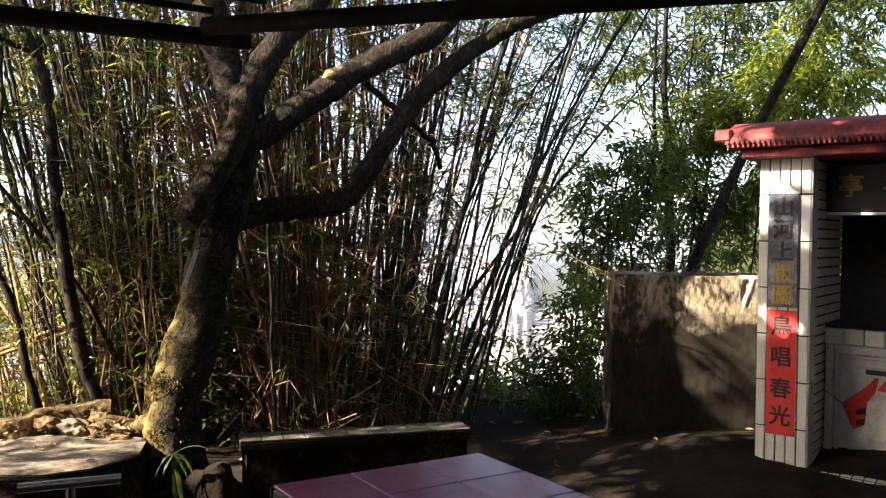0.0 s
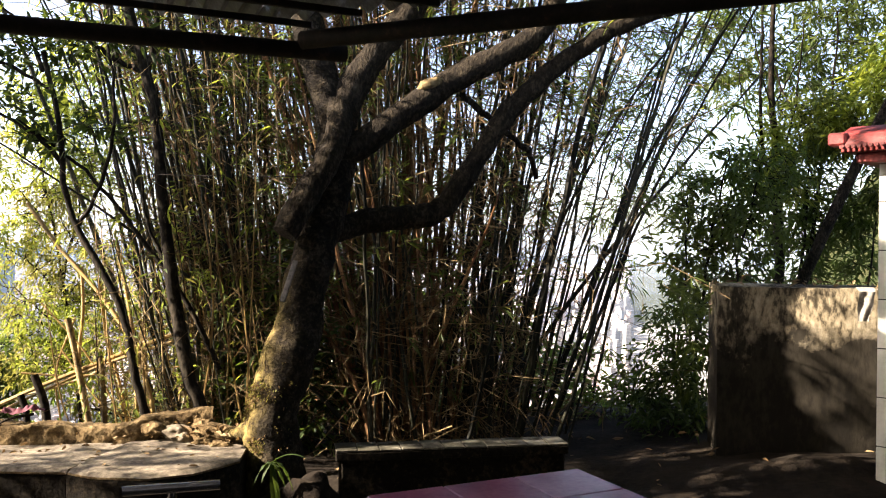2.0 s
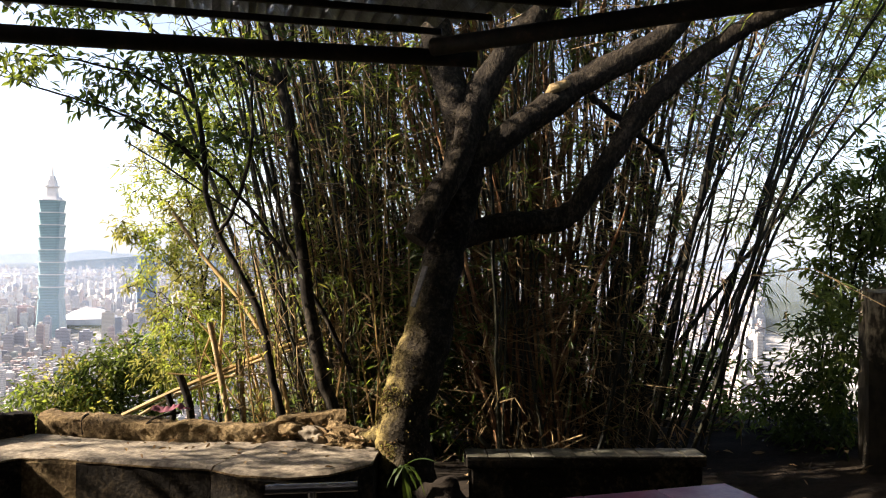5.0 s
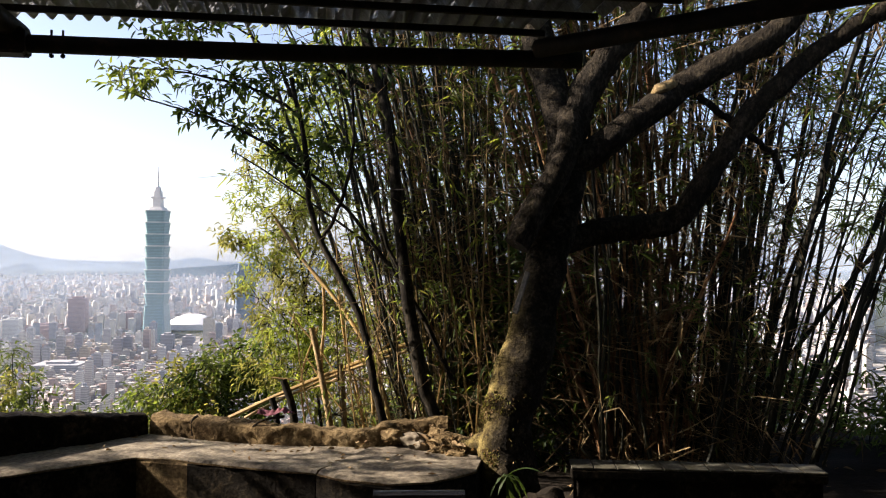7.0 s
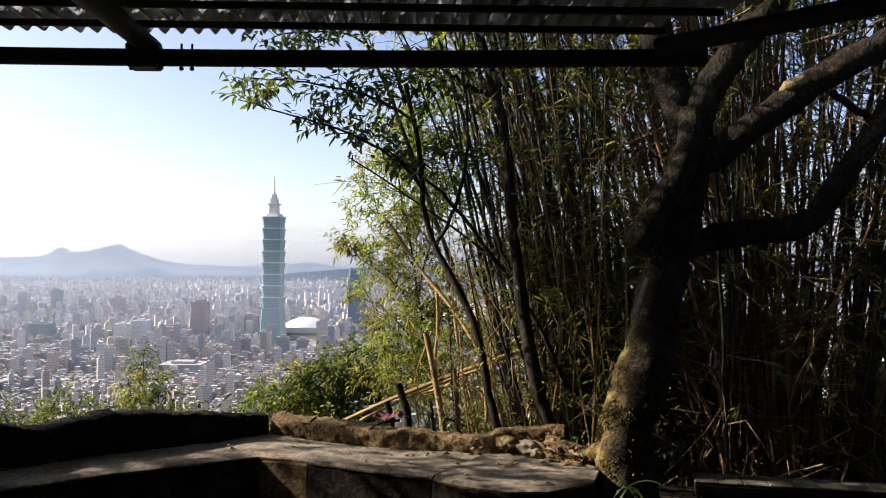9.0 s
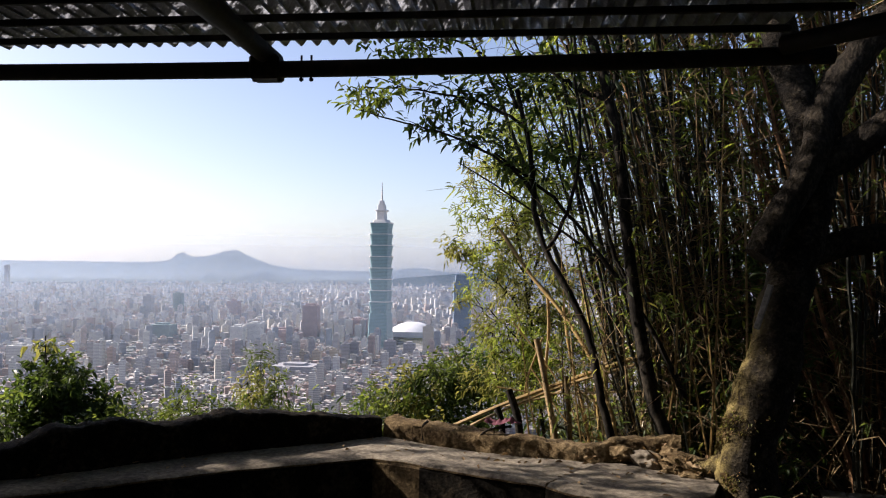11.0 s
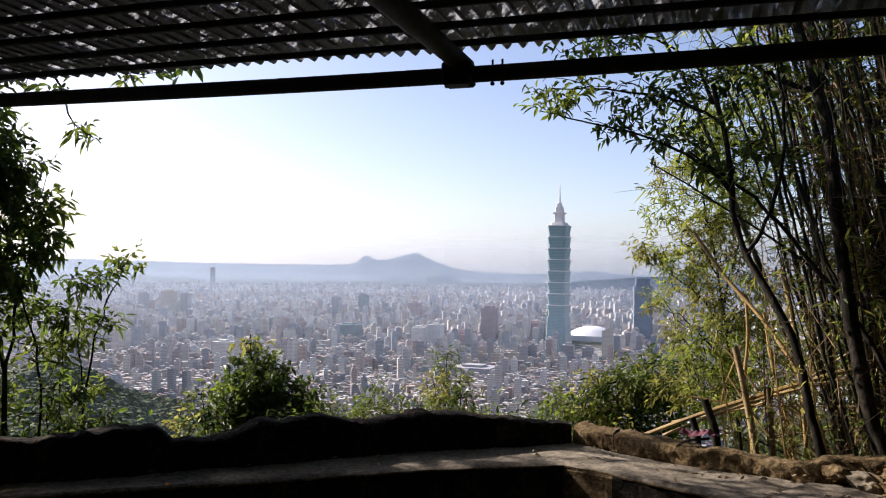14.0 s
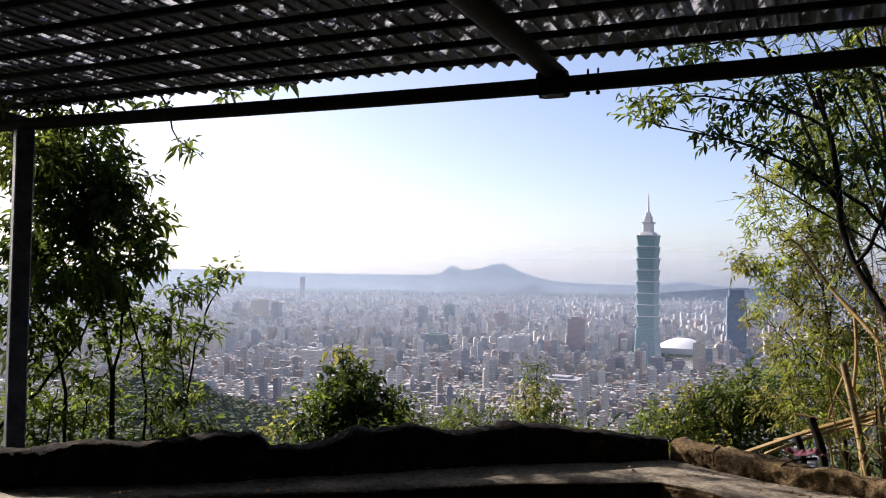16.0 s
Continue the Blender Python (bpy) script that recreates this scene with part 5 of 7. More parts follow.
boughs = np.stack([a0, a1, a2], 1)
# side shoots, and loose dry canes caught between the culms
pick = rng.integers(0, k, 2 * k)
u = rng.uniform(0.3, 1.0, (2 * k, 1))
b0 = np.where(u < 0.5, a0[pick] + (a1 - a0)[pick] * u * 2, a1[pick] + (a2 - a1)[pick] * (u * 2 - 1))
b2 = b0 + unit(way[pick] * 0.7 + rng.normal(0, 0.6, (2 * k, 3))) * rng.uniform(0.06, 0.28, (2 * k, 1)) + np.array([0, 0, -0.02])
shoots = np.stack([b0, (b0 + b2) / 2 + rng.normal(0, 0.012, b0.shape), b2], 1)
m = 2300
c0 = np.stack([rng.uniform(-2.1, 0.05, m), rng.uniform(4.5, 5.3, m), rng.uniform(0.2, 3.0, m)], -1)
c0[:, 0] += 0.25 * (c0[:, 2] - 1.0) * (c0[:, 0] + 0.8)
c2 = c0 + unit(rng.normal(0, 1, (m, 3)) * np.array([1, 0.3, 0.75])) * rng.uniform(0.12, 0.65, (m, 1))
canes = np.stack([c0, (c0 + c2) / 2 + rng.normal(0, 0.02, c0.shape), c2], 1)
s = Shape()
s.hairs(boughs, rng.uniform(0.7, 1.5, (k, 1)) * np.array([0.0030, 0.0023, 0.0012]))
s.hairs(shoots, np.array([0.0014, 0.0011, 0.0007]))
s.hairs(canes, rng.uniform(0.5, 1.5, (m, 1)) * np.array([0.0026, 0.0022, 0.0012]))
tagged(part("side_branch", s, TWIG, grove), "", "", "", "stuff")
# leaves in small fans at the ends of boughs and shoots
ends = np.concatenate([a2, b2])
dirs = np.concatenate([unit(a2 - a1), unit(b2 - b0)])
side, foot = np.concatenate([nodes[:, 3], nodes[pick, 3]]), np.concatenate([nodes[:, 4], nodes[pick, 4]])
chance = np.where(ends[:, 2] > 2.2, 0.60, np.where(side > 0, 0.42, np.where(foot > -0.2, 0.50, 0.30))) * np.clip((ends[:, 2] - 0.45) / 0.9, 0.05, 1)
keep = rng.random(len(ends)) < chance
ends, dirs = ends[keep], dirs[keep]
j = np.repeat(np.arange(len(ends)), 5)
at = ends[j] - dirs[j] * rng.uniform(0, 0.09, (len(j), 1))
way = dirs[j] + rng.normal(0, 0.55, (len(j), 3)) + np.array([0, 0, -0.25])
s = Shape()
pick = rng.random(len(at))
# more bright leaves westward: the sun on that side is put into colour
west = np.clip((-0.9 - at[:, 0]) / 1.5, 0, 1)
lighter = pick < 0.12 * (at[:, 2] > 1.2) + 0.60 * west
old = (~lighter) & (pick > 0.94)
for mask, mt in ((~(lighter | old), 0), (lighter, 1), (old, 2)):
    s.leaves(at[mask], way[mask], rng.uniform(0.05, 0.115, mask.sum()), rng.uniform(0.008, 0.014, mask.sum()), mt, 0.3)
at = canes[rng.choice(m, 900), 2]
at = np.repeat(at[(at[:, 2] < 2.7) & (at[:, 0] > -1.8)], 3, axis=0)
s.leaves(at + rng.normal(0, 0.02, at.shape), rng.normal(0, 1, at.shape) + np.array([0, 0, -0.9]), rng.uniform(0.05, 0.11, len(at)), rng.uniform(0.007, 0.012, len(at)), 3, 0.3)
tagged(part("foliage", s, [LEAF_BAMBOO, LEAF_BRIGHT, LEAF_YELLOW, LEAF_DRY], grove), "", "", "", "stuff")

# fine stems and leaves that fill the western side of the grove
wild = thing("wild_thicket", (-2.0, 4.75, 0.1), "sunlit thicket of thin stems and narrow leaves", "shrub")
W0 = np.array([-2.0, 4.75, 0.1])
s, st = Shape(), Shape()
for i in range(85):
    u = rng.random()
    foot = np.array([-1.35 - 1.0 * u, 4.75 - 0.2 * u + rng.normal(0, 0.3), 0.0])
    hh = rng.uniform(0.7, 3.4 - 1.5 * u)
    top = foot + np.array([rng.normal(-0.05 - 0.04 * u, 0.07) * hh, rng.normal(0, 0.3), hh])
    line = curve_points([foot, foot + (top - foot) * 0.5 + rng.normal(0, 0.06, 3), top], 9)
    st.tube(line - W0, np.linspace(rng.uniform(0.004, 0.011), 0.002, 9), 5, int(rng.choice([0, 0, 1, 1, 2])), False)
    for q in line[2:]:
        k = int(rng.integers(2, 5))
        for _ in range(3):
            tip = q + rng.normal(0, 0.15, 3)
            st.tube([q - W0, tip - W0], [0.0022, 0.001], 3, 2, False)
            if rng.random() < 0.22 + 0.16 * q[2]:
                s.leaves(tip - W0 + rng.normal(0, 0.03, (k, 3)), rng.normal(0, 1, (k, 3)) + np.array([-0.2, 0, -0.3]), rng.uniform(0.03, 0.065, k), rng.uniform(0.010, 0.017, k), int(rng.choice([0, 0, 1, 2])), 0.3)
tagged(part("stem", st, [CULM_YELLOW, CULM_GREEN, TWIG], wild, "", True), "", "", "", "stuff")
tagged(part("foliage", s, [LEAF_BAMBOO, LEAF_BRIGHT, LEAF_YELLOW], wild), "", "", "", "stuff")

# ---- slim trees beside the bamboo ----
def slim_tree(lines, label, leaf=None, at=(0, 0, 0)):
    t = thing("slim_tree", at, label, "tree")
    at = np.asarray(at, float)
    for k, (pts, r0, r1) in enumerate(lines):
        s = Shape()
        limb(s, np.asarray(pts, float) - at, r0, r1, 26, 10, 0.12)
        part("trunk" if k == 0 else "branch", s, BARK_THIN, t, "", True)
    return t


slim_tree([([(-1.63, 4.02, 0.25), (-1.662, 4.02, 0.528), (-1.725, 4.02, 0.671), (-1.783, 4.03, 0.947), (-1.829, 4.04, 1.196), (-1.87, 4.05, 1.447), (-1.901, 4.05, 1.698), (-1.92, 4.05, 1.949), (-1.974, 4.04, 2.197), (-2.037, 4.05, 2.394), (-2.112, 4.08, 2.627), (-2.2, 4.1, 3.3)], 0.036, 0.025), ([(-1.83, 4.04, 1.21), (-1.93, 4.0, 1.42), (-1.97, 3.98, 1.72)], 0.009, 0.004), ([(-1.99, 4.04, 2.2), (-2.15, 4.02, 2.27), (-2.35, 4.0, 2.42)], 0.014, 0.008), ([(-1.98, 4.05, 2.15), (-1.93, 4.05, 2.4), (-1.92, 4.08, 2.9)], 0.016, 0.012)], "slim straight dark tree trunk beside the parapet", at=(-1.66, 4.02, 0.3))
over = slim_tree([
    ([(-1.86, 3.92, 0.25), (-1.898, 3.92, 0.513), (-1.953, 3.92, 0.666), (-2.0, 3.95, 0.861), (-2.07, 3.97, 1.032), (-2.197, 3.99, 1.235), (-2.323, 4.0, 1.445), (-2.38, 4.0, 1.598), (-2.39, 4.0, 1.74), (-2.42, 4.0, 2.0), (-2.5, 4.0, 2.3)], 0.023, 0.012),
    ([(-2.388, 4.0, 1.72), (-2.489, 3.98, 1.844), (-2.65, 3.95, 1.955), (-2.837, 3.90, 2.052), (-3.027, 3.85, 2.118), (-3.259, 3.80, 2.188), (-3.45, 3.72, 2.25)], 0.011, 0.003),
    ([(-1.60, 4.11, 0.70), (-1.774, 4.10, 1.033), (-1.969, 4.10, 1.296), (-2.128, 4.08, 1.506), (-2.284, 4.05, 1.69), (-2.43, 4.0, 1.813), (-2.62, 3.97, 1.96)], 0.015, 0.006),
    ([(-2.45, 4.0, 2.1), (-2.70, 4.0, 2.24), (-3.0, 3.85, 2.32), (-3.30, 3.62, 2.34)], 0.010, 0.003),
    ([(-2.5, 4.0, 2.2), (-2.65, 4.05, 2.45), (-2.9, 3.95, 2.62), (-3.2, 3.75, 2.60)], 0.010, 0.004),
    ([(-2.30, 4.0, 1.42), (-2.16, 4.0, 1.70), (-2.12, 4.0, 2.1), (-2.2, 4.0, 2.5)], 0.012, 0.006),
], "slim crooked tree with sprays of fresh pointed leaves", at=(-1.90, 3.92, 0.3))
AT0 = np.array([-1.90, 3.92, 0.3])
s = Shape()
tw = Shape()
for c, rad, clumps, mt, root in (((-3.02, 3.86, 2.13), (0.17, 0.12, 0.06), 12, 0, (-3.0, 3.85, 2.11)), ((-2.75, 3.94, 2.05), (0.24, 0.16, 0.10), 24, 0, (-2.75, 3.92, 2.0)), ((-3.38, 3.74, 2.25), (0.13, 0.10, 0.07), 9, 1, (-3.3, 3.78, 2.2)), ((-2.55, 4.0, 1.92), (0.16, 0.15, 0.12), 16, 0, (-2.5, 3.98, 1.85)), ((-3.20, 3.66, 2.33), (0.22, 0.16, 0.08), 20, 1, (-3.0, 3.8, 2.33)), ((-2.85, 3.95, 2.30), (0.30, 0.2, 0.12), 34, 0, (-2.8, 3.9, 2.3)), ((-3.05, 3.82, 2.62), (0.35, 0.25, 0.15), 40, 0, (-2.9, 3.95, 2.6)), ((-2.5, 4.1, 2.32), (0.30, 0.2, 0.22), 40, 0, (-2.5, 4.0, 2.2)), ((-2.3, 4.1, 1.95), (0.28, 0.2, 0.30), 30, 0, (-2.4, 4.0, 1.9)), ((-2.15, 4.0, 2.4), (0.3, 0.2, 0.25), 26, 0, (-2.2, 4.0, 2.3))):
    mid = crown(s, np.array(c) - AT0, rad, clumps, 7, 0.062, 0.024, 0.15, 0.06, mt, 0.0)
    twigs(tw, np.array(root) - AT0, mid, 0.004, 0.0014, 3)
tagged(part("foliage", s, [LEAF_DEEP, LEAF_MID], over), "", "", "", "stuff")
tagged(part("twig", tw, BARK_THIN, over), "", "", "", "stuff")
# unseen clumps added above the roof to shade grove and limbs
s = Shape()
for c, rad, clumps in (((-5.4, 3.75, 3.6), (0.82, 0.65, 0.34), 210), ((-3.3, 3.2, 3.65), (0.6, 0.5, 0.3), 14)):
    crown(s, np.array(c) - AT0, rad, clumps, 8, 0.11, 0.05, 0.2, 0.12, 0, 0.0)
tagged(part("upper_foliage", s, LEAF_DARK, over), "", "", "", "stuff")


# ---- unseen leaves added overhead, above the roof and the grove, to block skylight ----
s = Shape()
k = 10500
x, y = rng.uniform(-2.1, 3.2, k), rng.uniform(2.0, 4.9, k)
z = np.maximum(np.maximum(3.0, 1.75 + 0.62 * (1.8 - x)) + rng.uniform(0, 1.3, k), 1.75 + 0.31 * np.hypot(x, y) + rng.uniform(0, 1.0, k))
keep = np.array([wobble(a, b, c, 0.8, 4.0) > -0.25 for a, b, c in zip(x, y, z)])
at = np.stack([x, y, z], -1)[keep] - TREE_AT
s.leaves(at, rng.normal(0, 1, at.shape) * np.array([1, 1, 0.4]), rng.uniform(0.12, 0.18, len(at)), rng.uniform(0.055, 0.08, len(at)), 0, 0.3)
tagged(part("crown", s, LEAF_DARK, tree), "", "", "", "stuff")

# ---- shrubs and trees round about ----
def bush(name, base, blobs, leaf, label, category="shrub", length=0.07, width=0.025, droop=0.3, bark=BARK_THIN, group="", stems=2, clump_r=0.09, stem_r=0.012, spread=0.05, limbs=()):
    """blobs: (centre, radii, tufts, leaves in a tuft, which leaf)."""
    base = np.asarray(base, float)
    t = thing(name, base, label, category, group)
    sl, st = Shape(), Shape()
    wood = []
    for pts, r0, r1 in limbs:
        line = curve_points(np.asarray(pts, float) - base, 12)
        line[1:] += rng.normal(0, 0.008, (11, 3))
        st.tube(line, np.linspace(r0, r1, 12), 7, 0, True)
        wood.append(line[3:])
    for c, rad, clumps, per, mt in blobs:
        c = np.asarray(c, float) - base
        mid = crown(sl, c, rad, clumps, per, length, width, droop, clump_r, mt)
        if limbs:
            twigs(st, np.concatenate(wood), mid, 0.0045, 0.0014, 3)
            continue
        for k in range(stems):
            foot = rng.normal(0, spread, 3) * np.array([1, 1, 0])
            hub = c + (rng.normal(0, 0.35, 3) + np.array([0, 0, -0.55])) * np.asarray(rad)
            st.tube(curve_points([foot - np.array([0, 0, 0.2]), foot * 1.5 + (hub - foot) * 0.5 * np.array([0.7, 0.7, 1]) + rng.normal(0, 0.07, 3), hub], 8), np.linspace(stem_r, stem_r * 0.45, 8), 6, 0, False)
            twigs(st, hub, mid[k::stems], 0.004, 0.0014, 3)
    tagged(part("branch", st, bark, t, "", True), "", "", "", "stuff")
    tagged(part("foliage", sl, leaf, t), "", "", "", "stuff")
    return t


def spot(az, dist, z):
    return np.array([-math.sin(radians(az)) * dist, math.cos(radians(az)) * dist, z])


GREENS = [LEAF_DARK, LEAF_BRIGHT, LEAF_YELLOW, LEAF_BAMBOO, LEAF_DEEP, LEAF_MID]
# western tree beyond the post
def knots(rows, dist, per, leaf, thick=1.0):
    """Clusters of sprays: (azimuth, height, radius) at one distance."""
    return [(spot(az, dist + rng.normal(0, 0.12), z), (r, r, r * 0.8), max(int(thick * 420 * r * r), 3), per, leaf[i % len(leaf)]) for i, (az, z, r) in enumerate(rows)]


def lines(rows, dist):
    return [([spot(az, dist, z) for az, z in pts], r0, r1) for pts, r0, r1 in rows]


wt = bush("western_tree", spot(75.4, 6.0, -0.1),
    knots([(77.5, 2.15, 0.27), (75.5, 1.95, 0.25), (78.5, 1.80, 0.30), (76.0, 1.65, 0.28), (74.0, 1.70, 0.22), (73.2, 1.45, 0.16), (75.5, 1.32, 0.26), (78.0, 1.35, 0.28), (80.0, 1.6, 0.30), (80.3, 2.1, 0.30), (77.0, 1.02, 0.20), (79.5, 0.9, 0.25), (74.5, 1.05, 0.14), (76.8, 1.85, 0.26), (79.2, 2.0, 0.28), (77.2, 1.4, 0.26), (81.0, 1.2, 0.3)], 6.0, 8, (0, 4, 0, 4, 5), 2.0)
    + knots([(79.0, 0.5, 0.25), (76.5, 0.45, 0.20), (73.5, 0.35, 0.16), (78.0, 0.28, 0.20), (74.8, 0.30, 0.15), (80.5, 0.4, 0.25), (77.5, 0.7, 0.18), (75.6, 0.62, 0.16), (72.8, 0.62, 0.14), (76.0, 0.12, 0.22), (73.0, 0.08, 0.2), (79.5, 0.1, 0.25), (71.5, 0.2, 0.16), (74.2, 0.8, 0.12)], 6.2, 6, (0, 5, 4, 4), 1.25), GREENS, "leafy sunlit tree rising beyond the parapet", "tree", 0.078, 0.030, droop=0.3, clump_r=0.055,
    limbs=lines([([(75.2, -0.3), (75.4, 0.6), (76.1, 1.1), (77.0, 1.6), (77.5, 2.1)], 0.020, 0.007), ([(75.4, 0.62), (74.8, 1.05), (74.2, 1.45), (74.0, 1.7)], 0.011, 0.004), ([(76.1, 1.1), (78.2, 1.4), (80.0, 1.9)], 0.010, 0.005), ([(77.8, -0.3), (77.9, 0.5), (79.0, 0.95), (80.2, 1.3)], 0.014, 0.006), ([(73.8, -0.3), (73.4, 0.5), (74.1, 0.95), (75.3, 1.35)], 0.010, 0.004), ([(81.5, 0.35), (79.0, 0.65), (77.0, 0.95), (76.2, 1.25)], 0.012, 0.005), ([(79.3, -0.3), (78.9, 0.3), (78.3, 0.6)], 0.008, 0.003), ([(76.6, -0.3), (76.9, 0.3), (76.3, 0.7)], 0.007, 0.003), ([(72.9, -0.2), (73.0, 0.3), (73.6, 0.55)], 0.006, 0.002)], 6.05))
# its added upper crown, unseen above the roof, placed to cast shade and dapples
s = Shape()
wb = spot(76, 6.2, -0.1)
for c, rad, clumps in (((-4.42, 2.95, 3.74), (0.5, 0.6, 0.33), 46), ((-5.05, 2.1, 3.7), (0.6, 0.6, 0.3), 36), ((-3.0, 2.7, 2.85), (0.5, 0.3, 0.12), 34), ((-3.5, 2.42, 3.65), (0.5, 0.26, 0.3), 24), ((-2.45, 2.75, 3.65), (0.5, 0.26, 0.3), 34), ((-5.85, 2.05, 3.65), (0.34, 0.32, 0.25), 15), ((-5.05, 2.7, 3.6), (0.35, 0.3, 0.3), 70), ((-4.4, 1.85, 4.8), (0.4, 0.40, 0.65), 130), ((-5.3, 4.0, 4.9), (0.9, 1.35, 1.05), 150), ((-5.4, 2.15, 2.76), (0.40, 0.55, 0.30), 18), ((-7.5, 1.6, 3.5), (1.15, 1.35, 0.35), 62)):
    crown(s, np.array(c) - wb, rad, clumps, 8, 0.12, 0.055, 0.2, 0.12, 0, 0.0)
tagged(part("upper_foliage", s, LEAF_DARK, wt), "", "", "", "stuff")
bush("overhanging_branch", spot(82, 5.4, 2.6), knots([(72.0, 2.12, 0.10), (72.9, 2.24, 0.08), (71.2, 2.06, 0.06), (76.0, 2.25, 0.16), (78.2, 2.2, 0.20), (80.0, 2.25, 0.22), (74.3, 2.36, 0.10), (71.0, 2.42, 0.07), (69.0, 2.40, 0.05), (67.0, 2.42, 0.05), (79.0, 1.98, 0.15)], 5.3, 6, (0, 4, 5), 0.85), GREENS, "dark leafy branch hanging below the roof edge", "branch", 0.075, 0.026, clump_r=0.05,
    limbs=lines([([(82.0, 2.6), (78.0, 2.45), (75.0, 2.4), (73.2, 2.38), (72.6, 2.25), (72.0, 2.1)], 0.012, 0.004), ([(74.5, 2.4), (72.0, 2.44), (69.5, 2.42), (66.5, 2.43)], 0.006, 0.002), ([(80.0, 2.5), (79.5, 2.25), (78.5, 2.1)], 0.006, 0.003), ([(76.8, 2.44), (76.4, 2.3), (76.0, 2.2)], 0.005, 0.002)], 5.3))
bush("slender_shrub", spot(71, 6.2, -0.1), knots([(68.8, 1.35, 0.10), (69.8, 1.26, 0.10), (71.4, 1.2, 0.13), (71.2, 0.85, 0.13), (70.2, 0.95, 0.08), (72.0, 1.0, 0.10), (70.6, 0.5, 0.10), (69.3, 0.9, 0.06), (72.3, 0.5, 0.12), (72.6, 0.78, 0.13), (73.3, 1.0, 0.12), (70.0, 0.28, 0.13), (71.8, 0.25, 0.14), (68.9, 0.15, 0.12), (70.8, 0.05, 0.16)], 6.2, 7, (5, 0, 4), 2.3), GREENS, "slender open shrub with few small leaves", "shrub", 0.072, 0.026, clump_r=0.05,
    limbs=lines([([(71.3, -0.3), (71.1, 0.5), (70.3, 0.9), (69.5, 1.15), (68.7, 1.36)], 0.009, 0.003), ([(71.1, 0.5), (71.5, 0.9), (71.4, 1.25)], 0.006, 0.002), ([(70.3, 0.9), (69.9, 1.1), (69.9, 1.3)], 0.004, 0.002), ([(72.2, -0.3), (72.4, 0.4), (72.1, 1.0)], 0.006, 0.002)], 6.2))
bush("dark_shrub", spot(60.6, 7.2, -0.7), knots([(61.0, 0.52, 0.20), (60.0, 0.42, 0.24), (62.0, 0.30, 0.22), (58.8, 0.26, 0.24), (57.7, 0.12, 0.20), (60.2, 0.12, 0.28), (62.3, 0.05, 0.25), (61.0, 0.30, 0.24), (59.2, 0.02, 0.28), (61.2, -0.10, 0.3), (57.6, -0.08, 0.22)], 7.2, 8, (4, 4, 0, 4, 5), 2.6) + knots([(61.3, 0.74, 0.11), (60.5, 0.62, 0.10), (64.2, 0.20, 0.16), (64.8, 0.05, 0.18), (63.8, 0.36, 0.10)], 7.1, 7, (2, 5, 3), 1.0), GREENS, "dense dark green shrub below the parapet", "shrub", 0.062, 0.031, clump_r=0.055,
    limbs=lines([([(60.6, -0.8), (60.8, -0.1), (61.0, 0.4), (61.2, 0.78)], 0.014, 0.004), ([(60.6, -0.3), (59.3, 0.0), (58.4, 0.3)], 0.010, 0.004), ([(60.8, -0.2), (62.0, 0.1), (62.2, 0.35)], 0.009, 0.003), ([(63.0, -0.7), (63.6, -0.1), (64.2, 0.3)], 0.007, 0.003)], 7.2))
bush("yellow_shrub", spot(48.2, 7.4, -0.8), knots([(48.3, 0.50, 0.13), (48.8, 0.30, 0.18), (47.6, 0.28, 0.18), (48.3, 0.08, 0.26), (49.3, 0.02, 0.2), (47.1, 0.02, 0.2)], 7.4, 9, (3, 2, 5), 2.4), GREENS, "olive-green upright shrub below the parapet", "shrub", 0.055, 0.016, clump_r=0.06,
    limbs=lines([([(48.2, -0.8), (48.2, -0.1), (48.4, 0.55)], 0.010, 0.003), ([(48.2, -0.5), (49.0, 0.0), (49.1, 0.35)], 0.007, 0.003), ([(48.2, -0.5), (47.5, 0.0), (47.4, 0.35)], 0.007, 0.003)], 7.4))
for az, dist, zt, w, k in ((55.5, 6.6, 0.10, 0.30, 3), (52.7, 6.8, 0.16, 0.24, 5), (50.8, 6.7, 0.06, 0.22, 4), (45.6, 6.6, 0.05, 0.26, 3), (43.4, 6.4, 0.05, 0.26, 5), (57.0, 6.3, 0.06, 0.22, 4), (54.2, 6.6, 0.02, 0.25, 5)):
    bush("low_shrub", spot(az, dist, -0.5), [(spot(az, dist, zt), (w, w, 0.24), 62, 8, k), (spot(az + 0.4, dist - 0.1, zt + 0.06), (w * 0.8, w * 0.8, 0.2), 14, 6, 5)], GREENS, "low olive-green shrub along the parapet", "shrub", 0.052, 0.017, group="low shrubs along the parapet")
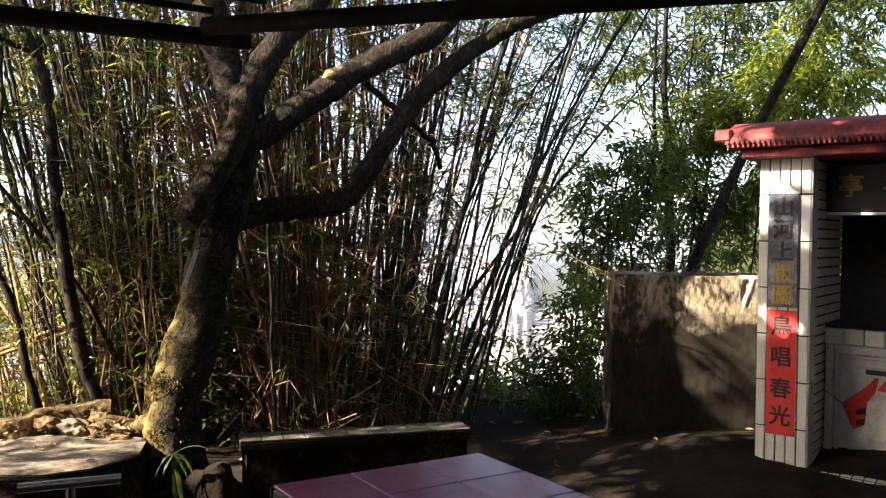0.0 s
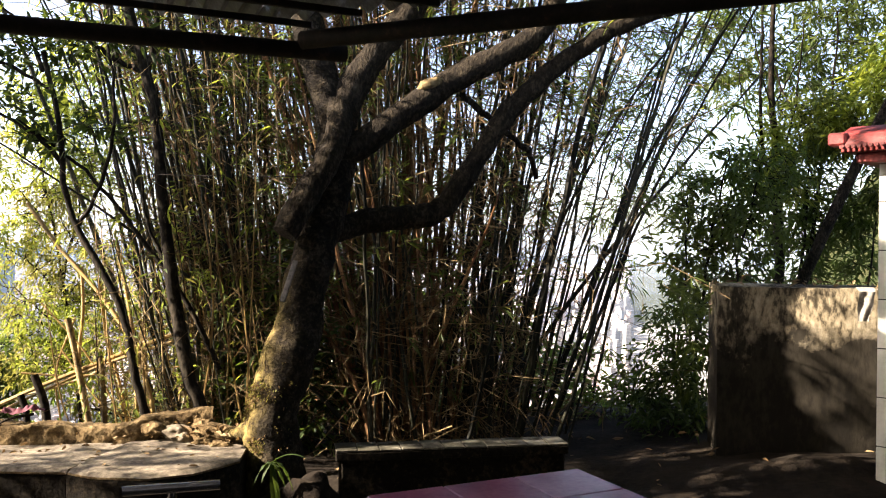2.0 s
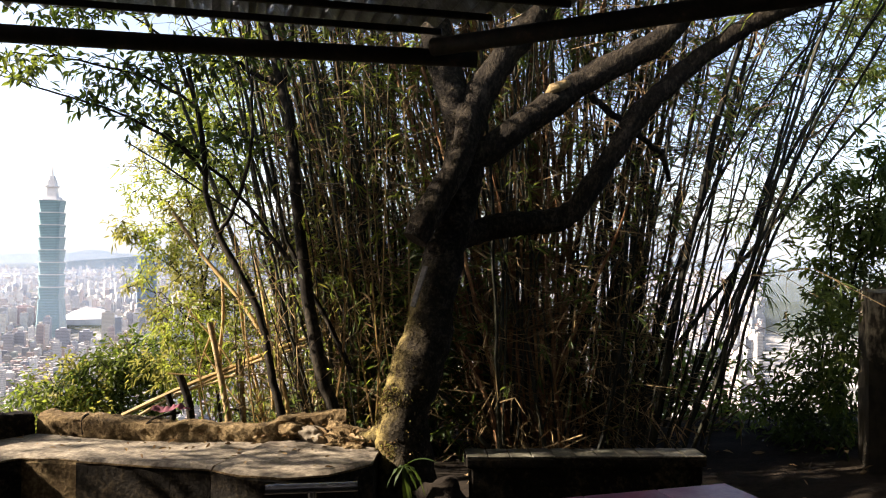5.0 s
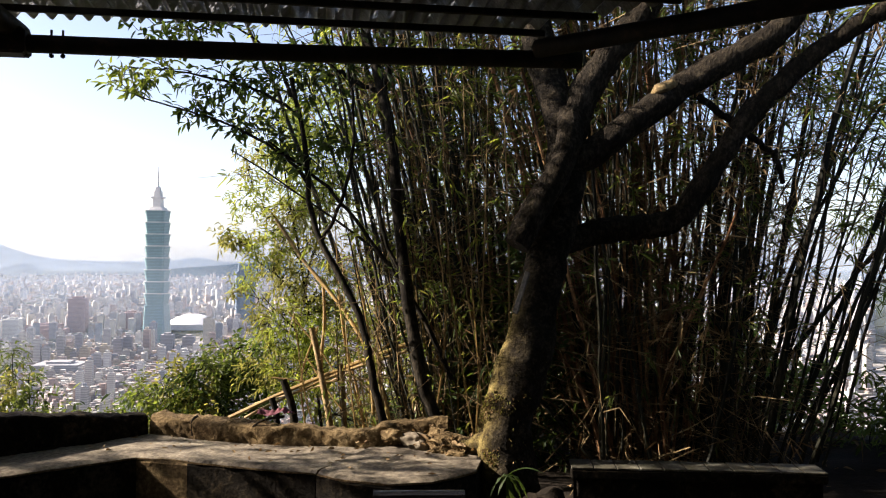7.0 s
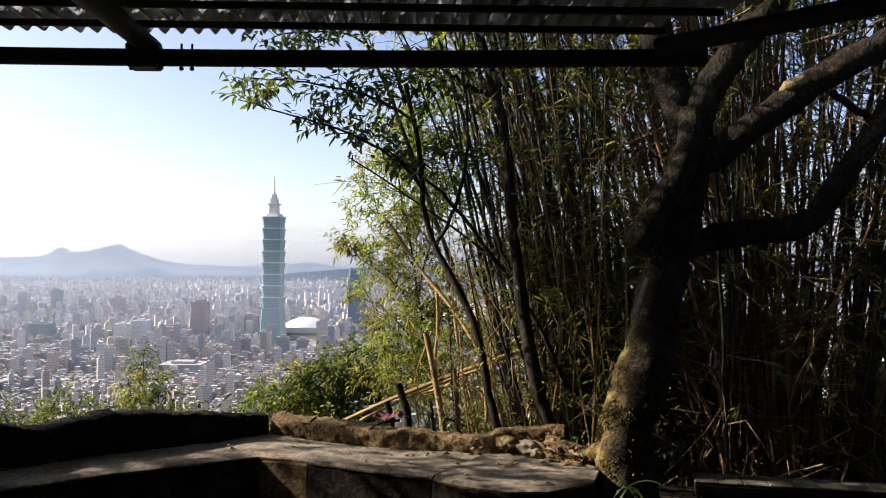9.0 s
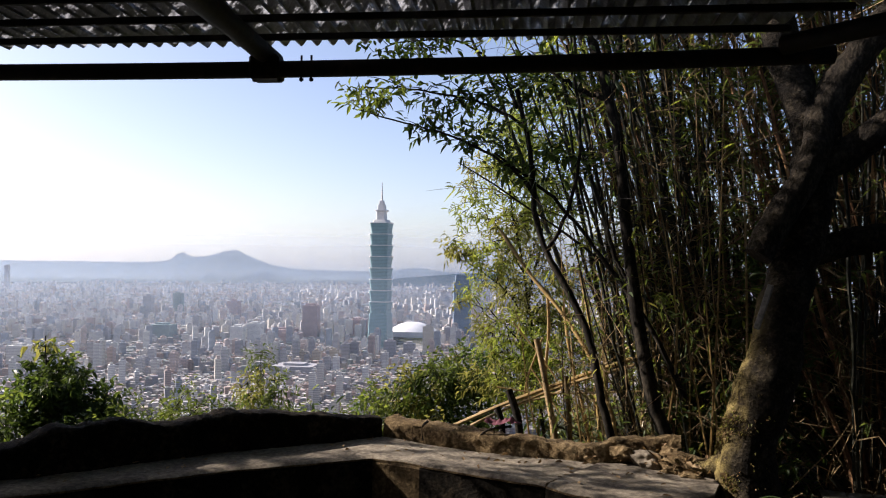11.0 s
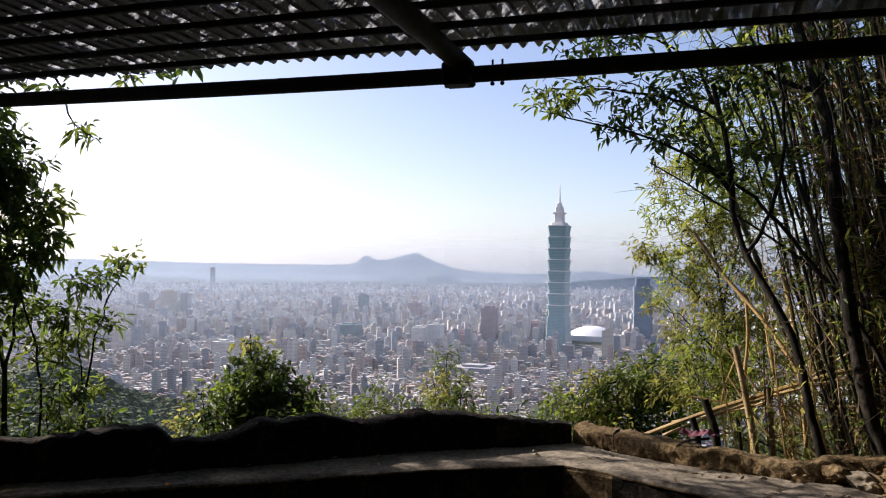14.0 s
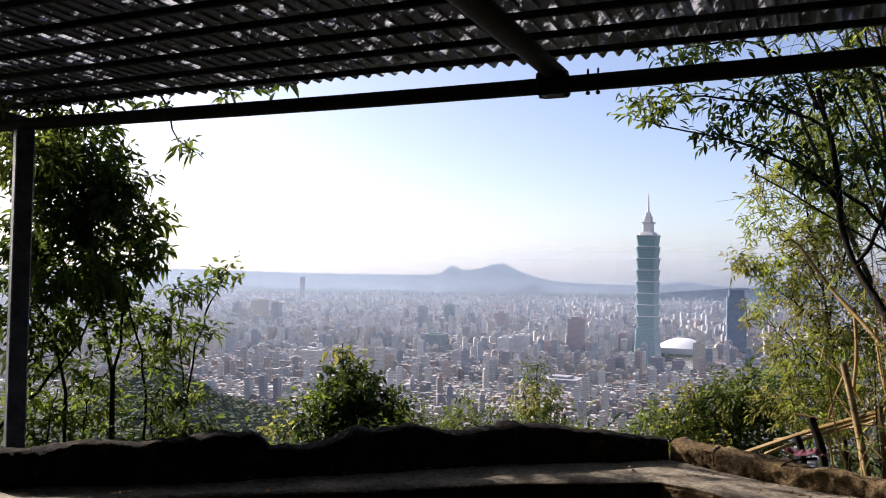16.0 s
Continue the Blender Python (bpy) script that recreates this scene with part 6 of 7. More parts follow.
bush("hedge_shrub", spot(39, 6.6, -0.6), knots([(41.0, 0.12, 0.25), (40.0, 0.28, 0.26), (38.8, 0.36, 0.28), (37.6, 0.38, 0.26), (36.5, 0.42, 0.28), (35.2, 0.48, 0.26), (34.2, 0.55, 0.24), (39.5, 0.05, 0.3), (37.8, 0.08, 0.32), (36.2, 0.12, 0.32), (34.6, 0.2, 0.3), (42.2, -0.02, 0.25), (33.2, 0.5, 0.25)], 6.5, 9, (0, 5, 2, 4, 3, 5), 2.0) + knots([(39.0, 0.55, 0.07), (37.2, 0.6, 0.07), (35.8, 0.66, 0.07), (40.8, 0.36, 0.07)], 6.4, 6, (2, 5), 2.5), GREENS, "sunlit olive-green shrubs beside the bamboo", "shrub", 0.055, 0.021, clump_r=0.06,
    limbs=lines([([(39.0, -0.6), (39.4, -0.1), (39.6, 0.35)], 0.010, 0.003), ([(38.0, -0.6), (37.6, 0.0), (37.2, 0.5)], 0.010, 0.003), ([(36.5, -0.6), (36.0, 0.1), (35.4, 0.6)], 0.010, 0.003), ([(41.0, -0.6), (41.4, 0.0), (41.2, 0.3)], 0.008, 0.003)], 6.55))
# this tree and the thicket after it take bright leaf colours for sunlight
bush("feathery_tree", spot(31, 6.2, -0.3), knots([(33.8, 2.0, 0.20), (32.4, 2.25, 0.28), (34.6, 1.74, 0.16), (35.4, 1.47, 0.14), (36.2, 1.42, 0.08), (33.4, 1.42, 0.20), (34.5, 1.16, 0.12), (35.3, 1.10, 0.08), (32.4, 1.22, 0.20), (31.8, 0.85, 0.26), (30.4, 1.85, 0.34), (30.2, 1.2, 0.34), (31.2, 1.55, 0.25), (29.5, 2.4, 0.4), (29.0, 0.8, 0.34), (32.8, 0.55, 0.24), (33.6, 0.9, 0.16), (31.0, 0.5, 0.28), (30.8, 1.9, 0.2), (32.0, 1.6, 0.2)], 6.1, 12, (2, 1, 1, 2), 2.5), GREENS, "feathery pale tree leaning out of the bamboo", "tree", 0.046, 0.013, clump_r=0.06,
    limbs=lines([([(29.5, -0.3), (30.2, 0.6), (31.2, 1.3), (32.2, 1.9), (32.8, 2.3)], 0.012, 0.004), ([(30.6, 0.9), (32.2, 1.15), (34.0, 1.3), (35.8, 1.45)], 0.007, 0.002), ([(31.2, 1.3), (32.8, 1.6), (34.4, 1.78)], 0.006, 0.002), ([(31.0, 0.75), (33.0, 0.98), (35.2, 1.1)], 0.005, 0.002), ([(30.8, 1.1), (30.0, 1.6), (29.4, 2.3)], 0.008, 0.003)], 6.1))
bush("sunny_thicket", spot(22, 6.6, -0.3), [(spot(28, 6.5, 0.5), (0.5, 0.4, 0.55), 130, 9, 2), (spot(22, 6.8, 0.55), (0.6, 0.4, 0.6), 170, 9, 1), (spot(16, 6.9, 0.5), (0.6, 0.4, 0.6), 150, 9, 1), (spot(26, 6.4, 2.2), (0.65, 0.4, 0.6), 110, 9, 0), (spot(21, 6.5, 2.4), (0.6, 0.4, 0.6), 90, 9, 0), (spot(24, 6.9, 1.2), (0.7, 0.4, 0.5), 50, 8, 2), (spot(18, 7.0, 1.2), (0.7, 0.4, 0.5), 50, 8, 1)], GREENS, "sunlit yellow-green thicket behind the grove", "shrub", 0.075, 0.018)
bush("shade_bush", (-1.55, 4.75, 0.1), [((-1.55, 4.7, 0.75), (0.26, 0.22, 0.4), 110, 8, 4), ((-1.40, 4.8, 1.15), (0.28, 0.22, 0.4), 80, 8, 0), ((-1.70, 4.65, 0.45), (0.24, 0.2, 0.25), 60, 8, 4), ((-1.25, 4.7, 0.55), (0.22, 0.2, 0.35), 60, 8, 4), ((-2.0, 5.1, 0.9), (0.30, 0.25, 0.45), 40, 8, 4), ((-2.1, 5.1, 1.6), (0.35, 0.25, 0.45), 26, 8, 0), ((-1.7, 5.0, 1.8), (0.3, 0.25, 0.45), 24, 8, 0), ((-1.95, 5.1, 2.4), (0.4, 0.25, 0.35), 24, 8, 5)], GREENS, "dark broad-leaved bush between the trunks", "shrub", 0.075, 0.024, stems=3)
# dark shrubs between bamboo and retaining wall
bush("dark_thicket", spot(-11, 5.9, 0.2), knots([(-9.6, 1.72, 0.18), (-10.8, 1.5, 0.26), (-12.2, 1.65, 0.28), (-13.5, 1.5, 0.28), (-12.5, 1.92, 0.22), (-9.6, 1.25, 0.24), (-14.5, 1.85, 0.26), (-11.0, 1.05, 0.26), (-12.6, 1.2, 0.28)], 5.95, 8, (0, 5, 0, 3), 2.1) + knots([(-9.4, 0.8, 0.26), (-8.4, 0.5, 0.25), (-10.6, 0.6, 0.28), (-7.4, 0.35, 0.22), (-9.6, 0.3, 0.26), (-10.4, 0.95, 0.24)], 5.3, 8, (0, 4, 5), 2.0) + knots([(-5.2, 0.35, 0.22), (-6.2, 0.6, 0.16), (-4.0, 0.25, 0.2)], 5.6, 7, (3, 5), 1.2), GREENS, "dark leafy thicket beside the retaining wall", "shrub", 0.064, 0.022, clump_r=0.06,
    limbs=lines([([(-10.0, 0.0), (-10.4, 0.8), (-11.2, 1.4), (-12.2, 1.95)], 0.014, 0.005), ([(-12.5, 0.9), (-13.0, 1.4), (-14.2, 1.9)], 0.010, 0.004), ([(-9.0, 0.0), (-9.2, 0.7), (-9.6, 1.3), (-9.6, 1.75)], 0.009, 0.003), ([(-6.5, 0.0), (-6.2, 0.3), (-5.4, 0.5)], 0.006, 0.003)], 5.8))
bush("bank_tree", spot(-17, 6.8, 0.6), knots([(-15.0, 2.1, 0.22), (-16.5, 2.25, 0.28), (-18.0, 2.3, 0.28), (-19.5, 2.2, 0.28), (-21.0, 2.4, 0.33), (-23.0, 2.35, 0.33), (-17.0, 1.98, 0.22), (-24.5, 2.6, 0.35), (-26.0, 2.5, 0.35), (-22.5, 2.75, 0.33), (-26.0, 3.0, 0.38), (-14.0, 1.95, 0.16), (-15.8, 1.85, 0.2)], 6.7, 9, (1, 1, 3, 1), 2.2)
    + knots([(-15.5, 1.6, 0.28), (-17.0, 1.5, 0.28), (-18.5, 1.7, 0.28), (-20.0, 1.6, 0.28), (-21.5, 1.85, 0.28), (-23.0, 1.8, 0.32), (-16.4, 1.25, 0.25), (-19.2, 1.3, 0.28)], 6.9, 9, (0, 3, 4), 1.8)
    + knots([(-12.0, 2.7, 0.22), (-14.0, 2.9, 0.28), (-16.0, 2.75, 0.28), (-18.0, 3.0, 0.33), (-20.0, 2.85, 0.28), (-13.0, 3.3, 0.30), (-17.0, 3.4, 0.38), (-21.0, 3.3, 0.38), (-24.5, 3.4, 0.4), (-11.0, 3.1, 0.2), (-15.0, 2.5, 0.16), (-13.2, 2.45, 0.14), (-19.0, 2.6, 0.25)], 7.3, 8, (3, 5, 0), 1.7), GREENS, "tall leafy tree on the bank behind the wall", "tree", 0.085, 0.020, clump_r=0.075,
    limbs=lines([([(-17.0, 0.5), (-17.2, 1.5), (-18.0, 2.3), (-18.5, 3.1)], 0.018, 0.006), ([(-17.2, 1.4), (-19.5, 1.9), (-22.0, 2.5), (-24.5, 3.0)], 0.012, 0.005), ([(-17.4, 1.8), (-15.8, 2.4), (-14.0, 3.0)], 0.010, 0.004), ([(-20.0, 0.5), (-20.4, 1.3), (-21.2, 2.0)], 0.010, 0.004)], 6.9))
slim_tree([([(1.75, 6.4, 0.5), (1.74, 6.4, 1.4), (1.72, 6.45, 2.1), (1.70, 6.5, 2.6), (1.72, 6.5, 3.8)], 0.042, 0.014), ([(1.73, 6.42, 1.7), (1.62, 6.4, 2.1), (1.60, 6.4, 2.6), (1.62, 6.4, 3.4)], 0.016, 0.007), ([(1.72, 6.44, 1.9), (1.84, 6.4, 2.35), (1.90, 6.4, 3.0)], 0.010, 0.004), ([(1.64, 6.4, 2.05), (1.48, 6.38, 2.4), (1.42, 6.36, 2.8)], 0.007, 0.003), ([(1.71, 6.45, 2.3), (1.58, 6.4, 2.75), (1.5, 6.4, 3.2)], 0.006, 0.003), ([(1.71, 6.45, 2.4), (1.86, 6.4, 2.7), (2.05, 6.4, 2.9)], 0.006, 0.003), ([(1.85, 6.5, 0.6), (1.95, 6.5, 1.4), (1.98, 6.5, 2.0)], 0.014, 0.006)], "straight slim trunk on the bank", at=(1.75, 6.4, 0.6))
tagged(part("leaning_pole", Shape().tube(curve_points([(1.70, 5.75, 1.1), (1.90, 5.68, 1.62), (2.12, 5.61, 2.14), (2.55, 5.45, 3.1)], 12), np.linspace(0.038, 0.031, 12), 12), BARK, None, "", True), "leaning bare wooden pole above the bank", "pole")
bush("hanging_bamboo", spot(-5, 6.3, 0.2), knots([(-4.0, 2.55, 0.24), (-6.0, 2.4, 0.22), (-8.0, 2.6, 0.24), (-10.0, 2.3, 0.22), (-5.5, 2.0, 0.20), (-7.5, 2.05, 0.22), (-9.5, 1.9, 0.18), (-6.5, 1.7, 0.18), (-8.5, 1.62, 0.14), (-4.5, 1.6, 0.20), (-11.0, 2.7, 0.22), (-7.0, 2.9, 0.24), (-10.0, 1.5, 0.14), (-3.4, 2.1, 0.2), (-5.2, 1.15, 0.16)], 6.3, 8, (3, 3, 0), 1.35), GREENS, "thin bamboo sprays hanging against the sky", "bamboo", 0.080, 0.011, clump_r=0.09, droop=0.4,
    limbs=lines([([(-2.8, 0.2), (-4.4, 0.9), (-6.2, 1.55), (-8.2, 2.12)], 0.014, 0.010), ([(-3.6, 0.2), (-4.9, 0.9), (-6.2, 1.5), (-7.2, 1.9)], 0.012, 0.008), ([(-2.6, 0.6), (-3.6, 1.6), (-5.0, 2.5), (-7.0, 2.95)], 0.008, 0.003), ([(-4.0, 2.0), (-6.0, 2.4), (-8.4, 2.45), (-10.4, 2.2)], 0.005, 0.002), ([(-6.0, 1.5), (-8.0, 1.75), (-10.2, 1.6)], 0.004, 0.002), ([(-8.0, 2.1), (-9.4, 2.5), (-11.2, 2.75)], 0.005, 0.002)], 6.3))

bush("undergrowth", (-0.6, 6.4, -0.2), [(( -1.4, 6.4, 0.35), (0.6, 0.35, 0.55), 200, 9, 0), ((-0.6, 6.5, 0.4), (0.7, 0.35, 0.6), 260, 9, 0), ((0.1, 6.4, 0.2), (0.5, 0.35, 0.45), 150, 9, 0), ((-2.0, 6.0, 0.3), (0.5, 0.35, 0.5), 160, 9, 3)], GREENS, "dark undergrowth filling the foot of the grove", "shrub", 0.10, 0.034)

# brush over the slope below the parapet
s = Shape()
k = 15000
az, r = rng.uniform(18, 98, k), np.exp(rng.uniform(math.log(6.9), math.log(46), k))
x, y = -np.sin(np.radians(az)) * r, np.cos(np.radians(az)) * r
z = np.array([ground_z(a, b) for a, b in zip(x, y)]) + rng.random(k) ** 2 * 0.12 * r ** 0.8
tall = np.clip(0.011 * r, 0.07, 0.5)
pick = rng.random(k)
for mt, q in ((0, pick < 0.45), (1, (pick >= 0.45) & (pick < 0.8)), (2, pick >= 0.8)):
    s.leaves(np.stack([x, y, z], -1)[q], rng.normal(0, 1, (q.sum(), 3)), tall[q] * rng.uniform(0.7, 1.4, q.sum()), tall[q] * rng.uniform(0.35, 0.6, q.sum()), mt, 0.3)
k = 16000
az, r = rng.uniform(18, 98, k), np.exp(rng.uniform(math.log(30), math.log(240), k))
x, y = -np.sin(np.radians(az)) * r, np.cos(np.radians(az)) * r
z = np.array([ground_z(a, b) for a, b in zip(x, y)]) + rng.random(k) ** 2 * 0.014 * r
pick = rng.random(k)
for mt, q in ((0, pick < 0.5), (1, (pick >= 0.5) & (pick < 0.85)), (2, pick >= 0.85)):
    s.leaves(np.stack([x, y, z], -1)[q], rng.normal(0, 1, (q.sum(), 3)), 0.0075 * r[q] * rng.uniform(0.7, 1.4, q.sum()), 0.004 * r[q], mt, 0.3)
tagged(part("slope_brush", s, [LEAF_DEEP, LEAF_DARK, LEAF_MID]), "tangled green brush covering the slope below", "brush", "", "stuff")

# ---- yellow stems, cut stumps, leaning poles by the parapet ----
for pts, r in (
    ([(-2.04, 4.38, 0.0), (-2.093, 4.40, 0.43), (-2.176, 4.45, 0.618), (-2.309, 4.50, 0.841), (-2.516, 4.55, 1.075), (-2.746, 4.58, 1.296), (-2.968, 4.60, 1.562)], 0.0115),
    ([(-2.51, 4.48, 0.0), (-2.536, 4.50, 0.345), (-2.61, 4.55, 0.681), (-2.607, 4.58, 0.939), (-2.63, 4.60, 1.199)], 0.010),
    ([(-2.20, 4.5, -0.1), (-2.24, 4.5, 0.5), (-2.30, 4.55, 0.9), (-2.42, 4.6, 1.35)], 0.011),
    ([(-2.30, 4.6, -0.1), (-2.36, 4.6, 0.4), (-2.47, 4.6, 0.8), (-2.52, 4.6, 1.1)], 0.009)):
    s = Shape().tube(curve_points(pts, 22), r * np.where(np.arange(22) % 4 == 0, 1.18, 1.0), 8)
    tagged(part("yellow_bamboo", s, CULM_YELLOW, None, "", True), "bright yellow bamboo stem in sunlight", "bamboo", "yellow stems by the parapet")
for pts, r in (([(-2.52, 4.10, 0.20), (-2.53, 4.10, 0.466), (-2.595, 4.10, 0.645)], 0.021), ([(-2.63, 4.10, 0.20), (-2.635, 4.10, 0.43), (-2.67, 4.10, 0.54)], 0.019), ([(-2.38, 4.30, 0.2), (-2.409, 4.30, 0.377), (-2.476, 4.30, 0.687), (-2.532, 4.30, 0.921)], 0.018), ([(-2.33, 4.35, 0.2), (-2.345, 4.34, 0.5), (-2.36, 4.33, 0.72)], 0.014)):
    s = Shape().tube(curve_points(pts, 8), r, 9, 0, True, 0.12)
    tagged(part("cut_stump", s, BARK_THIN if r > 0.0185 else TWIG, None, "", True), "sawn-off dry stem standing beside the parapet", "stump", "cut stumps by the parapet")
for pts, r in (([(-3.05, 4.20, 0.374), (-2.687, 4.30, 0.552), (-2.23, 4.50, 0.751), (-1.8, 4.7, 0.92)], 0.012), ([(-2.948, 4.25, 0.383), (-2.687, 4.30, 0.521), (-2.404, 4.40, 0.655), (-2.0, 4.5, 0.8)], 0.009), ([(-3.05, 4.5, 0.42), (-2.5, 4.55, 0.60), (-2.0, 4.6, 0.95)], 0.006), ([(-2.8, 4.3, 0.62), (-2.5, 4.4, 0.60), (-1.9, 4.5, 0.66)], 0.005), ([(-2.75, 4.6, 0.30), (-2.72, 4.5, 0.6), (-2.55, 4.4, 0.92)], 0.006), ([(-2.3, 4.5, 0.3), (-2.5, 4.45, 0.7), (-2.75, 4.4, 1.0)], 0.005), ([(-2.1, 4.4, 0.35), (-2.35, 4.35, 0.45), (-2.6, 4.35, 0.75)], 0.005)):
    s = Shape().tube(curve_points(pts, 12), r, 7, 0, True, 0.08)
    tagged(part("fallen_pole", s, CULM_YELLOW, None, "", True), "fallen pale bamboo pole leaning on the slope", "pole", "fallen poles")

# ---- small things ----
s = Shape()
def strew(s, n, place, size=(0.03, 0.075), mats=(0,), tilt=0.35):
    pts = np.array([place() for _ in range(n)])
    way = np.concatenate([rng.normal(0, 1, (n, 2)), rng.normal(0, tilt, (n, 1))], 1)
    pick = rng.integers(0, len(mats), n)
    for k, mt in enumerate(mats):
        q = pick == k
        if q.any():
            ln = rng.uniform(*size, q.sum())
            s.leaves(pts[q], way[q], ln, ln * rng.uniform(0.3, 0.5, q.sum()), mt, 0.1, spin=0.5)


def on_seat():
    u = rng.random() ** 1.6
    x = -1.30 - 1.0 * u + rng.normal(0, 0.04)
    return (x, 3.60 + 0.10 * (x + 1.5) + rng.normal(0, 0.035), 0.475 + abs(rng.normal(0, 0.02)))


strew(s, 70, on_seat, (0.02, 0.05), (0,))
strew(s, 60, lambda: (rng.normal(-1.42, 0.08), rng.normal(3.58, 0.04), 0.475 + abs(rng.normal(0, 0.035))), (0.02, 0.07), (0,), 0.4)
strew(s, 60, lambda: (rng.uniform(-2.8, -1.3), rng.uniform(3.12, 3.5), 0.468), (0.015, 0.04), (0,), 0.1)
strew(s, 40, lambda: (lambda u: (-2.92 - 0.95 * u + rng.uniform(0.02, 0.3), 3.38 - 2.4 * u, 0.468))(rng.random()), (0.015, 0.04), (0,), 0.1)
tagged(part("leaf_litter", s, [LEAF_DRY]), "dry fallen leaves heaped on the seat by the tree", "leaves", "", "stuff")
s = Shape()
strew(s, 220, lambda: (lambda x, y: (x, y, max(ground_z(x, y), -0.3) + 0.10))(rng.uniform(-1.2, 2.2), rng.uniform(4.0, 6.2)), (0.03, 0.07), (0,), 0.3)
strew(s, 90, lambda: (rng.uniform(0.9, 2.5), rng.uniform(4.62, 4.85), 1.16 + abs(rng.normal(0, 0.012))), (0.03, 0.06), (0,), 0.3)
tagged(part("leaf_litter", s, [LEAF_DRY]), "dry bamboo leaves on the soil and the wall top", "leaves", "", "stuff")


def rock(name, at, size, mat, label, seed):
    bm = bmesh.new()
    bmesh.ops.create_icosphere(bm, subdivisions=4, radius=1.0)
    for v in bm.verts:
        q = v.co.copy()
        k = 1 + 0.42 * noise.noise(q * 1.3 + Vector((seed, 0, 0))) + 0.22 * noise.noise(q * 3.5 + Vector((seed, 1, 0))) + 0.08 * noise.noise(q * 9.0 + Vector((seed, 2, 0)))
        v.co = Vector((q.x * size[0] * k, q.y * size[1] * k, max(q.z, -0.5) * size[2] * k))
    me = bpy.data.meshes.new(name)
    bm.to_mesh(me)
    bm.free()
    me.materials.append(mat)
    me.polygons.foreach_set("use_smooth", [True] * len(me.polygons))
    me.set_sharp_from_angle(angle=radians(60))
    ob = new(name, me)
    ob.location = at
    return tagged(ob, label, "stone", "stones by the trunk")


for k, (at, sz) in enumerate((((-1.58, 3.60, 0.485), (0.075, 0.05, 0.045)), ((-1.45, 3.57, 0.47), (0.06, 0.04, 0.022)), ((-1.69, 3.60, 0.51), (0.07, 0.05, 0.03)), ((-1.37, 3.53, 0.468), (0.045, 0.03, 0.015)), ((-1.50, 3.66, 0.51), (0.06, 0.05, 0.035)))):
    rock("stone", at, sz, CONCRETE if k == 0 else EARTH_WALL, "rough broken stone lying beside the trunk", 3.0 * k)
tagged(rock("earth_mound", (-1.42, 3.67, 0.46), (0.20, 0.10, 0.065), EARTH_WALL, "", 21.0), "mound of dry earth and roots against the trunk", "earth")

# added mound whose dark colour stands for shade at the trunk's foot
tagged(rock("soil_mound", (-0.99, 3.43, 0.10), (0.22, 0.14, 0.25), SOIL, "", 33.0), "dark mound added for the shade at the tree's foot", "earth")

# strap fern at the foot of the tree
fern = thing("fern", (-1.06, 3.30, 0.46), "strap-leaved fern hanging at the tree's foot", "fern")
for k, (a, ln, up) in enumerate(((0.05, 0.15, 0.75), (0.15, 0.11, 0.35), (0.3, 0.12, -0.1), (0.42, 0.14, -0.85), (0.36, 0.16, -1.0), (0.75, 0.11, 0.1), (0.6, 0.09, -0.2))):
    a *= math.pi
    t = np.linspace(0, 1, 8)
    out_way = np.array([math.cos(a), -0.45 * abs(math.sin(a)), 0])
    spine = out_way * (ln * t)[:, None] + np.stack([0 * t, 0 * t, up * ln * t - (0.6 + 0.7 * (k % 2)) * ln * t ** 2], -1)
    side = unit(np.cross(out_way, (0, 0, 1.0)))
    w = 0.010 * np.sin(np.pi * np.clip(0.12 + 0.88 * t, 0, 1)) + 0.001
    wave = 0.004 * np.sin(t * 22 + k)
    v = np.concatenate([spine + side * w[:, None] + np.array([0, 0, 1.0]) * (0.25 * w + wave)[:, None], spine, spine - side * w[:, None] + np.array([0, 0, 1.0]) * (0.25 * w - wave)[:, None]])
    f = [(b * 8 + i, b * 8 + i + 1, (b + 1) * 8 + i + 1, (b + 1) * 8 + i) for b in range(2) for i in range(7)]
    part("frond", Shape().add(v, f), LEAF_DEEP, fern)

# crumpled pink cloth behind the parapet
CLOTH = material("faded magenta cloth", [(0.3, (0.08, 0.02, 0.03)), (0.7, (0.20, 0.06, 0.085))], 12, 0.85, 0.3)
gv, n, m = [], 22, 9
for j in range(m + 1):
    for i in range(n + 1):
        x, y = -0.12 + 0.24 * i / n, -0.04 + 0.08 * j / m
        gv.append((x, y, 0.02 + 0.035 * abs(wobble(x, y, 0, 22.0)) + 0.02 * wobble(x, y, 0, 9.0) - 3.0 * y * y))
cloth = tagged(part("cloth", Shape().add(gv, [(j * (n + 1) + i, j * (n + 1) + i + 1, (j + 1) * (n + 1) + i + 1, (j + 1) * (n + 1) + i) for j in range(m) for i in range(n)]), CLOTH, None, "", True), "crumpled magenta cloth lying behind the parapet", "cloth")
RAG = material("grey rag", [(0.3, (0.16, 0.15, 0.13)), (0.7, (0.42, 0.40, 0.36))], 14, 0.9, 0.3)
gv = []
for j in range(10):
    for i in range(9):
        x, z = -0.045 + 0.09 * i / 8 * (1 - 0.05 * j), 0.09 - 0.019 * j
        gv.append((x + 0.012 * wobble(x, 0, z, 14.0), -0.02 - 0.005 * math.sin(i * 1.1 + 0.5 * j) - 0.006 * wobble(x, 0, z, 30.0) + (0.05 if j == 0 else 0), z))
rag = tagged(part("rag", Shape().add(gv, [(j * 9 + i, j * 9 + i + 1, (j + 1) * 9 + i + 1, (j + 1) * 9 + i) for j in range(9) for i in range(8)]), RAG, None, "", True), "crumpled grey rag hanging over the wall's edge", "cloth")
rag.location = (1.66, 4.52, 1.06)
cloth.location = (-2.34, 3.62, 0.545)
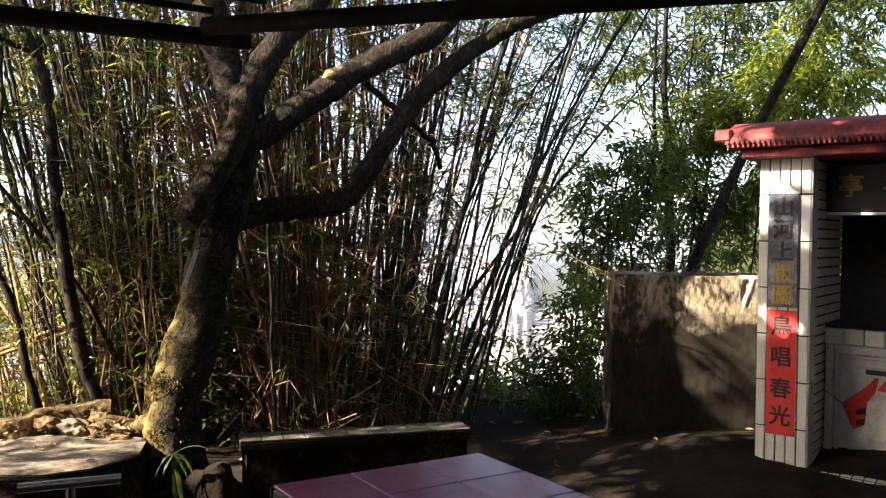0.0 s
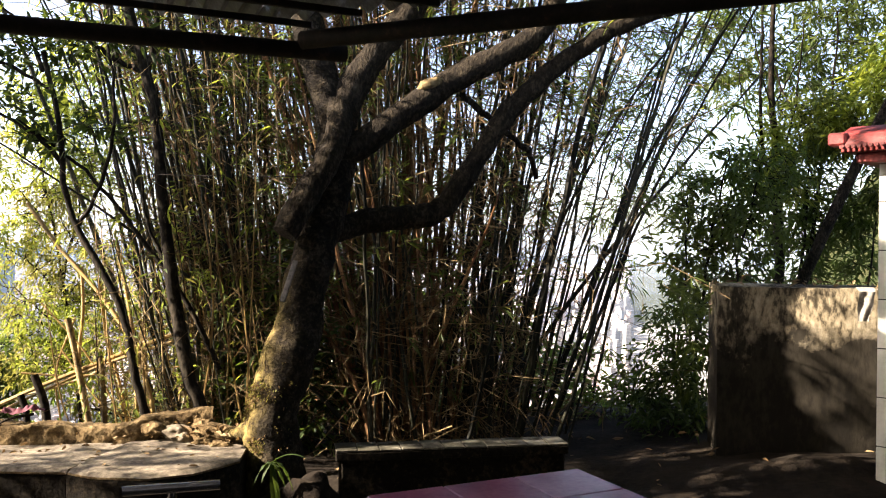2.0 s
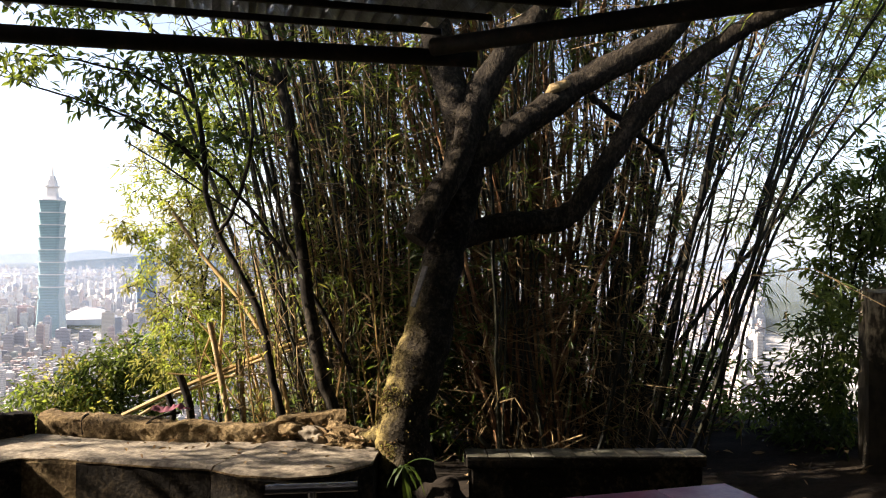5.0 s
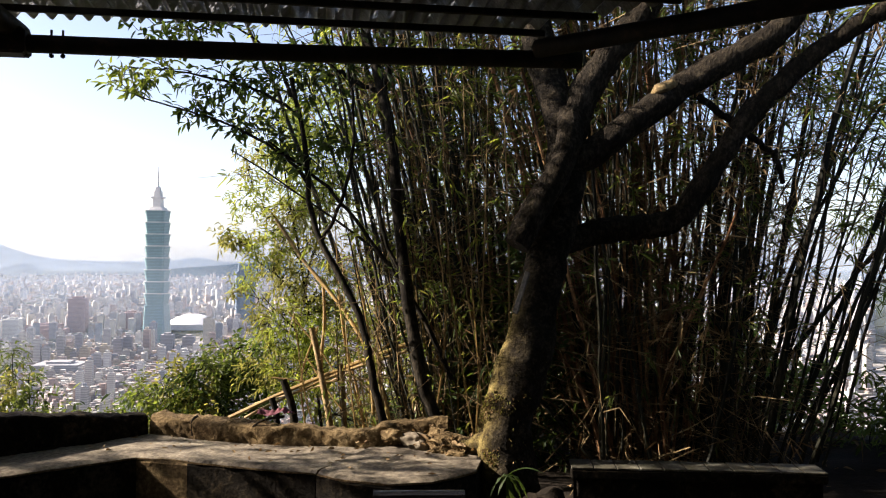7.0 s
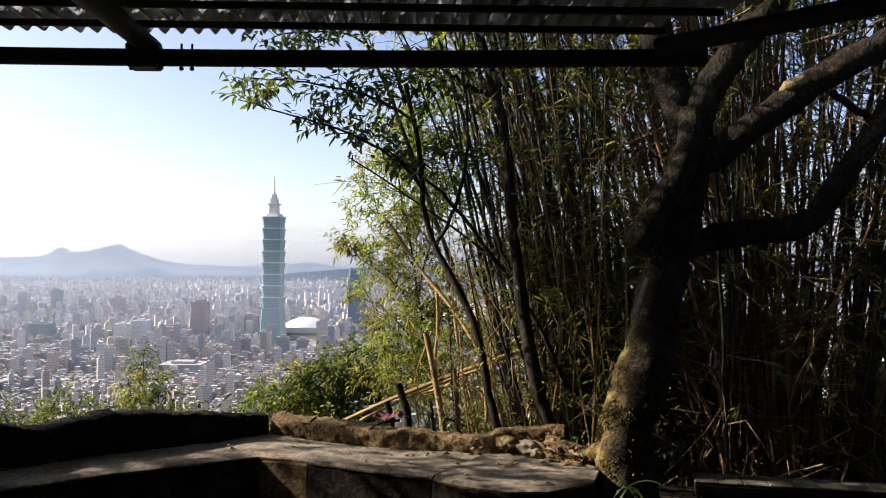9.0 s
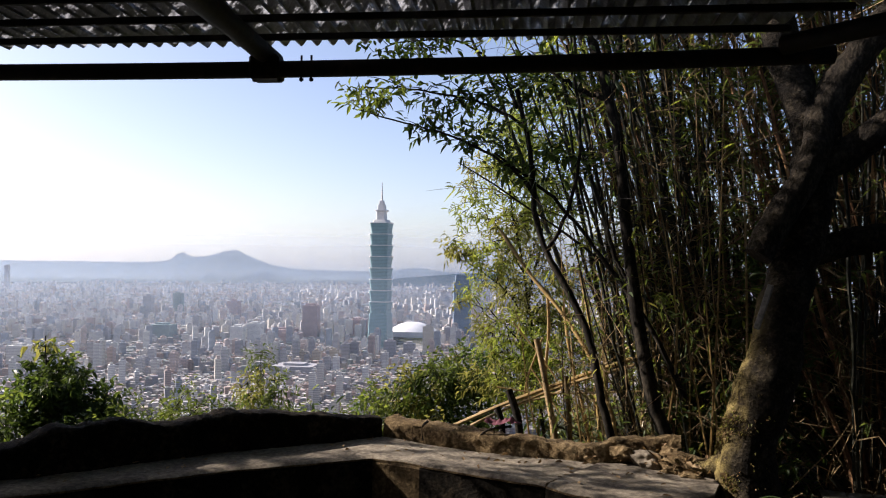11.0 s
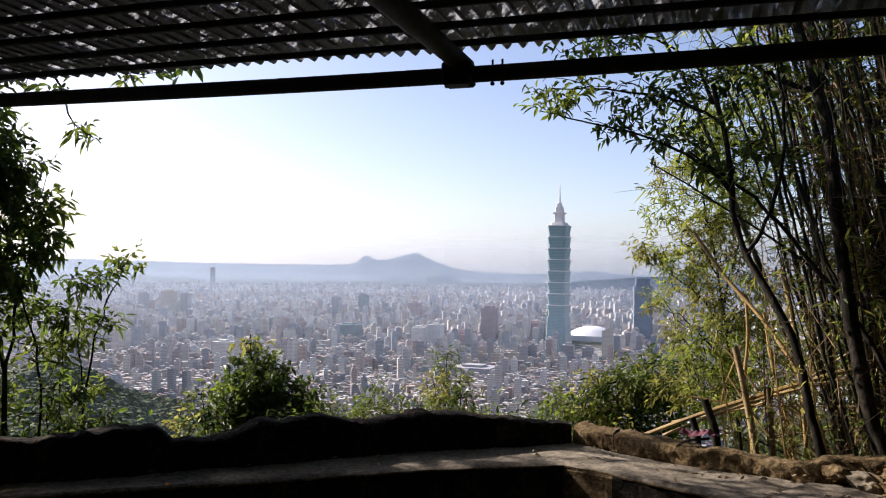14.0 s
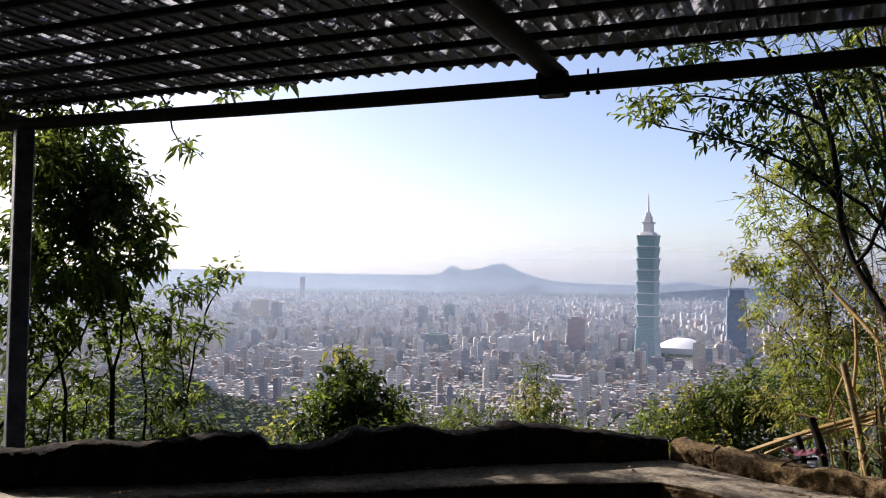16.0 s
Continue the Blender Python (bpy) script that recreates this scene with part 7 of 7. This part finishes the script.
cloth.scale = (0.72, 0.8, 1.0)
cloth.rotation_euler = (0, 0, 0.1)

# thin wire across the grove, and a root on the parapet
tagged(part("wire", Shape().tube(curve_points([(-2.6, 4.05, 1.72), (-1.9, 4.02, 1.68), (-1.05, 3.90, 1.66)], 14), 0.0016, 5), IRON), "thin grey wire strung between the trunks", "wire")
for pts in ([(-2.28, 3.60, 0.553), (-2.31, 3.48, 0.556), (-2.35, 3.448, 0.53), (-2.41, 3.440, 0.455)], [(-2.68, 3.46, 0.55), (-2.685, 3.425, 0.53), (-2.68, 3.42, 0.46)]):
    tagged(part("root", Shape().tube(curve_points(pts, 12), np.linspace(0.007, 0.003, 12), 7, 0, True, 0.15), BARK, None, "", True), "thin dark root creeping over the parapet", "root", "roots on the parapet")
# ---- towers of the city ----
GLASS = facade_material("green tower glass", [(0.19, 0.34, 0.37), (0.22, 0.37, 0.40)], 4.2, 0.35)
GLASS.node_tree.nodes["Principled BSDF"].inputs["Roughness"].default_value = 0.3
GLASS_BLUE = material("blue tower glass", [(0.3, (0.11, 0.16, 0.22)), (0.7, (0.17, 0.23, 0.30))], 0.05, 0.25, 0.0, fine=0.4)
PALE = material("pale tower cladding", [(0.3, (0.50, 0.50, 0.50)), (0.7, (0.66, 0.66, 0.65))], 0.05, 0.6, 0.0, fine=0.4)
T_AZ, T_D = 39.98, 2500.0
tp = out(T_AZ, T_D, 0)
tower = thing("skyscraper", tp, "tall blue-green stepped glass skyscraper with a spire", "skyscraper")


def frustum(s, z0, z1, w0, w1, cut=0.18, mat=0):
    v = []
    for z, w in ((z0, w0), (z1, w1)):
        h, c = w / 2, w / 2 * (1 - cut)
        v += [(h, -c, z), (h, c, z), (c, h, z), (-c, h, z), (-h, c, z), (-h, -c, z), (-c, -h, z), (c, -h, z)]
    s.add(v, [(i, (i + 1) % 8, 8 + (i + 1) % 8, 8 + i) for i in range(8)] + [tuple(range(8))[::-1], tuple(range(8, 16))], mat)


tower.rotation_euler = (0, 0, radians(20))
s = Shape()
frustum(s, -5, 118, 66, 54, 0.12)
part("base", s, GLASS, tower)
for k in range(8):
    z0 = 118 + 33.5 * k
    s = Shape()
    frustum(s, z0, z0 + 31, 49, 57)
    part("tier", s, GLASS, tower)
    s = Shape()
    frustum(s, z0 + 31, z0 + 33.5, 59.5, 59.5)
    part("ledge", s, PALE, tower)
for z0, z1, w0, w1 in ((386, 394, 44, 40), (394, 420, 27, 25), (420, 424, 34, 34), (424, 440, 22, 20), (440, 452, 15, 12)):
    s = Shape()
    frustum(s, z0, z1, w0, w1)
    part("crown", s, PALE, tower)
part("spire", Shape().tube([(0, 0, 450), (0, 0, 480), (0, 0, 508)], [3.4, 2.2, 0.8], 8), PALE, tower)


def building(name, az, d, w, dep, h, mat, label, turn=28, tops=()):
    p = out(az, d, 0)
    k = float(squeeze(d)) / d
    t = thing(name, p, label, "building")
    t.rotation_euler = (0, 0, radians(turn))
    t.scale = (k, k, k)
    part("block", Shape().box((-w / 2, -dep / 2, -5), (w / 2, dep / 2, h)), mat, t)
    for tw, td, th in tops:
        part("roof_block", Shape().box((-tw / 2, -td / 2, h), (tw / 2, td / 2, h + th)), mat, t)
    return t


GREYB = facade_material("grey tower walls", [(0.42, 0.42, 0.44), (0.36, 0.36, 0.38)], 3.6, 0.4)
WHITEB = facade_material("white tower walls", [(0.72, 0.71, 0.68), (0.66, 0.65, 0.62)], 3.6, 0.35)
ROSEB = facade_material("rose tower walls", [(0.36, 0.27, 0.27), (0.40, 0.30, 0.30)], 3.8, 0.35)
TEALB = facade_material("teal tower walls", [(0.20, 0.33, 0.31), (0.22, 0.30, 0.30)], 3.6, 0.35)
BEIGEB = facade_material("beige tower walls", [(0.58, 0.50, 0.38), (0.55, 0.48, 0.38)], 3.6, 0.35)
building("office_tower", 34.42, 2900, 60, 48, 205, GLASS_BLUE, "tall dark blue glass office tower", 40, ((46, 36, 24),))
building("rose_tower", 44.67, 2900, 52, 40, 120, ROSEB, "rose-coloured slab tower with a flat roof", 28, ((34, 26, 7),))
building("rose_tower", 49.76, 3800, 50, 40, 98, ROSEB, "rose-coloured slab tower farther off", 28, ((22, 20, 9),))
for az, dd, w, h, mt, lab in ((55.14, 3900, 38, 118, GREYB, "dark grey slab tower"), (53.30, 4200, 42, 119, TEALB, "grey-green slab tower"), (49.48, 2590, 40, 71, WHITEB, "white apartment tower"), (48.33, 2610, 42, 79, WHITEB, "white apartment tower"), (41.53, 2950, 58, 70, ROSEB, "broad brown hotel block"), (39.31, 2205, 30, 59, GREYB, "grey apartment tower"), (37.98, 2283, 30, 46, GREYB, "grey apartment tower"), (36.70, 2439, 30, 82, BEIGEB, "pale apartment tower"), (54.24, 2900, 72, 58, TEALB, "broad teal glass block"), (66.05, 4100, 58, 135, BEIGEB, "tall beige tower"), (65.0, 4150, 40, 120, GREYB, "tall grey tower"), (62.53, 2229, 46, 58, WHITEB, "white slab block"), (63.32, 8800, 40, 235, GREYB, "distant stepped landmark tower"), (67.58, 4493, 38, 110, GREYB, "grey tower"), (50.91, 3516, 22, 75, WHITEB, "slim white tower"), (50.27, 3516, 20, 75, WHITEB, "slim white tower"), (45.27, 2126, 22, 40, BEIGEB, "beige apartment block"), (44.26, 2101, 20, 43, BEIGEB, "beige apartment block"), (43.10, 2129, 20, 43, BEIGEB, "beige apartment block"), (42.3, 2180, 20, 55, GREYB, "grey apartment block"), (41.7, 2190, 20, 58, GREYB, "grey apartment block"), (46.58, 2829, 90, 45, ROSEB, "low rose housing block"), (45.9, 2750, 60, 38, ROSEB, "low rose housing block"), (45.64, 1956, 95, 26, GREYB, "long low market hall")):
    building("city_block", az, dd, w, w * 0.8, h, mt, lab + " in the city", 28, ((w * 0.5, w * 0.4, 5),))
hall = thing("white_hall", out(37.72, 3150, 0), "low hall with a dazzling white curved roof", "building")
hall.rotation_euler = (0, 0, radians(28))
hall.scale = (1.2 * float(squeeze(3150)) / 3150,) * 3
part("wall", Shape().box((-80, -50, -5), (80, 50, 12)), PALE, hall)
v = [(80 * math.cos(a) * q, 50 * math.sin(a) * q, 12 + 30 * (1 - q * q)) for q in (1.0, 0.8, 0.55, 0.25) for a in np.linspace(0, 2 * math.pi, 24, endpoint=False)]
part("roof", Shape().add(v, [(j * 24 + i, j * 24 + (i + 1) % 24, (j + 1) * 24 + (i + 1) % 24, (j + 1) * 24 + i) for j in range(3) for i in range(24)] + [tuple(range(72, 96))]), material("white membrane", [(0.3, (0.82, 0.82, 0.82)), (0.7, (0.88, 0.88, 0.88))], 0.05, 0.4, 0.0), hall, "bright white roof", True)
